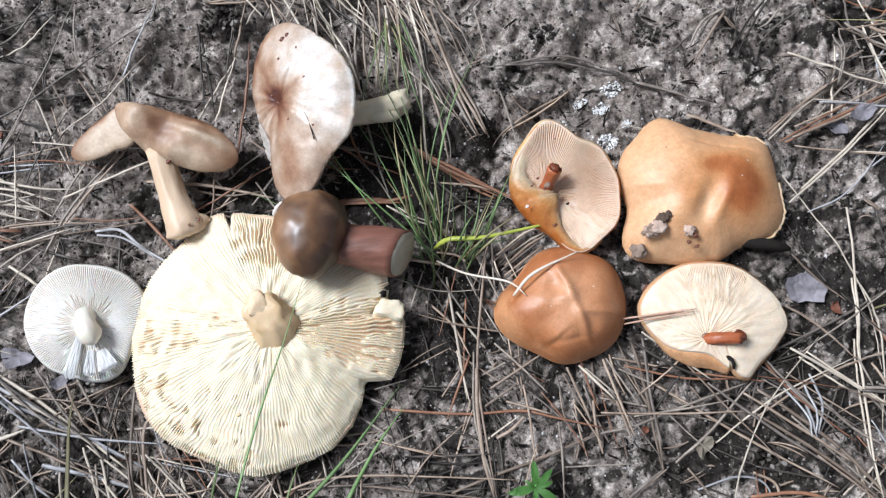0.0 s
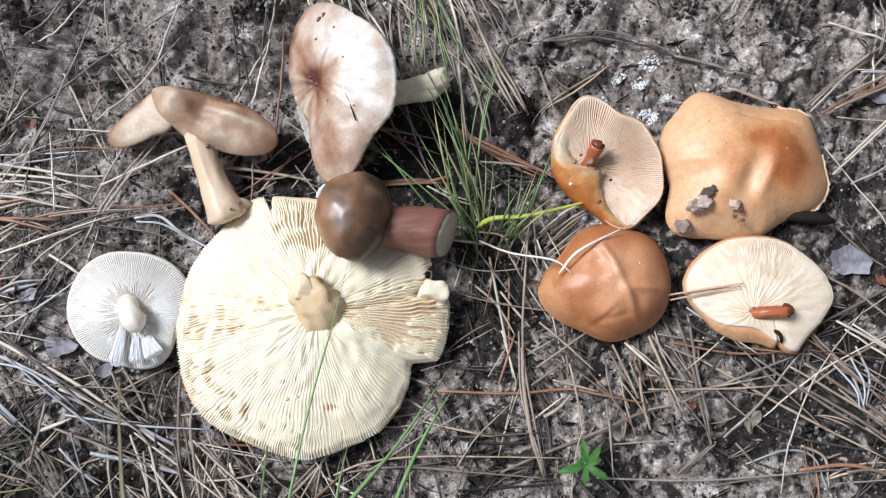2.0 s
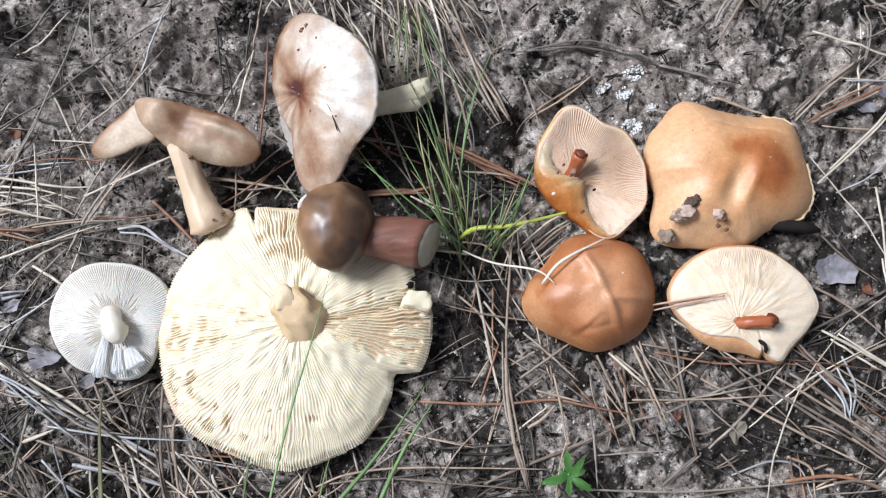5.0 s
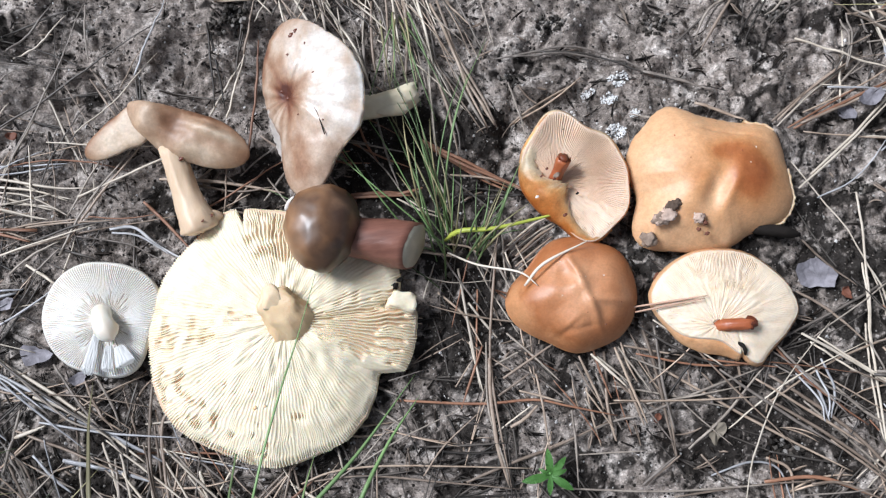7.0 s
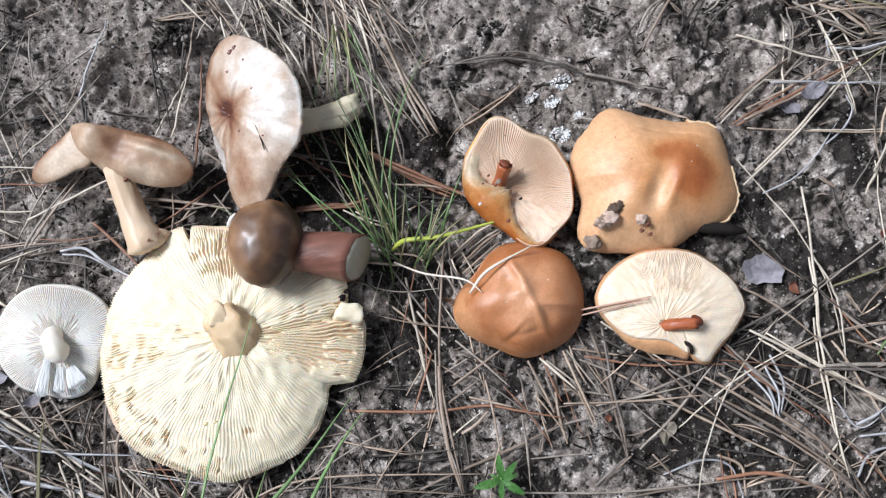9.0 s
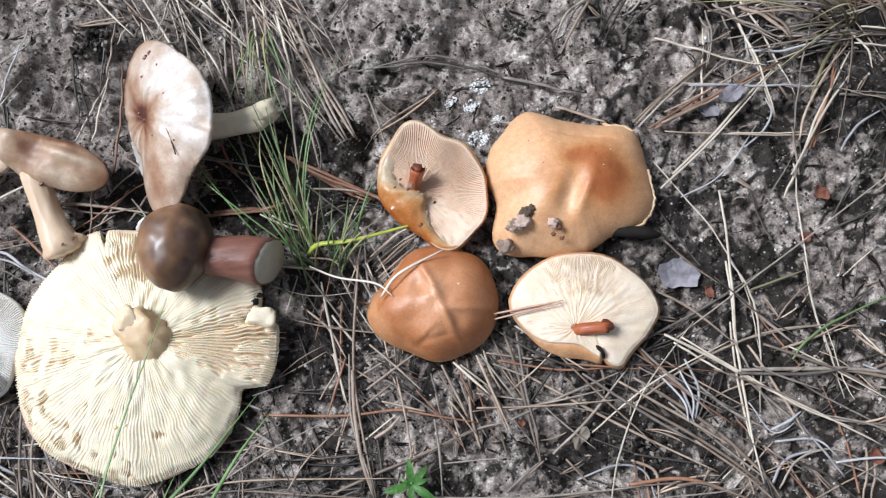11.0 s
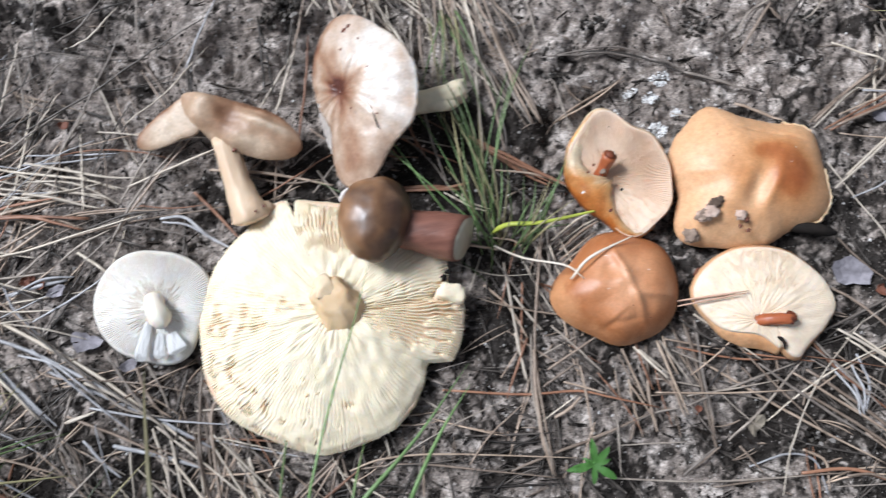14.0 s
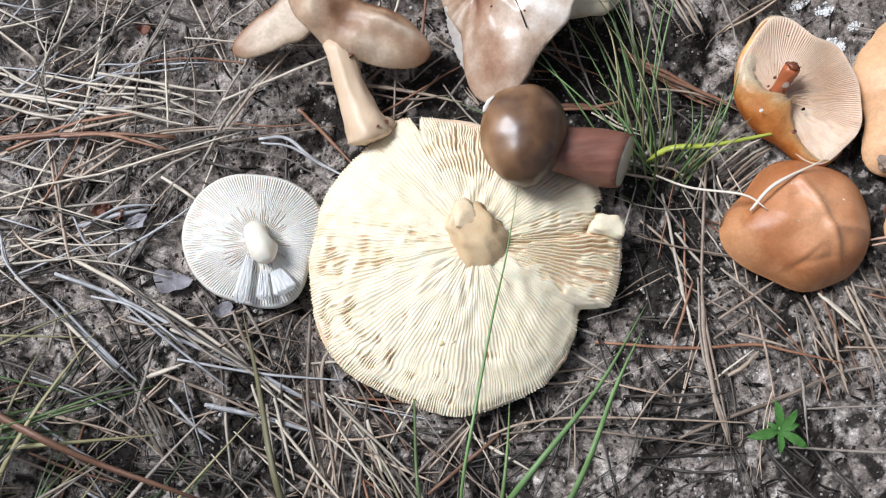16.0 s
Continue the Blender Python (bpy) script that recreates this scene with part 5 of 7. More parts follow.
straw("S", 1.68, (-0.098, 0.165), (-0.086, 0.164), (-0.076, 0.153), (-0.062, 0.142))
straw("S", 1.12, (-0.097, 0.163), (-0.084, 0.159), (-0.070, 0.147))
straw("R", 1.68, (-0.079, 0.176), (-0.070, 0.164), (-0.058, 0.146))
straw("G", 0.84, (-0.117, 0.165), (-0.090, 0.156), (-0.079, 0.148), (-0.066, 0.140))
straw("S", 0.84, (-0.163, 0.210), (-0.132, 0.205), (-0.115, 0.203))
straw("G", 1.12, (-0.157, 0.191), (-0.143, 0.211), (-0.121, 0.246), (-0.096, 0.289))
straw("G", 1.40, (-0.150, 0.151), (-0.138, 0.158), (-0.123, 0.163))
straw("G", 1.12, (-0.139, 0.148), (-0.123, 0.159))
straw("G", 0.84, (-0.135, 0.157), (-0.121, 0.147))
straw("P", 0.84, (-0.125, 0.145), (-0.116, 0.162))
straw("G", 1.12, (-0.167, 0.170), (-0.147, 0.175))
straw("T", 0.84, (-0.169, 0.157), (-0.151, 0.165), (-0.131, 0.170))
straw("G", 1.12, (-0.162, 0.223), (-0.128, 0.237), (-0.097, 0.253), (-0.052, 0.273))
straw("P", 1.12, (-0.137, 0.265), (-0.124, 0.270), (-0.107, 0.284))
straw("G", 1.40, (-0.139, 0.268), (-0.125, 0.278), (-0.113, 0.290))
straw("T", 1.40, (-0.085, 0.225), (-0.094, 0.245), (-0.100, 0.255))
straw("T", 1.12, (-0.088, 0.224), (-0.099, 0.247))
straw("S", 1.12, (-0.073, 0.241), (-0.065, 0.255), (-0.052, 0.279))
straw("G", 1.12, (-0.096, 0.287), (-0.098, 0.267), (-0.098, 0.256))
straw("G", 0.84, (-0.156, 0.222), (-0.149, 0.236), (-0.142, 0.253), (-0.123, 0.258))
straw("G", 1.12, (-0.147, 0.296), (-0.149, 0.264), (-0.145, 0.245))
straw("P", 1.12, (-0.040, 0.215), (-0.016, 0.244))
straw("P", 1.12, (-0.031, 0.212), (-0.015, 0.246))
straw("G", 1.68, (0.049, 0.262), (0.045, 0.232), (0.044, 0.216))
straw("T", 1.40, (0.054, 0.262), (0.050, 0.234), (0.050, 0.215))
straw("P", 1.40, (0.065, 0.260), (0.064, 0.230))
straw("T", 1.96, (0.071, 0.258), (0.069, 0.237), (0.064, 0.213))
straw("P", 1.12, (0.076, 0.258), (0.079, 0.235), (0.076, 0.208), (0.073, 0.172))
straw("G", 1.12, (0.082, 0.256), (0.082, 0.213), (0.086, 0.184), (0.085, 0.171))
straw("T", 1.68, (0.084, 0.253), (0.091, 0.227), (0.095, 0.204), (0.101, 0.182))
straw("T", 1.68, (0.088, 0.255), (0.093, 0.223), (0.101, 0.200), (0.106, 0.181))
straw("G", 0.84, (0.063, 0.257), (0.051, 0.235))
straw("G", 0.84, (0.111, 0.251), (0.113, 0.224))
straw("G", 1.12, (0.116, 0.203), (0.118, 0.191), (0.120, 0.172))
straw("G", 1.15, (0.113, 0.218), (0.146, 0.219), (0.166, 0.213), (0.190, 0.198))
straw("G", 1.1, (0.134, 0.219), (0.163, 0.212), (0.192, 0.195), (0.228, 0.180))
straw("G", 1.40, (0.122, 0.218), (0.149, 0.215), (0.171, 0.207))
straw("R", 1.68, (0.069, 0.181), (0.086, 0.168), (0.116, 0.146))
straw("R", 1.40, (0.071, 0.178), (0.085, 0.165), (0.108, 0.149))
straw("T", 1.12, (0.078, 0.162), (0.101, 0.155), (0.115, 0.145))
straw("T", 1.12, (0.070, 0.126), (0.080, 0.123), (0.086, 0.117))
straw("P", 0.84, (0.053, 0.101), (0.062, 0.118))
straw("G", 1.12, (0.096, 0.117), (0.102, 0.099))
straw("G", 1.12, (0.101, 0.112), (0.123, 0.124))
straw("G", 1.12, (0.100, 0.115), (0.119, 0.125))
straw("T", 1.12, (0.102, 0.109), (0.124, 0.121))
straw("G", 1.12, (0.098, 0.117), (0.115, 0.127))
straw("T", 0.84, (0.103, 0.107), (0.122, 0.117))
straw("G", 1.12, (0.084, 0.114), (0.090, 0.107))
straw("P", 0.84, (0.055, 0.152), (0.061, 0.147), (0.072, 0.141))
straw("R", 1.68, (0.045, 0.156), (0.054, 0.156), (0.063, 0.157))
straw("G", 0.84, (0.093, 0.118), (0.087, 0.101))
straw("P", 1.12, (0.007, 0.257), (0.006, 0.270))
straw("G", 1.12, (0.001, 0.262), (0.007, 0.270))
straw("P", 0.84, (-0.008, 0.260), (0.000, 0.271))
straw("T", 1.12, (-0.016, 0.243), (-0.006, 0.272))
straw("R", 1.40, (-0.022, 0.192), (-0.013, 0.227), (-0.008, 0.251))
straw("G", 1.12, (0.207, 0.209), (0.236, 0.229))
straw("G", 0.84, (0.176, 0.177), (0.206, 0.164))
straw("P", 1.12, (0.249, 0.156), (0.274, 0.172), (0.298, 0.184))
straw("R", 1.12, (0.254, 0.154), (0.293, 0.168))
straw("T", 1.12, (-0.073, 0.125), (-0.059, 0.111))
straw("G", 1.40, (-0.133, 0.102), (-0.120, 0.077), (-0.104, 0.053))
straw("G", 1.12, (-0.155, 0.106), (-0.128, 0.074), (-0.105, 0.064))
straw("G", 1.40, (-0.170, 0.120), (-0.140, 0.090), (-0.108, 0.062))
straw("S", 1.12, (-0.168, 0.109), (-0.144, 0.082), (-0.122, 0.059))
straw("T", 1.12, (-0.104, 0.053), (-0.095, 0.078), (-0.085, 0.088))
straw("G", 1.40, (-0.087, 0.052), (-0.083, 0.027))
straw("T", 1.40, (-0.084, 0.036), (-0.087, 0.071))
straw("T", 1.40, (0.247, 0.159), (0.268, 0.171), (0.302, 0.187))
straw("T", 1.12, (0.250, 0.159), (0.272, 0.173), (0.296, 0.184))
straw("R", 1.40, (0.257, 0.153), (0.290, 0.163), (0.330, 0.174))
straw("T", 1.40, (0.261, 0.155), (0.296, 0.163), (0.326, 0.172))
straw("P", 1.12, (0.252, 0.122), (0.284, 0.141), (0.326, 0.171))
straw("P", 1.40, (0.313, 0.207), (0.316, 0.180), (0.319, 0.146))
straw("P", 1.40, (0.312, 0.104), (0.327, 0.124), (0.342, 0.145), (0.365, 0.171))
straw("R", 1.68, (0.333, 0.126), (0.346, 0.147), (0.356, 0.167))
straw("P", 0.84, (0.288, 0.144), (0.308, 0.140), (0.336, 0.134))
straw("P", 0.56, (0.278, 0.174), (0.328, 0.160), (0.344, 0.157))
straw("G", 0.56, (0.353, 0.150), (0.398, 0.135))
straw("G", 0.84, (0.241, 0.047), (0.287, 0.068), (0.334, 0.089), (0.396, 0.119))
straw("P", 1.40, (0.281, 0.115), (0.278, 0.088), (0.273, 0.060), (0.269, 0.035))
straw("P", 1.12, (0.269, 0.049), (0.265, 0.015), (0.265, -0.027))
straw("P", 0.84, (0.321, 0.120), (0.316, 0.082), (0.312, 0.050), (0.311, 0.024))
straw("P", 0.84, (0.253, 0.137), (0.272, 0.099), (0.282, 0.063), (0.280, 0.032))
straw("T", 1.12, (0.247, 0.096), (0.258, 0.080), (0.268, 0.068))
straw("G", 0.56, (0.272, 0.039), (0.298, 0.039), (0.324, 0.036))
straw("D", 1.12, (0.282, 0.062), (0.297, 0.064), (0.311, 0.066))
straw("B", 0.84, (0.298, 0.029), (0.331, 0.041), (0.373, 0.049))
straw("P", 1.12, (0.243, 0.047), (0.268, 0.023), (0.290, 0.002), (0.312, -0.013))
straw("P", 0.84, (0.293, 0.031), (0.312, 0.015), (0.332, -0.004))
straw("P", 0.56, (0.313, 0.038), (0.314, 0.012), (0.316, 0.000))
straw("T", 1.96, (0.293, 0.020), (0.320, 0.013), (0.356, -0.003))
straw("G", 1.68, (0.265, 0.024), (0.295, 0.017), (0.317, 0.015))
straw("S", 1.12, (0.326, 0.015), (0.333, 0.010))
straw("P", 1.12, (0.339, 0.012), (0.360, 0.015))
straw("T", 1.40, (0.274, 0.036), (0.282, 0.011), (0.290, -0.013))
straw("G", 1.12, (0.271, -0.034), (0.283, -0.023), (0.300, -0.021), (0.315, -0.030))
straw("S", 1.12, (0.275, -0.012), (0.294, -0.015), (0.302, -0.025))
straw("T", 1.12, (0.321, -0.026), (0.318, -0.039), (0.311, -0.053))
straw("P", 0.84, (0.250, -0.029), (0.275, -0.012))
straw("T", 1.12, (0.237, -0.003), (0.257, -0.025), (0.271, -0.045))
straw("S", 0.84, (0.267, 0.009), (0.276, -0.008), (0.292, -0.001))
straw("T", 1.40, (0.223, -0.022), (0.237, -0.024), (0.256, -0.036))
straw("G", 1.12, (0.305, -0.006), (0.325, -0.016), (0.344, -0.035))
straw("G", 0.84, (0.299, -0.026), (0.318, -0.039), (0.335, -0.063))
straw("P", 0.84, (0.336, 0.018), (0.328, 0.032))
straw("G", 0.84, (0.354, 0.096), (0.392, 0.114))
straw("P", 0.56, (0.329, 0.059), (0.349, 0.070))
straw("G", 1.12, (0.300, 0.197), (0.285, 0.179))
straw("G", 1.12, (0.297, 0.208), (0.297, 0.195), (0.292, 0.180))
straw("P", 1.12, (0.355, 0.198), (0.366, 0.183))
straw("T", 1.68, (0.321, 0.206), (0.333, 0.195), (0.337, 0.184))
straw("G", 1.12, (0.320, 0.181), (0.347, 0.182), (0.361, 0.178))
straw("G", 1.12, (0.326, 0.194), (0.345, 0.184), (0.368, 0.180))
straw("P", 0.84, (0.305, 0.206), (0.332, 0.183))
straw("G", 1.12, (0.337, 0.201), (0.353, 0.190), (0.369, 0.184))
straw("P", 1.12, (0.369, 0.183), (0.374, 0.170), (0.372, 0.159))
straw("G", 1.12, (0.339, 0.174), (0.364, 0.177))
straw("P", 1.12, (0.375, 0.183), (0.410, 0.170))
straw("P", 1.12, (0.369, 0.175), (0.407, 0.162))
straw("G", 0.84, (0.340, 0.168), (0.323, 0.163))
straw("G", 0.84, (0.307, 0.108), (0.321, 0.123))
straw("G", 0.84, (0.329, 0.130), (0.353, 0.139))
straw("S", 0.84, (0.262, 0.116), (0.285, 0.123), (0.309, 0.144))
straw("T", 1.12, (-0.245, 0.252), (-0.200, 0.273))
straw("P", 1.40, (-0.238, 0.278), (-0.220, 0.249), (-0.189, 0.215))
straw("P", 1.40, (-0.233, 0.278), (-0.215, 0.251), (-0.184, 0.227))
straw("T", 1.40, (-0.220, 0.251), (-0.222, 0.223))
straw("R", 1.40, (-0.228, 0.231), (-0.222, 0.215), (-0.218, 0.204))
straw("R", 1.12, (-0.226, 0.229), (-0.217, 0.206))
straw("P", 1.68, (-0.247, 0.217), (-0.220, 0.222))
straw("G", 1.12, (-0.246, 0.231), (-0.214, 0.234))
straw("G", 1.12, (-0.168, 0.269), (-0.177, 0.235), (-0.182, 0.224))
straw("G", 1.12, (-0.161, 0.264), (-0.161, 0.229))
straw("G", 1.12, (-0.155, 0.265), (-0.154, 0.245))
straw("P", 1.40, (-0.217, 0.205), (-0.190, 0.197), (-0.164, 0.186), (-0.146, 0.183))
straw("P", 1.12, (-0.205, 0.197), (-0.177, 0.186))
straw("P", 1.12, (-0.208, 0.217), (-0.193, 0.205), (-0.163, 0.193))
straw("R", 1.68, (-0.205, 0.176), (-0.177, 0.183), (-0.146, 0.184))
straw("R", 1.68, (-0.229, 0.182), (-0.205, 0.182), (-0.178, 0.179), (-0.133, 0.171))
straw("T", 1.40, (-0.189, 0.178), (-0.156, 0.175), (-0.137, 0.166))
straw("P", 1.12, (-0.250, 0.133), (-0.194, 0.134), (-0.133, 0.134))
straw("T", 1.40, (-0.187, 0.177), (-0.184, 0.136), (-0.182, 0.119))
straw("R", 1.40, (-0.216, 0.202), (-0.230, 0.158), (-0.245, 0.132))
straw("T", 1.12, (-0.215, 0.199), (-0.222, 0.174), (-0.239, 0.139))
straw("S", 1.12, (-0.213, 0.157), (-0.210, 0.139), (-0.207, 0.124), (-0.187, 0.098))
straw("S", 1.12, (-0.180, 0.143), (-0.173, 0.126), (-0.146, 0.093))
straw("G", 1.68, (-0.202, 0.135), (-0.180, 0.143), (-0.146, 0.165))
straw("S", 2.24, (-0.178, 0.138), (-0.164, 0.140), (-0.148, 0.141))
straw("P", 1.12, (-0.247, 0.197), (-0.218, 0.189))
straw("P", 1.68, (-0.247, 0.210), (-0.227, 0.200))
straw("P", 1.12, (-0.248, 0.193), (-0.221, 0.185))
straw("P", 1.96, (-0.181, 0.124), (-0.143, 0.095), (-0.114, 0.067), (-0.094, 0.046))
straw("S", 1.68, (-0.162, 0.097), (-0.127, 0.074), (-0.084, 0.044))
straw("S", 1.40, (-0.203, 0.116), (-0.176, 0.086), (-0.162, 0.066))
straw("S", 1.40, (-0.192, 0.109), (-0.174, 0.085), (-0.159, 0.067))
straw("G", 1.12, (-0.170, 0.098), (-0.160, 0.068))
straw("S", 2.24, (-0.134, 0.055), (-0.113, 0.047))
straw("S", 1.96, (-0.111, 0.046), (-0.090, 0.036))
straw("T", 1.68, (-0.086, 0.085), (-0.092, 0.046), (-0.088, 0.009))
straw("T", 1.68, (-0.078, 0.071), (-0.085, 0.058), (-0.085, 0.008))
straw("G", 1.40, (-0.109, 0.051), (-0.109, 0.012))
straw("T", 1.12, (-0.125, 0.077), (-0.127, 0.037))
straw("T", 1.12, (-0.072, 0.057), (-0.060, 0.021), (-0.059, 0.005))
straw("T", 1.40, (-0.056, 0.010), (-0.023, 0.034))
straw("T", 1.12, (-0.047, 0.014), (-0.021, 0.033))
straw("R", 1.68, (-0.049, 0.004), (-0.016, 0.023))
straw("P", 1.40, (-0.027, 0.024), (-0.005, 0.006))
straw("P", 1.96, (-0.069, 0.038), (-0.066, 0.016))
straw("G", 1.12, (-0.077, 0.007), (-0.068, 0.045))
straw("G", 1.12, (-0.248, 0.179), (-0.229, 0.183), (-0.202, 0.186))
straw("T", 1.12, (-0.248, 0.175), (-0.213, 0.184))
straw("G", 1.12, (-0.246, 0.160), (-0.230, 0.174))
straw("G", 0.84, (-0.231, 0.152), (-0.240, 0.187))
straw("G", 1.12, (-0.195, 0.159), (-0.186, 0.141))
straw("S", 1.12, (-0.230, 0.169), (-0.213, 0.142), (-0.208, 0.127))
straw("G", 1.12, (-0.162, 0.068), (-0.153, 0.043))
straw("G", 1.40, (-0.159, 0.065), (-0.149, 0.032))
straw("P", 1.40, (-0.156, 0.070), (-0.140, 0.073))
straw("G", 1.12, (-0.147, 0.053), (-0.130, 0.040))
straw("T", 1.40, (-0.157, 0.169), (-0.193, 0.151), (-0.220, 0.152))
straw("G", 1.12, (-0.237, 0.239), (-0.227, 0.235))
straw("G", 1.40, (-0.245, 0.244), (-0.229, 0.240))
straw("P", 0.84, (-0.189, 0.253), (-0.188, 0.228), (-0.182, 0.212))
straw("G", 0.84, (-0.166, 0.261), (-0.144, 0.262), (-0.124, 0.257))
straw("P", 0.84, (-0.188, 0.225), (-0.169, 0.218))
straw("G", 1.12, (-0.205, 0.175), (-0.230, 0.158))
straw("G", 1.12, (-0.197, 0.088), (-0.188, 0.111))
straw("G", 0.84, (-0.198, 0.110), (-0.215, 0.101))
straw("S", 1.12, (-0.175, 0.107), (-0.157, 0.099), (-0.139, 0.081))
straw("T", 1.12, (-0.101, 0.084), (-0.096, 0.054))
straw("G", 1.12, (-0.093, 0.086), (-0.103, 0.063))

straw("P", 1.50, (-0.2160, 0.2030), (-0.2000, 0.2010), (-0.1800, 0.1950), (-0.1630, 0.1900))
straw("P", 1.40, (-0.2110, 0.2150), (-0.2010, 0.2100), (-0.1930, 0.2030), (-0.1820, 0.1970))
straw("P", 1.30, (-0.1860, 0.2080), (-0.1690, 0.2020), (-0.1510, 0.1970), (-0.1310, 0.1910), (-0.1180, 0.1840))
straw("P", 1.30, (-0.1740, 0.2040), (-0.1590, 0.1960), (-0.1430, 0.1880), (-0.1250, 0.1800))
straw("R", 1.90, (-0.2160, 0.1810), (-0.1920, 0.1800), (-0.1660, 0.1770), (-0.1330, 0.1700))
straw("T", 1.90, (-0.2180, 0.1720), (-0.1890, 0.1790), (-0.1710, 0.1810), (-0.1460, 0.1830))
straw("R", 1.70, (-0.1810, 0.1780), (-0.1630, 0.1760), (-0.1500, 0.1710), (-0.1370, 0.1650))
straw("P", 1.50, (-0.2060, 0.1970), (-0.1910, 0.1900), (-0.1780, 0.1850))
straw("P", 1.50, (-0.1650, 0.1890), (-0.1490, 0.1840), (-0.1310, 0.1760))
straw("P", 1.20, (-0.2210, 0.1520), (-0.1960, 0.1570), (-0.1670, 0.1590), (-0.1400, 0.1630), (-0.1040, 0.1680))
straw("T", 1.20, (-0.1970, 0.1550), (-0.1750, 0.1640), (-0.1440, 0.1740), (-0.1040, 0.1720))
straw("P", 1.90, (-0.2430, 0.2180), (-0.2310, 0.2190), (-0.2200, 0.2210))
straw("P", 1.80, (-0.2430, 0.2070), (-0.2340, 0.2030), (-0.2260, 0.1990))
straw("T", 1.40, (-0.2440, 0.1910), (-0.2310, 0.1900), (-0.2200, 0.1890))
straw("G", 1.60, (-0.2420, 0.2300), (-0.2260, 0.2310), (-0.2130, 0.2330))
straw("R", 1.50, (-0.2300, 0.2290), (-0.2240, 0.2200), (-0.2180, 0.2060))
straw("T", 2.20, (-0.2380, 0.1450), (-0.2300, 0.1610), (-0.2200, 0.1810), (-0.2110, 0.1980))
straw("G", 1.20, (-0.2150, 0.2320), (-0.2170, 0.2030), (-0.2200, 0.1640))
straw("T", 1.60, (-0.2140, 0.2420), (-0.2020, 0.2290), (-0.1890, 0.2140))
straw("G", 1.20, (-0.1290, 0.2320), (-0.1410, 0.2130), (-0.1520, 0.1990), (-0.1650, 0.1890))
straw("G", 1.30, (-0.1930, 0.2060), (-0.1800, 0.2220), (-0.1630, 0.2360))
straw("G", 1.40, (-0.2240, 0.1690), (-0.2020, 0.1900), (-0.1740, 0.2130), (-0.1370, 0.2330))
straw("S", 1.20, (-0.1650, 0.2050), (-0.1420, 0.2030), (-0.1180, 0.2020))
straw("T", 1.20, (-0.1860, 0.1750), (-0.1840, 0.1570), (-0.1840, 0.1380))
straw("S", 1.40, (-0.1760, 0.1370), (-0.1600, 0.1430), (-0.1440, 0.1420))
straw("P", 1.60, (-0.1410, 0.1540), (-0.1330, 0.1470), (-0.1260, 0.1400))
straw("G", 1.50, (-0.1290, 0.1620), (-0.1170, 0.1560), (-0.1060, 0.1510))
straw("P", 1.00, (-0.2420, 0.1900), (-0.2350, 0.1800), (-0.2280, 0.1700))
straw("S", 1.60, (-0.2220, 0.1640), (-0.2160, 0.1550), (-0.2110, 0.1430))
straw("G", 1.20, (-0.1900, 0.2390), (-0.1880, 0.2260), (-0.1820, 0.2110))
straw("S", 2.00, (-0.1890, 0.1190), (-0.1660, 0.1060), (-0.1410, 0.0880), (-0.1140, 0.0670), (-0.0840, 0.0440))
straw("P", 1.60, (-0.1440, 0.0880), (-0.1250, 0.0760), (-0.1080, 0.0600))
straw("G", 1.80, (-0.1790, 0.1150), (-0.1550, 0.0970), (-0.1360, 0.0760))
straw("P", 1.50, (-0.2060, 0.1210), (-0.1870, 0.0980), (-0.1690, 0.0740))
straw("S", 1.40, (-0.1930, 0.1050), (-0.1790, 0.0880), (-0.1660, 0.0720))
straw("P", 1.90, (-0.1550, 0.0700), (-0.1490, 0.0710), (-0.1420, 0.0720))
straw("G", 1.60, (-0.1520, 0.0830), (-0.1580, 0.0670), (-0.1640, 0.0540))
straw("T", 1.40, (-0.1580, 0.0620), (-0.1540, 0.0550), (-0.1510, 0.0460))
straw("T", 1.60, (-0.1610, 0.0570), (-0.1570, 0.0450), (-0.1530, 0.0360))
straw("P", 1.30, (-0.1250, 0.0670), (-0.1260, 0.0500), (-0.1270, 0.0240))
straw("S", 2.00, (-0.1330, 0.0540), (-0.1140, 0.0470), (-0.0900, 0.0370))
straw("G", 1.50, (-0.1130, 0.0940), (-0.1070, 0.0790), (-0.1040, 0.0660))
straw("T", 1.50, (-0.1170, 0.0910), (-0.1130, 0.0760), (-0.1070, 0.0650))
straw("S", 1.40, (-0.1480, 0.0600), (-0.1390, 0.0470), (-0.1320, 0.0390))
straw("P", 1.40, (-0.1660, 0.1160), (-0.1550, 0.1050), (-0.1450, 0.0940))
straw("P", 1.30, (-0.1140, 0.0600), (-0.1100, 0.0390), (-0.1090, 0.0160))
straw("T", 1.40, (-0.0880, 0.0640), (-0.0880, 0.0450), (-0.0880, 0.0190))
straw("T", 1.20, (-0.1880, 0.1040), (-0.1860, 0.0910), (-0.1840, 0.0810))
straw("P", 1.30, (0.3120, 0.2090), (0.3140, 0.1940), (0.3170, 0.1750), (0.3190, 0.1460))
straw("R", 1.40, (0.2640, 0.1560), (0.2890, 0.1630), (0.3100, 0.1680), (0.3280, 0.1740))
straw("R", 1.20, (0.2720, 0.1580), (0.2960, 0.1650), (0.3220, 0.1710))
straw("P", 1.40, (0.2600, 0.1280), (0.2860, 0.1440), (0.3050, 0.1580), (0.3250, 0.1710))
straw("R", 1.50, (0.3300, 0.1250), (0.3420, 0.1430), (0.3550, 0.1630))
straw("P", 1.30, (0.3170, 0.1140), (0.3340, 0.1330), (0.3490, 0.1490), (0.3590, 0.1580))
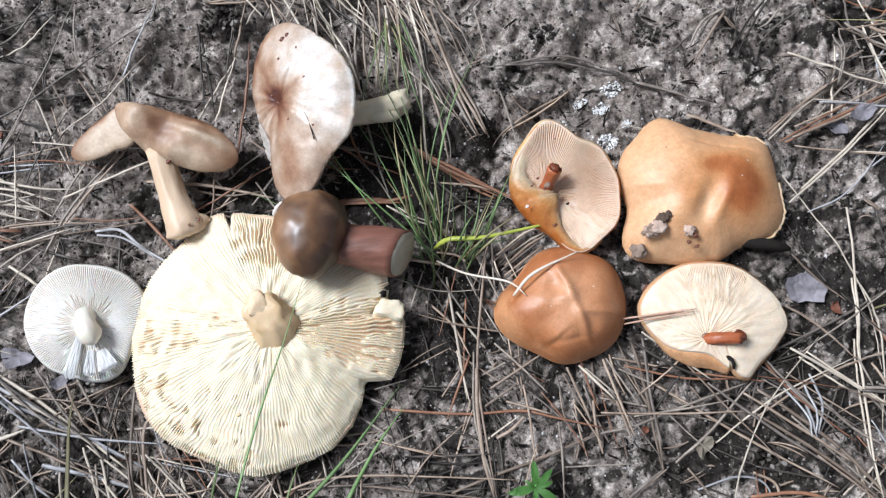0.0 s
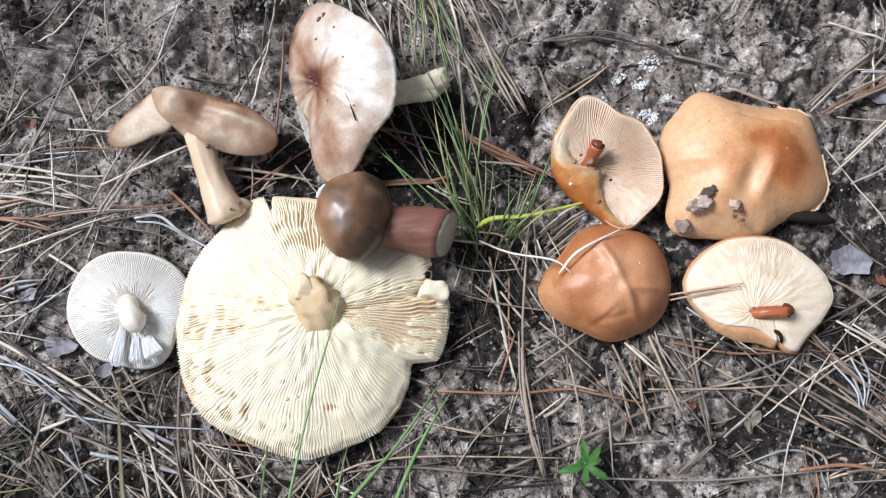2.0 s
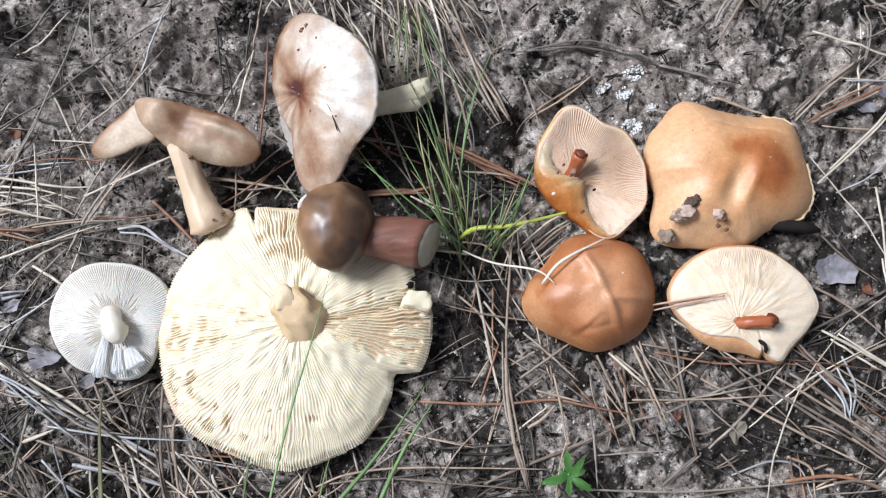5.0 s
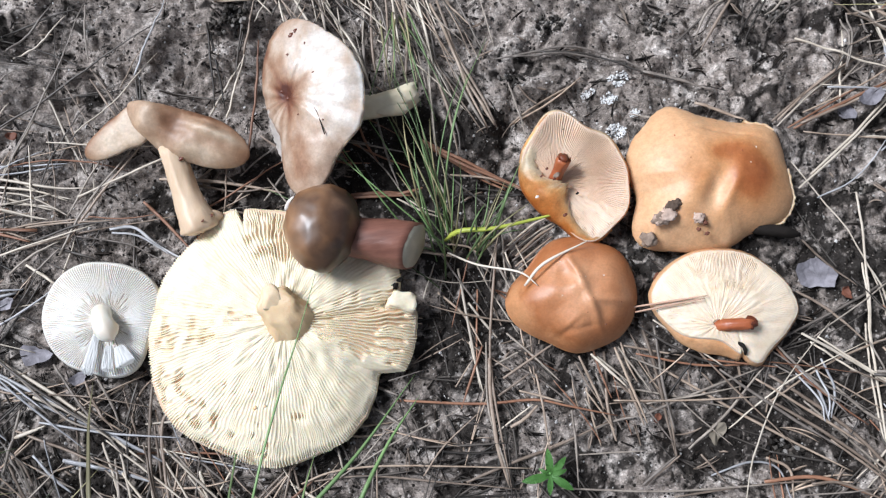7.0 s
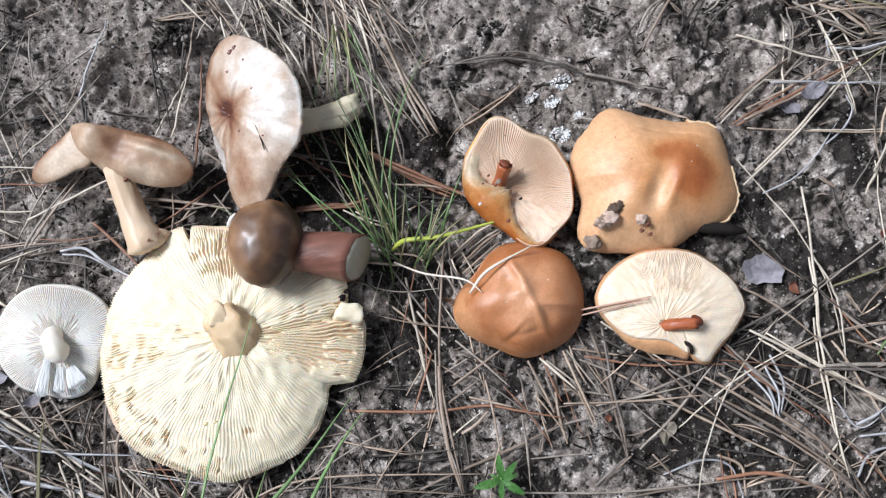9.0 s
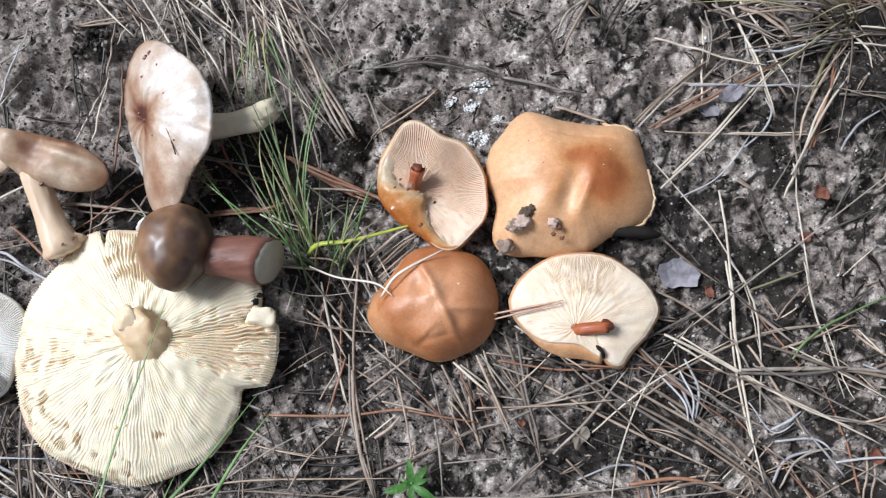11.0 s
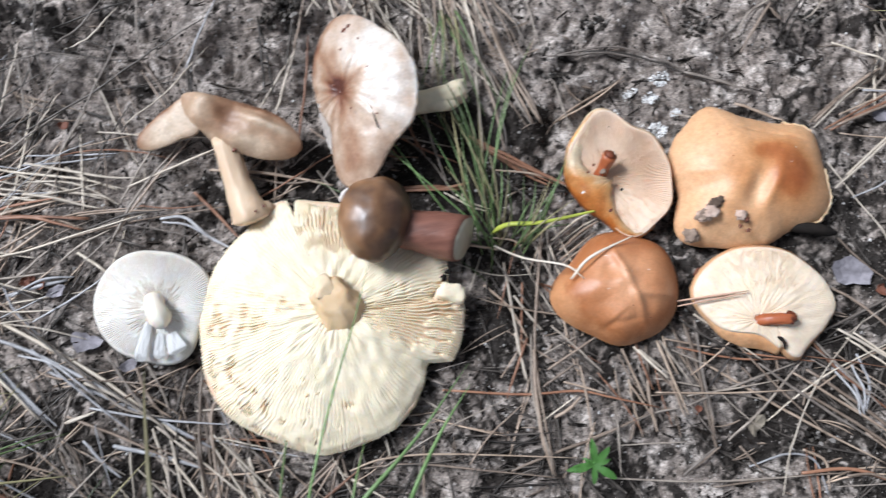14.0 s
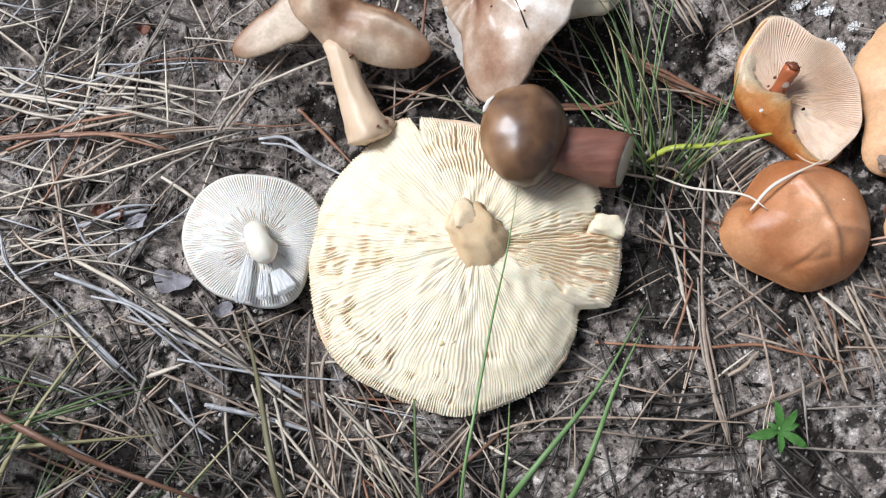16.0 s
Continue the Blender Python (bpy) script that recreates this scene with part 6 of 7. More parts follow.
straw("S", 1.20, (0.2800, 0.1720), (0.3120, 0.1640), (0.3450, 0.1560))
straw("T", 0.90, (0.2620, 0.1510), (0.2980, 0.1410), (0.3330, 0.1330), (0.3460, 0.1340))
straw("T", 1.60, (0.2680, 0.1710), (0.2840, 0.1790), (0.3030, 0.1860))
straw("T", 1.40, (0.2670, 0.1680), (0.2830, 0.1760), (0.2970, 0.1820))
straw("G", 1.20, (0.2940, 0.2060), (0.2960, 0.1960), (0.2910, 0.1790))
straw("D", 2.00, (0.3400, 0.1520), (0.3510, 0.1680), (0.3660, 0.1820), (0.3760, 0.1930))
straw("T", 1.30, (0.3270, 0.1310), (0.3370, 0.1480), (0.3570, 0.1690), (0.3650, 0.1770))
straw("S", 1.40, (0.3160, 0.1820), (0.3320, 0.1790), (0.3480, 0.1790), (0.3600, 0.1780))
straw("G", 1.60, (0.3510, 0.1490), (0.3700, 0.1430), (0.3960, 0.1350))
straw("P", 1.20, (0.3630, 0.1020), (0.3780, 0.1110), (0.3920, 0.1180))
straw("S", 1.30, (0.3460, 0.1210), (0.3580, 0.1320), (0.3740, 0.1380))
straw("T", 2.00, (0.3160, 0.2080), (0.3280, 0.1980), (0.3370, 0.1840))
straw("G", 1.60, (0.3030, 0.2120), (0.3180, 0.1970), (0.3330, 0.1850))
straw("S", 1.40, (0.3240, 0.1980), (0.3150, 0.1880), (0.3140, 0.1790))
straw("T", 1.40, (0.3490, 0.2000), (0.3590, 0.1900), (0.3670, 0.1810), (0.4090, 0.1700))
straw("T", 1.20, (0.3250, 0.1380), (0.3230, 0.1250), (0.3210, 0.1130))
straw("S", 1.10, (0.3000, 0.1340), (0.3110, 0.1400), (0.3180, 0.1480), (0.3170, 0.1570))
straw("P", 1.30, (0.2750, 0.0790), (0.2720, 0.0580), (0.2680, 0.0290), (0.2650, -0.0050), (0.2640, -0.0300))
straw("P", 1.10, (0.2770, 0.0790), (0.2820, 0.0640), (0.2820, 0.0450), (0.2710, 0.0030))
straw("P", 1.50, (0.2350, 0.0500), (0.2550, 0.0340), (0.2780, 0.0130), (0.3010, -0.0050), (0.3260, -0.0260))
straw("T", 1.20, (0.2120, 0.0200), (0.2460, 0.0330), (0.2830, 0.0400), (0.3100, 0.0380), (0.3310, 0.0330))
straw("P", 1.10, (0.3130, 0.0700), (0.3110, 0.0450), (0.3120, 0.0220), (0.3130, 0.0010))
straw("B", 1.10, (0.2920, 0.0250), (0.3030, 0.0330), (0.3250, 0.0400), (0.3690, 0.0490))
straw("T", 1.60, (0.2810, 0.0350), (0.3000, 0.0230), (0.3180, 0.0110), (0.3300, -0.0030))
straw("G", 2.00, (0.2670, 0.0250), (0.2930, 0.0200), (0.3270, 0.0120), (0.3540, -0.0000))
straw("G", 1.80, (0.2750, 0.0620), (0.2850, 0.0480), (0.2960, 0.0320))
straw("T", 1.80, (0.2150, 0.0330), (0.2340, 0.0150), (0.2500, -0.0030), (0.2650, -0.0250), (0.2720, -0.0420))
straw("T", 1.60, (0.2120, 0.0210), (0.2320, 0.0040), (0.2510, -0.0150), (0.2650, -0.0320))
straw("S", 1.60, (0.2300, 0.0330), (0.2370, 0.0220), (0.2390, 0.0040))
straw("S", 1.40, (0.2420, 0.0360), (0.2450, 0.0210), (0.2400, 0.0070))
straw("G", 1.50, (0.2440, 0.0240), (0.2580, 0.0070), (0.2750, -0.0070))
straw("G", 1.40, (0.2680, 0.0220), (0.2830, -0.0000), (0.2920, -0.0130))
straw("S", 1.40, (0.2740, -0.0060), (0.2830, -0.0030), (0.2890, -0.0000))
straw("S", 1.50, (0.2670, -0.0330), (0.2780, -0.0220), (0.2940, -0.0200))
straw("G", 1.40, (0.2190, 0.0480), (0.2460, 0.0550), (0.2710, 0.0630), (0.3000, 0.0730))
straw("R", 1.90, (0.2010, -0.0170), (0.2280, -0.0200), (0.2550, -0.0350))
straw("T", 1.40, (0.2050, -0.0060), (0.2150, -0.0140), (0.2130, -0.0280))
straw("T", 1.40, (0.2380, 0.0710), (0.2510, 0.0600), (0.2680, 0.0390))
straw("P", 1.30, (0.3440, 0.0260), (0.3630, 0.0280))
straw("T", 1.60, (0.3310, 0.0120), (0.3460, 0.0140), (0.3590, 0.0150))
straw("G", 1.40, (0.3300, 0.0030), (0.3520, -0.0050))
straw("P", 1.10, (0.2460, -0.0240), (0.2600, -0.0170), (0.2700, -0.0080))
straw("T", 1.30, (0.3170, -0.0240), (0.3140, -0.0380), (0.3080, -0.0510))
straw("G", 1.50, (0.3030, -0.0070), (0.3250, -0.0150), (0.3440, -0.0300))
straw("G", 1.30, (0.2800, -0.0220), (0.2950, -0.0320), (0.3080, -0.0480))
straw("R", 1.90, (0.0670, 0.1820), (0.0850, 0.1660), (0.1040, 0.1540), (0.1130, 0.1470))
straw("R", 1.70, (0.0700, 0.1790), (0.0890, 0.1610), (0.1050, 0.1490))
straw("T", 1.60, (0.0680, 0.1810), (0.0890, 0.1630), (0.0980, 0.1540))
straw("R", 2.20, (0.0260, 0.1600), (0.0420, 0.1580), (0.0580, 0.1550))
straw("G", 1.50, (0.0760, 0.2160), (0.0750, 0.1980), (0.0730, 0.1780))
straw("T", 1.50, (0.0800, 0.2160), (0.0830, 0.1950), (0.0840, 0.1700))
straw("T", 1.70, (0.0940, 0.2130), (0.1000, 0.1960), (0.1050, 0.1820))
straw("G", 1.60, (0.0900, 0.2140), (0.0950, 0.1950), (0.1000, 0.1810))
straw("P", 1.00, (0.0490, 0.1540), (0.0610, 0.1450), (0.0700, 0.1400))
straw("G", 1.20, (0.0750, 0.1650), (0.0870, 0.1500), (0.0990, 0.1360))
straw("P", 1.30, (0.1010, 0.1160), (0.1160, 0.1240), (0.1260, 0.1280))
straw("T", 1.30, (0.1030, 0.1140), (0.1160, 0.1220), (0.1260, 0.1260))
straw("P", 1.10, (0.1000, 0.1200), (0.1140, 0.1280), (0.1230, 0.1310))
straw("P", 1.00, (0.0720, 0.1590), (0.0740, 0.1480), (0.0700, 0.1340))
straw("G", 1.20, (0.0460, 0.1970), (0.0480, 0.1760), (0.0510, 0.1600))
straw("G", 1.90, (0.1870, 0.1980), (0.1960, 0.1940), (0.2090, 0.1880), (0.2210, 0.1810))
straw("T", 1.60, (0.2400, 0.2270), (0.2290, 0.2150), (0.2190, 0.2030))
straw("G", 1.40, (0.2410, 0.2290), (0.2270, 0.2230), (0.2170, 0.2090))
straw("T", 1.80, (0.2100, 0.1760), (0.2220, 0.1690), (0.2330, 0.1610))
straw("G", 1.30, (0.2790, 0.2210), (0.2640, 0.2140), (0.2530, 0.2060))
straw("G", 1.20, (0.2690, 0.2240), (0.2610, 0.2170), (0.2540, 0.2140))
straw("T", 2.00, (0.0800, 0.0660), (0.0770, 0.0460), (0.0760, 0.0230), (0.0780, 0.0040))
straw("T", 1.60, (0.1340, 0.0410), (0.1330, 0.0280), (0.1340, 0.0150))
straw("T", 1.50, (0.1450, 0.0390), (0.1470, 0.0300), (0.1490, 0.0200))
straw("T", 1.50, (0.1620, 0.0360), (0.1630, 0.0240), (0.1610, 0.0000))
straw("T", 1.70, (0.0840, 0.0310), (0.0920, 0.0340), (0.0990, 0.0390))
straw("T", 1.60, (0.0580, 0.0090), (0.0810, 0.0140), (0.1040, 0.0180), (0.1330, 0.0250))
straw("G", 1.60, (0.1420, -0.0080), (0.1520, -0.0020), (0.1610, 0.0030))
straw("T", 1.80, (-0.069, 0.186), (-0.040, 0.179), (-0.007, 0.167))
straw("T", 1.20, (-0.052, 0.180), (-0.030, 0.172), (-0.012, 0.171))
straw("R", 1.70, (0.004, 0.163), (0.030, 0.158), (0.058, 0.154))


def bundle(x, y, w, h, angle, fan, count, kinds, seed, lo=0.03, hi=0.075):
    """Loose straws that lie much the same way over a patch."""
    rng = random.Random(seed)
    for i in range(count):
        px, py = x + rng.uniform(-w, w), y + rng.uniform(-h, h)
        a, ln = radians(angle + rng.gauss(0, fan)), rng.uniform(lo, hi)
        dx, dy = math.cos(a) * ln / 2, math.sin(a) * ln / 2
        bow = rng.gauss(0, 0.05)
        straw(rng.choice(kinds), rng.uniform(0.6, 1.35), (px - dx, py - dy), (px - dy * bow, py + dx * bow), (px + dx, py + dy))


bundle(0.050, 0.262, 0.030, 0.035, -82, 9, 38, "GGTTPP", 301)
bundle(0.088, 0.235, 0.016, 0.035, -66, 8, 14, "GTP", 302)
bundle(0.020, 0.268, 0.030, 0.018, -75, 22, 16, "GTP", 303)
bundle(-0.135, 0.045, 0.075, 0.045, -40, 20, 40, "SGGPTR", 304)
bundle(0.225, 0.012, 0.075, 0.045, -38, 26, 22, "GGTR", 305)
bundle(-0.060, 0.018, 0.045, 0.022, -80, 24, 34, "GTTP", 306)
bundle(0.125, 0.040, 0.035, 0.014, -68, 20, 16, "GTR", 307, 0.02, 0.045)
bundle(-0.205, 0.150, 0.060, 0.050, -5, 24, 22, "PPPTSG", 308)
bundle(-0.215, 0.170, 0.055, 0.045, -8, 18, 24, "PPSG", 316)
bundle(-0.210, 0.225, 0.050, 0.040, 40, 30, 18, "PSG", 317)
bundle(-0.195, 0.215, 0.060, 0.040, 48, 30, 18, "PTGS", 309)
bundle(0.345, 0.195, 0.055, 0.030, 5, 35, 24, "GGPT", 310)
bundle(0.330, -0.010, 0.060, 0.045, -30, 35, 20, "GGTS", 311)
bundle(0.088, 0.088, 0.022, 0.030, -72, 26, 18, "GTRP", 313, 0.02, 0.05)
bundle(-0.022, 0.176, 0.022, 0.020, -15, 40, 12, "TGR", 315, 0.025, 0.06)
bundle(-0.110, 0.215, 0.040, 0.025, 30, 40, 12, "PTG", 314)
bundle(0.030, 0.180, 0.020, 0.016, -40, 35, 14, "GR", 312, 0.02, 0.045)
straw("W", 1.1, (0.0692, 0.1214), (0.0828, 0.1121), (0.1015, 0.1040), (0.1085, 0.0958), heights=(0.004, 0.008, 0.0165, 0.0195))
straw("W", 1.5, (0.1026, 0.0969), (0.1136, 0.1056), (0.1370, 0.1128), heights=(0.0165, 0.0205, 0.0185))
straw("N", 1.1, (0.1544, 0.0776), (0.1886, 0.0763), heights=(0.008, 0.0165))
straw("N", 1.0, (0.1544, 0.0750), (0.1870, 0.0753), heights=(0.009, 0.0168))


# ---- grass and herb ----
def blade(points, width, material, parent, n=14):
    """A tapering grass blade, keeled along its middle."""
    line = smooth_line(points, n)
    bm = bmesh.new()
    rows = []
    for i, p in enumerate(line):
        d = (line[min(i + 1, n)] - line[max(i - 1, 0)]).normalized()
        u = d.cross(Vector((0, 0, 1)))
        u = u.normalized() if u.length > 1e-4 else Vector((1, 0, 0))
        v = u.cross(d).normalized()
        w = width / 2 * min(1, 0.5 + i / 4) * (1 - (i / n) ** 2.2) + 0.00008
        rows.append([bm.verts.new(p + u * w * a + v * w * b) for a, b in ((-1, 0.25), (0, -0.15), (1, 0.25), (0, 0.02))])
    for a, b in zip(rows, rows[1:]):
        for k in range(4):
            bm.faces.new((a[k], a[(k + 1) % 4], b[(k + 1) % 4], b[k]))
    bm.faces.new(rows[0])
    bm.faces.new(rows[-1])
    return part("blade", bm, material, parent)


def tuft(x, y, angle, fan, count, length, height, width, materials, seed, label, droop=0.0):
    t = thing("grass_tuft", x, y, 0, label, "grass")
    rng = random.Random(seed)
    for i in range(count):
        a = radians(angle + rng.gauss(0, fan))
        ln, h = rng.uniform(*length), rng.uniform(*height)
        bx, by = rng.gauss(0, 0.004), rng.gauss(0, 0.004)
        side = rng.gauss(0, 0.10) * ln
        dx, dy = math.cos(a), math.sin(a)
        pts = [(bx, by, -0.004)]
        for f, z in ((0.3, 0.65), (0.65, 1.0), (1.0, 0.75 - droop)):
            pts.append((bx + dx * ln * f - dy * side * f * f, by + dy * ln * f + dx * side * f * f, h * z + 0.003))
        blade(pts, rng.uniform(*width), rng.choice(materials), t)
    return t


BLADE_LIGHT = plain("light_green_blade", (0.11, 0.20, 0.06), (0.24, 0.37, 0.15), 90, 0.45, 0.2, islands=0.2)
BLADE_DEEP = plain("deep_green_blade", (0.028, 0.05, 0.014), (0.10, 0.15, 0.045), 90, 0.45, 0.2, islands=0.4)
mid_tuft = thing("grass_tuft", 0.069, 0.125, 0, "sparse green grass tuft growing between the mushrooms", "grass")
lean = random.Random(5)
for i in range(27):
    reach, veer = lean.uniform(0.03, 0.10), lean.gauss(0.0, 0.22)
    a = radians(lean.gauss(94, 9) if i % 4 else lean.gauss(128, 12))
    bx, by, top = lean.gauss(0.002, 0.005), lean.gauss(0.002, 0.008), lean.uniform(0.006, 0.022)
    dx, dy = math.cos(a) * reach, math.sin(a) * reach
    pts = [(bx + dx * f - dy * veer * f * f, by + dy * f + dx * veer * f * f, top * z) for f, z in ((0, -0.2), (0.3, 0.7), (0.65, 1.0), (1.0, 0.55))]
    blade(pts, lean.uniform(0.0005, 0.0012), lean.choice((BLADE, BLADE, BLADE_LIGHT, BLADE_DRY, BLADE_DEEP)), mid_tuft)
blade([(0.000, 0.003, 0.0), (0.008, 0.005, 0.011), (0.025, 0.0027, 0.014), (0.0525, 0.0046, 0.010), (0.062, 0.006, 0.004)], 0.0024, BLADE_YELLOW, mid_tuft)
tuft(0.081, 0.119, 62, 24, 15, (0.02, 0.044), (0.006, 0.018), (0.0006, 0.0013), (BLADE, BLADE, BLADE_DRY), 6, "small green grass tuft beside the folded mushroom")
tuft(0.066, 0.252, -88, 9, 12, (0.03, 0.08), (0.006, 0.016), (0.0006, 0.0011), (BLADE, BLADE_DRY), 16, "sparse green grass blades among dry straws")
tuft(0.392, 0.158, 75, 30, 46, (0.04, 0.11), (0.02, 0.06), (0.0012, 0.0028), (BLADE_DRY, BLADE_DRY, NEEDLE_TAN, BLADE), 8, "half-withered grass tuft, olive and straw coloured")
tuft(0.372, 0.185, 160, 35, 26, (0.03, 0.08), (0.004, 0.02), (0.0008, 0.0016), (NEEDLE_TAN, NEEDLE_GREY, BLADE_DRY), 18, "fan of dead grey grass at the edge of the soil", 0.5)
tuft(-0.268, 0.055, -18, 26, 30, (0.06, 0.13), (0.02, 0.07), (0.001, 0.0026), (BLADE_DEEP, BLADE_DEEP, BLADE, BLADE_DRY, NEEDLE_RED), 9, "tall green and withered grass tuft at the edge")
tuft(-0.235, 0.005, 15, 30, 24, (0.05, 0.12), (0.02, 0.06), (0.001, 0.0024), (BLADE_DEEP, BLADE_DRY, NEEDLE_GREY), 10, "tangled green and grey grass tuft")

tuft(-0.215, -0.03, 40, 32, 24, (0.06, 0.13), (0.02, 0.06), (0.0012, 0.0028), (BLADE_DEEP, BLADE_DRY, NEEDLE_RED, NEEDLE_GREY), 11, "long half-withered grass leaning over the needles")
tuft(-0.262, 0.10, -45, 22, 16, (0.06, 0.12), (0.015, 0.05), (0.001, 0.0024), (BLADE_DEEP, BLADE_DEEP, BLADE_DRY), 12, "dark green grass blades arching over the litter")
front = thing("grass_tuft", -0.03, -0.03, 0, "long arching green grass blades leaning over the large cap", "grass")
blade([(-0.012, 0.0, 0), (-0.0065, 0.040, 0.052), (0.0026, 0.067, 0.058), (0.0147, 0.0977, 0.05), (0.0249, 0.1209, 0.042), (0.0357, 0.1488, 0.031)], 0.0011, BLADE_LIGHT, front, 20)
blade([(-0.015, 0.0, 0), (0.000, 0.025, 0.05), (0.018, 0.045, 0.070), (0.046, 0.0675, 0.062), (0.074, 0.0948, 0.045)], 0.0026, BLADE_LIGHT, front, 20)
blade([(0.02, 0.0, 0), (0.037, 0.038, 0.05), (0.0556, 0.0655, 0.045), (0.074, 0.0852, 0.030)], 0.0022, BLADE_LIGHT, front, 20)
blade([(-0.02, 0.01, 0), (-0.022, 0.04, 0.03), (-0.0184, 0.0725, 0.010), (-0.018, 0.082, 0.003)], 0.0013, BLADE, front, 20)
blade([(-0.068, 0.02, 0), (-0.069, 0.05, 0.055), (-0.0743, 0.0913, 0.04), (-0.083, 0.120, 0.006)], 0.0026, BLADE_DRY, front, 20)
blade([(-0.185, 0.105, 0.04), (-0.1516, 0.0844, 0.055), (-0.1308, 0.0697, 0.05), (-0.1023, 0.0531, 0.045), (-0.08, 0.03, 0.0)], 0.0026, NEEDLE_RED, front, 20)
blade([(0.00, 0.0, 0), (0.008, 0.03, 0.03), (0.014, 0.05, 0.03), (0.02, 0.068, 0.012)], 0.0016, BLADE, front, 20)
blade([(-0.03, 0.0, 0), (-0.028, 0.03, 0.03), (-0.036, 0.055, 0.015)], 0.0013, BLADE_DRY, front, 20)


def herb():
    h = thing("herb", 0.098, 0.006, -0.003, "small fresh green herb with narrow pointed leaves", "plant")
    part("stem", tube_bm(smooth_line([(0, -0.002, 0), (0.0005, 0.0, 0.006), (0, 0.001, 0.011)], 5), [0.0007] * 6, 8), LEAF, h)
    leaves = ((85, 0.0125), (38, 0.0115), (8, 0.0085), (-42, 0.013), (-103, 0.0095), (-178, 0.014), (140, 0.0065))
    for a, ln in leaves:
        bm = bmesh.new()
        rows = []
        d = Vector((math.cos(radians(a)), math.sin(radians(a)), 0))
        u = Vector((-d.y, d.x, 0))
        for i in range(9):
            f = i / 8
            w = ln * 0.155 * math.sin(math.pi * min(f * 0.93 + 0.05, 1)) ** 0.8
            c = d * ln * f + Vector((0, 0, 0.010 + 0.003 * math.sin(2.2 * f) - 0.002 * f))
            rows.append([bm.verts.new(c + u * w * k + Vector((0, 0, abs(k) * w * 0.35))) for k in (-1, 0, 1)])
        for p, q in zip(rows, rows[1:]):
            for k in range(2):
                bm.faces.new((p[k], p[k + 1], q[k + 1], q[k]))
        bmesh.ops.solidify(bm, geom=bm.faces[:], thickness=0.0003)
        part("leaf", bm, LEAF, h)


herb()


# ---- scraps ----
def flake(x, y, z, size, aspect, turn, material, name, label, category, seed, thick=0.0012, curl=0.002, n=22):
    """A ragged chip of bark, leaf or flesh."""
    bm = bmesh.new()
    rim_lo, rim_hi = [], []
    for i in range(n):
        a = 2 * math.pi * i / n
        q = size / 2 * (1 + 0.40 * fuzz(1.3 * math.cos(a) + seed, 1.3 * math.sin(a), seed) + (0.07 if n > 16 else 0.4) * fuzz(9 * math.cos(a), 9 * math.sin(a), seed))
        p = Vector((q * math.cos(a), q * aspect * math.sin(a), 0))
        zz = curl * (p.x / size) ** 2 * 4 + 0.4 * curl * fuzz(p.x * 200, p.y * 200, seed)
        rim_lo.append(bm.verts.new((p.x * 0.96, p.y * 0.96, zz)))
        rim_hi.append(bm.verts.new((p.x, p.y, zz + thick)))
    mid_lo, mid_hi = bm.verts.new((0, 0, 0)), bm.verts.new((0, 0, thick))
    inner = []
    for i in range(n):
        c = rim_hi[i].co * 0.55
        inner.append(bm.verts.new((c.x, c.y, thick * (1.0 + 0.7 * fuzz(c.x * 300, c.y * 300, seed)))))
    for i in range(n):
        k = (i + 1) % n
        bm.faces.new((rim_lo[i], rim_lo[k], rim_hi[k], rim_hi[i]))
        bm.faces.new((mid_lo, rim_lo[k], rim_lo[i]))
        bm.faces.new((rim_hi[i], rim_hi[k], inner[k], inner[i]))
        bm.faces.new((mid_hi, inner[i], inner[k]))
    ob = part(name, bm, material, None, smooth=False)
    ob.location, ob.rotation_euler = (x, y, z), (0, 0, radians(turn))
    return tagged(ob, label, category)


def rest(x, y):
    return ground_z(x, y) + 0.001


for x, y, size, aspect, turn, seed in ((0.2499, 0.0772, 0.020, 0.75, -30, 1), (0.2886, 0.1587, 0.012, 0.9, 60, 2), (0.2985, 0.1615, 0.014, 0.6, 20, 3), (-0.1423, 0.1085, 0.011, 1.3, 70, 4), (-0.1208, 0.0923, 0.009, 0.8, 10, 6), (-0.2398, 0.1574, 0.018, 0.6, 20, 7), (-0.1536, 0.1361, 0.010, 0.5, 10, 5)):
    flake(x, y, rest(x, y) + 0.001, size, aspect, turn, BARK, "bark_flake", "lilac-grey papery flake of pine bark on soil", "bark", seed, n=15)
RUST = plain("rusty_scale", (0.10, 0.035, 0.02), (0.24, 0.09, 0.05), 300, 0.7, 0.6)
DEAD_LEAF = plain("dead_leaf", (0.17, 0.145, 0.11), (0.30, 0.26, 0.20), 200, 0.7, 0.5)
for x, y, size, seed in ((0.156, 0.0225, 0.005, 11), (-0.0265, 0.1957, 0.007, 12), (0.3208, -0.029, 0.009, 13), (-0.1412, 0.2226, 0.006, 14), (-0.169, 0.1447, 0.008, 15), (-0.162, 0.141, 0.007, 19), (0.172, 0.090, 0.007, 16), (0.262, 0.066, 0.006, 17), (0.33, 0.102, 0.009, 18), (0.318, 0.082, 0.007, 20)):
    flake(x, y, rest(x, y) + 0.001, size, 0.7, seed * 37, RUST, "bark_scale", "rust-brown pine bark scale among the needles", "bark", seed)
flake(0.183, 0.0107, rest(0.183, 0.0107) + 0.0015, 0.012, 0.6, 40, DEAD_LEAF, "dead_leaf", "crumpled grey-brown dead leaf scrap", "leaf", 21, 0.0005, 0.006)
flake(-0.2258, 0.1626, rest(-0.2258, 0.1626) + 0.0015, 0.022, 0.6, 80, RUST, "dead_leaf", "curled rusty dead leaf on the litter", "leaf", 22, 0.0005, 0.008)
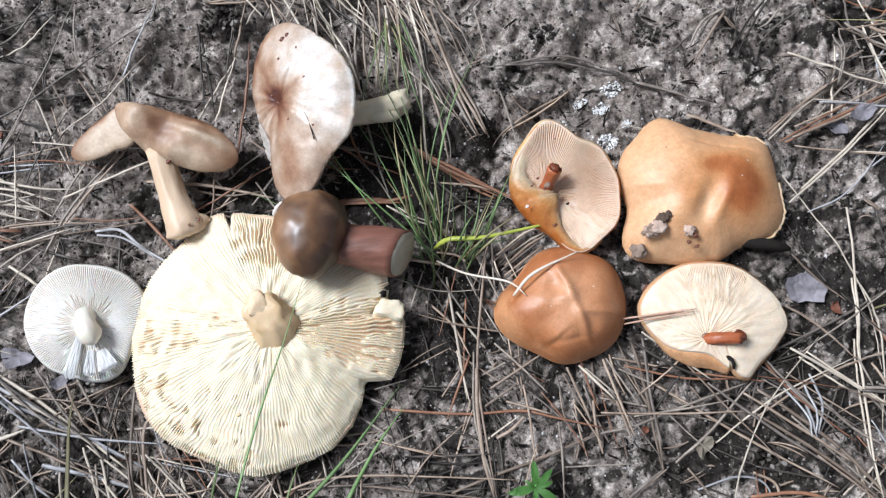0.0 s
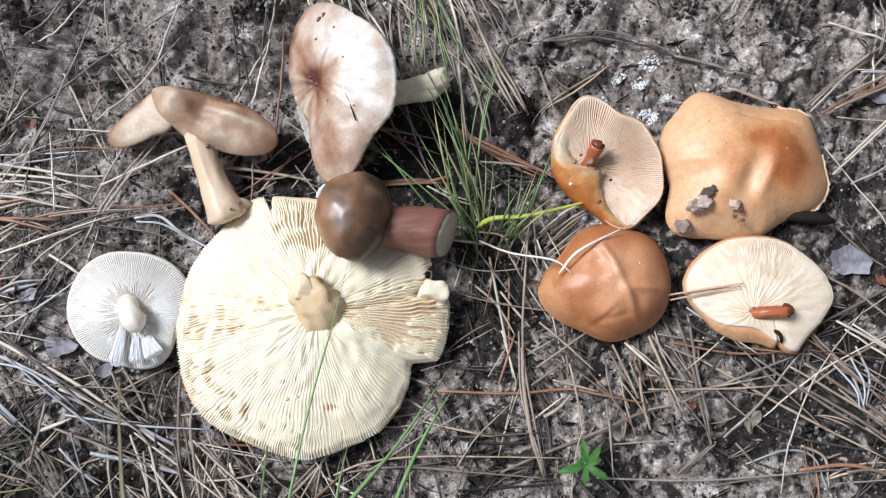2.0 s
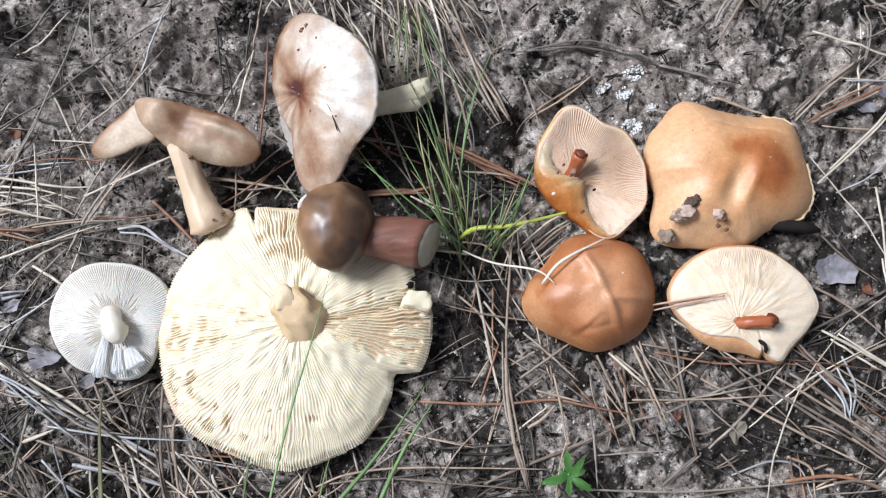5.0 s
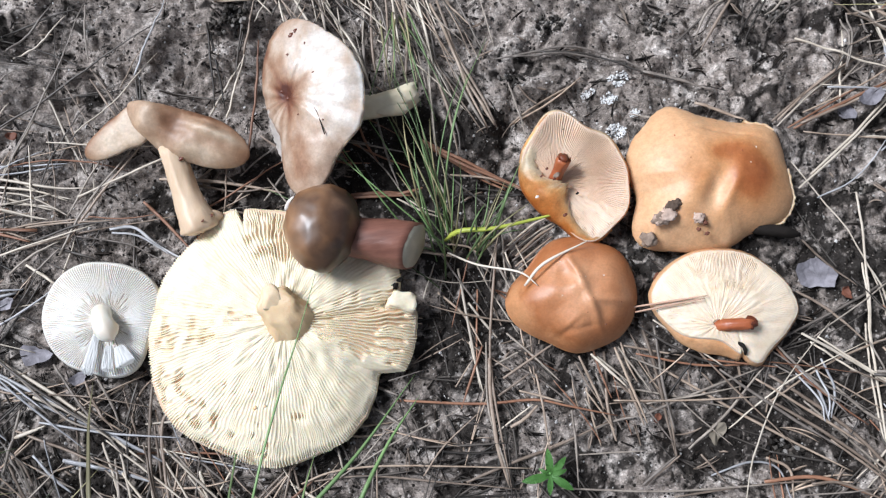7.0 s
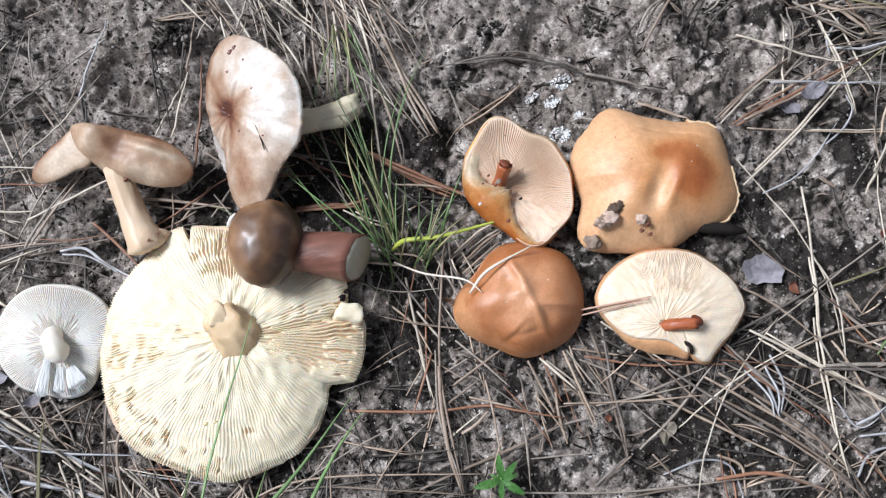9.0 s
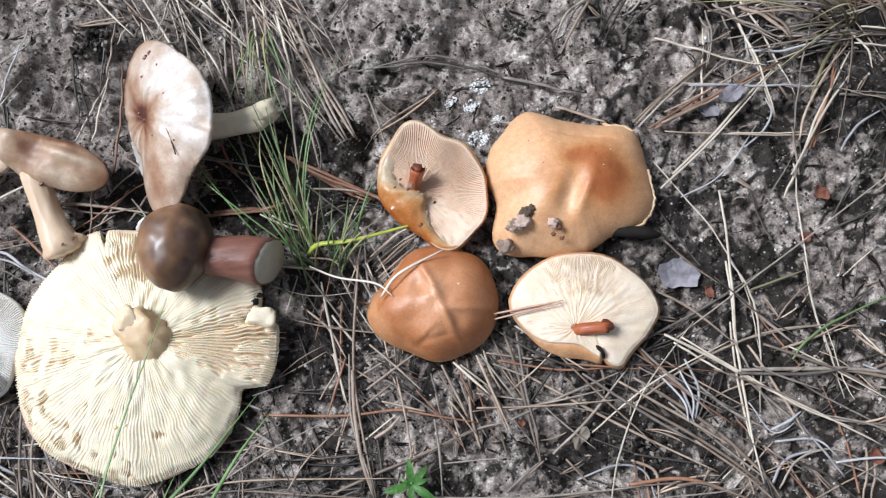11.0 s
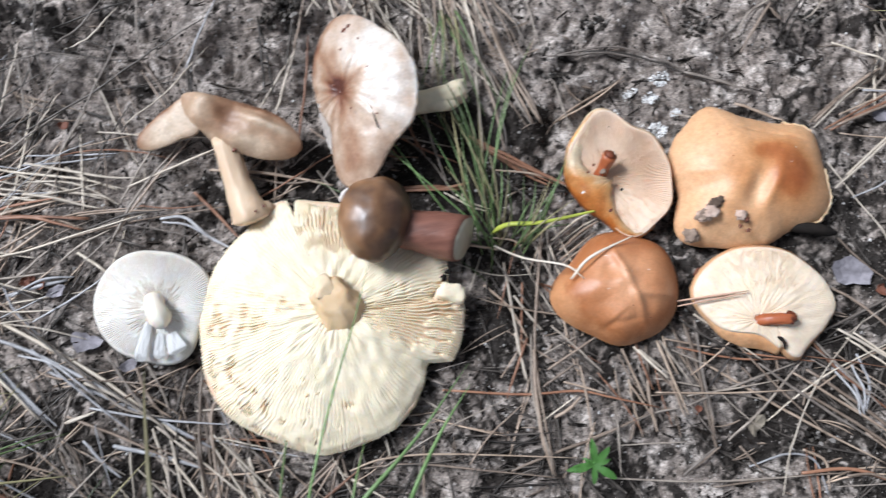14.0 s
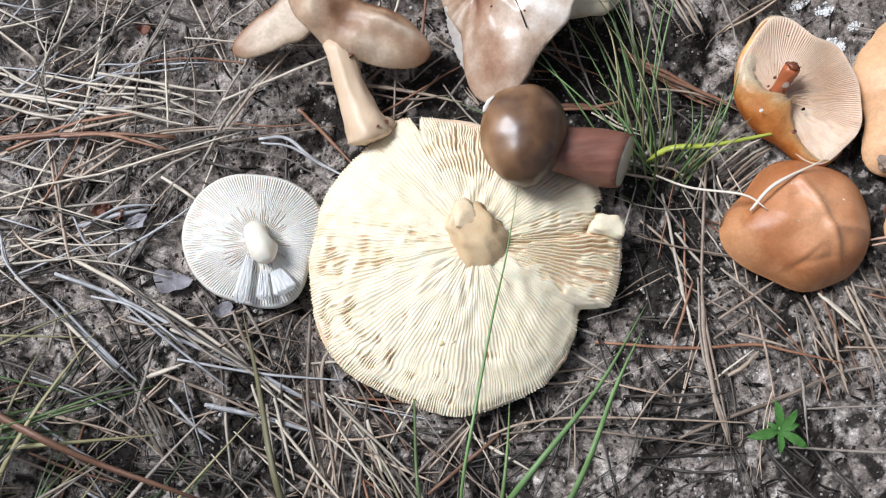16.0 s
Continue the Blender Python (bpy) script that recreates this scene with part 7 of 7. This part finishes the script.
def clump(name, x, y, z, size, count, material, label, category, seed, grain=0.12):
    """A patch of small rough grains."""
    rng = random.Random(seed)
    bm = bmesh.new()
    for i in range(count):
        a, q = rng.uniform(0, 2 * math.pi), size / 2 * rng.random() ** 0.7
        px, py = q * math.cos(a), 0.7 * q * math.sin(a)
        d = size * grain * rng.uniform(0.4, 1.2)
        made = bmesh.ops.create_icosphere(bm, subdivisions=1, radius=d / 2, matrix=pose(px, py, ground_z(x + px, y + py) - z + d * 0.55, rng.uniform(0, 90), rng.uniform(0, 90)))
        for v in made["verts"]:
            v.co += Vector((rng.gauss(0, 1), rng.gauss(0, 1), rng.gauss(0, 1))) * d * 0.12
    ob = part(name, bm, material, None, smooth=False)
    ob.location = (x, y, z)
    return tagged(ob, label, category)


for x, y, size, seed in ((0.1747, 0.1973, 0.011, 31), (0.1681, 0.1700, 0.012, 32), (0.1681, 0.1877, 0.009, 33), (0.180, 0.1775, 0.006, 34), (0.158, 0.193, 0.007, 35)):
    clump("mould_patch", x, y, ground_z(x, y), size, 130, MOULD, "patch of white mould on bare sand", "mould", seed, 0.11)
for x, y, size, seed in ((0.200, 0.222, 0.016, 61), (0.262, 0.216, 0.018, 62), (0.118, 0.206, 0.014, 63), (0.285, 0.118, 0.016, 64), (0.215, -0.004, 0.020, 65), (0.145, 0.233, 0.016, 66), (-0.020, 0.262, 0.022, 67), (0.318, 0.122, 0.015, 68)):
    clump("soil_clod", x, y, ground_z(x, y), size, 70, HUMUS_CRUMB, "dark crumbly clod of humus on the sand", "soil", seed, 0.13)


DARK_CRUMB = plain("dark_crumb", (0.035, 0.022, 0.015), (0.17, 0.115, 0.08), 300, 0.85, 0.8)


def lump(x, y, z, size, material, label, seed):
    """A rough rounded crumb."""
    bm = bmesh.new()
    bmesh.ops.create_icosphere(bm, subdivisions=3, radius=1.0)
    for v in bm.verts:
        k = 1 + 0.6 * fuzz(v.co.x * 1.5 + seed, v.co.y * 1.5, v.co.z * 1.5) + 0.35 * fuzz(v.co.x * 6, v.co.y * 6, v.co.z * 6 + seed)
        v.co = Vector((v.co.x, v.co.y * 0.8, v.co.z * 0.55)) * size / 2 * k
    ob = part("soil_crumb", bm, material, None)
    ob.location = (x, y, z)
    return tagged(ob, label, "debris")


def cap_fragment():
    f = thing("cap_fragment", 0.0426, 0.1005, 0.0085, "broken wedge of the cream cap with a tan edge", "mushroom piece")
    for name, material, w, d, h, z, label in (("flesh", CREAM_GILL, 0.0125, 0.0085, 0.0050, 0.0045, ""), ("skin", STEM_BUFF, 0.0125, 0.0095, 0.0022, 0.0012, "tan cap skin")):
        bm = bmesh.new()
        bmesh.ops.create_cube(bm, size=1.0)
        bmesh.ops.subdivide_edges(bm, edges=bm.edges[:], cuts=7, use_grid_fill=True)
        for v in bm.verts:
            c = v.co * 2
            k = 1 / max(1.0, (abs(c.x) ** 6 + abs(c.y) ** 6 + abs(c.z) ** 6) ** (1 / 6))
            lump_by = 1 + 0.26 * fuzz(c.x * 1.3, c.y * 1.3, c.z + 3) + 0.05 * fuzz(c.x * 5, c.y * 5, c.z * 5)
            v.co = Vector((c.x * w / 2 * (1 - 0.18 * c.y), c.y * d / 2, c.z * h / 2)) * k * lump_by + Vector((0, 0, z))
        part(name, bm, material, f, label)
    f.rotation_euler = (radians(-10), radians(8), radians(-24))


cap_fragment()
for x, y, z, size, mat, seed in ((0.1775, 0.1183, 0.0205, 0.008, SCRAP, 51), (0.1738, 0.1168, 0.0190, 0.007, SCRAP, 59), (0.1808, 0.1222, 0.0205, 0.006, DARK_CRUMB, 52), (0.1832, 0.1230, 0.0208, 0.004, DARK_CRUMB, 53), (0.1921, 0.1138, 0.0200, 0.0055, SCRAP, 54), (0.1911, 0.1086, 0.0185, 0.0022, RUST, 55), (0.1945, 0.1110, 0.0195, 0.0030, RUST, 56), (0.1952, 0.1060, 0.0170, 0.0022, RUST, 60)):
    lump(x, y, z, size, mat, "crumb of earth and bark stuck to the tan cap", seed)
for x, y, size, seed in ((0.0405, 0.1090, 0.0040, 71), (0.0435, 0.1115, 0.0028, 72), (0.0385, 0.1130, 0.0022, 73)):
    lump(x, y, 0.0105, size, CHAR, "black crumb of charred earth by the broken cap edge", seed)
lump(0.1678, 0.1085, 0.0125, 0.009, CRUMB, "grainy lump of sandy earth on the tan cap", 3)
lump(0.1746, 0.1172, 0.0195, 0.008, CRUMB, "pinkish crumb of earth on the tan cap", 5)
stick = part("stick", tube_bm(smooth_line([(0.222, 0.1055, 0.004), (0.235, 0.1015, 0.006), (0.2453, 0.0982, 0.004)], 8), [0.002, 0.003, 0.0032, 0.0033, 0.0032, 0.003, 0.0028, 0.002, 0.001], 10, 0.4, seed=3), CHAR, None)
tagged(stick, "short blackened stick beside the tan cap", "stick")
# Dark strand added to draw a crack line across the cap.
crack_strand = part("fibre", tube_bm(smooth_line([(0.0153, 0.2031, 0.0300), (0.0190, 0.1965, 0.0318), (0.0210, 0.1843, 0.0325)], 8), [0.0003] * 9, 6), CHAR, None)
tagged(crack_strand, "dark thin strand drawing a crack in the pale cap", "fibre")
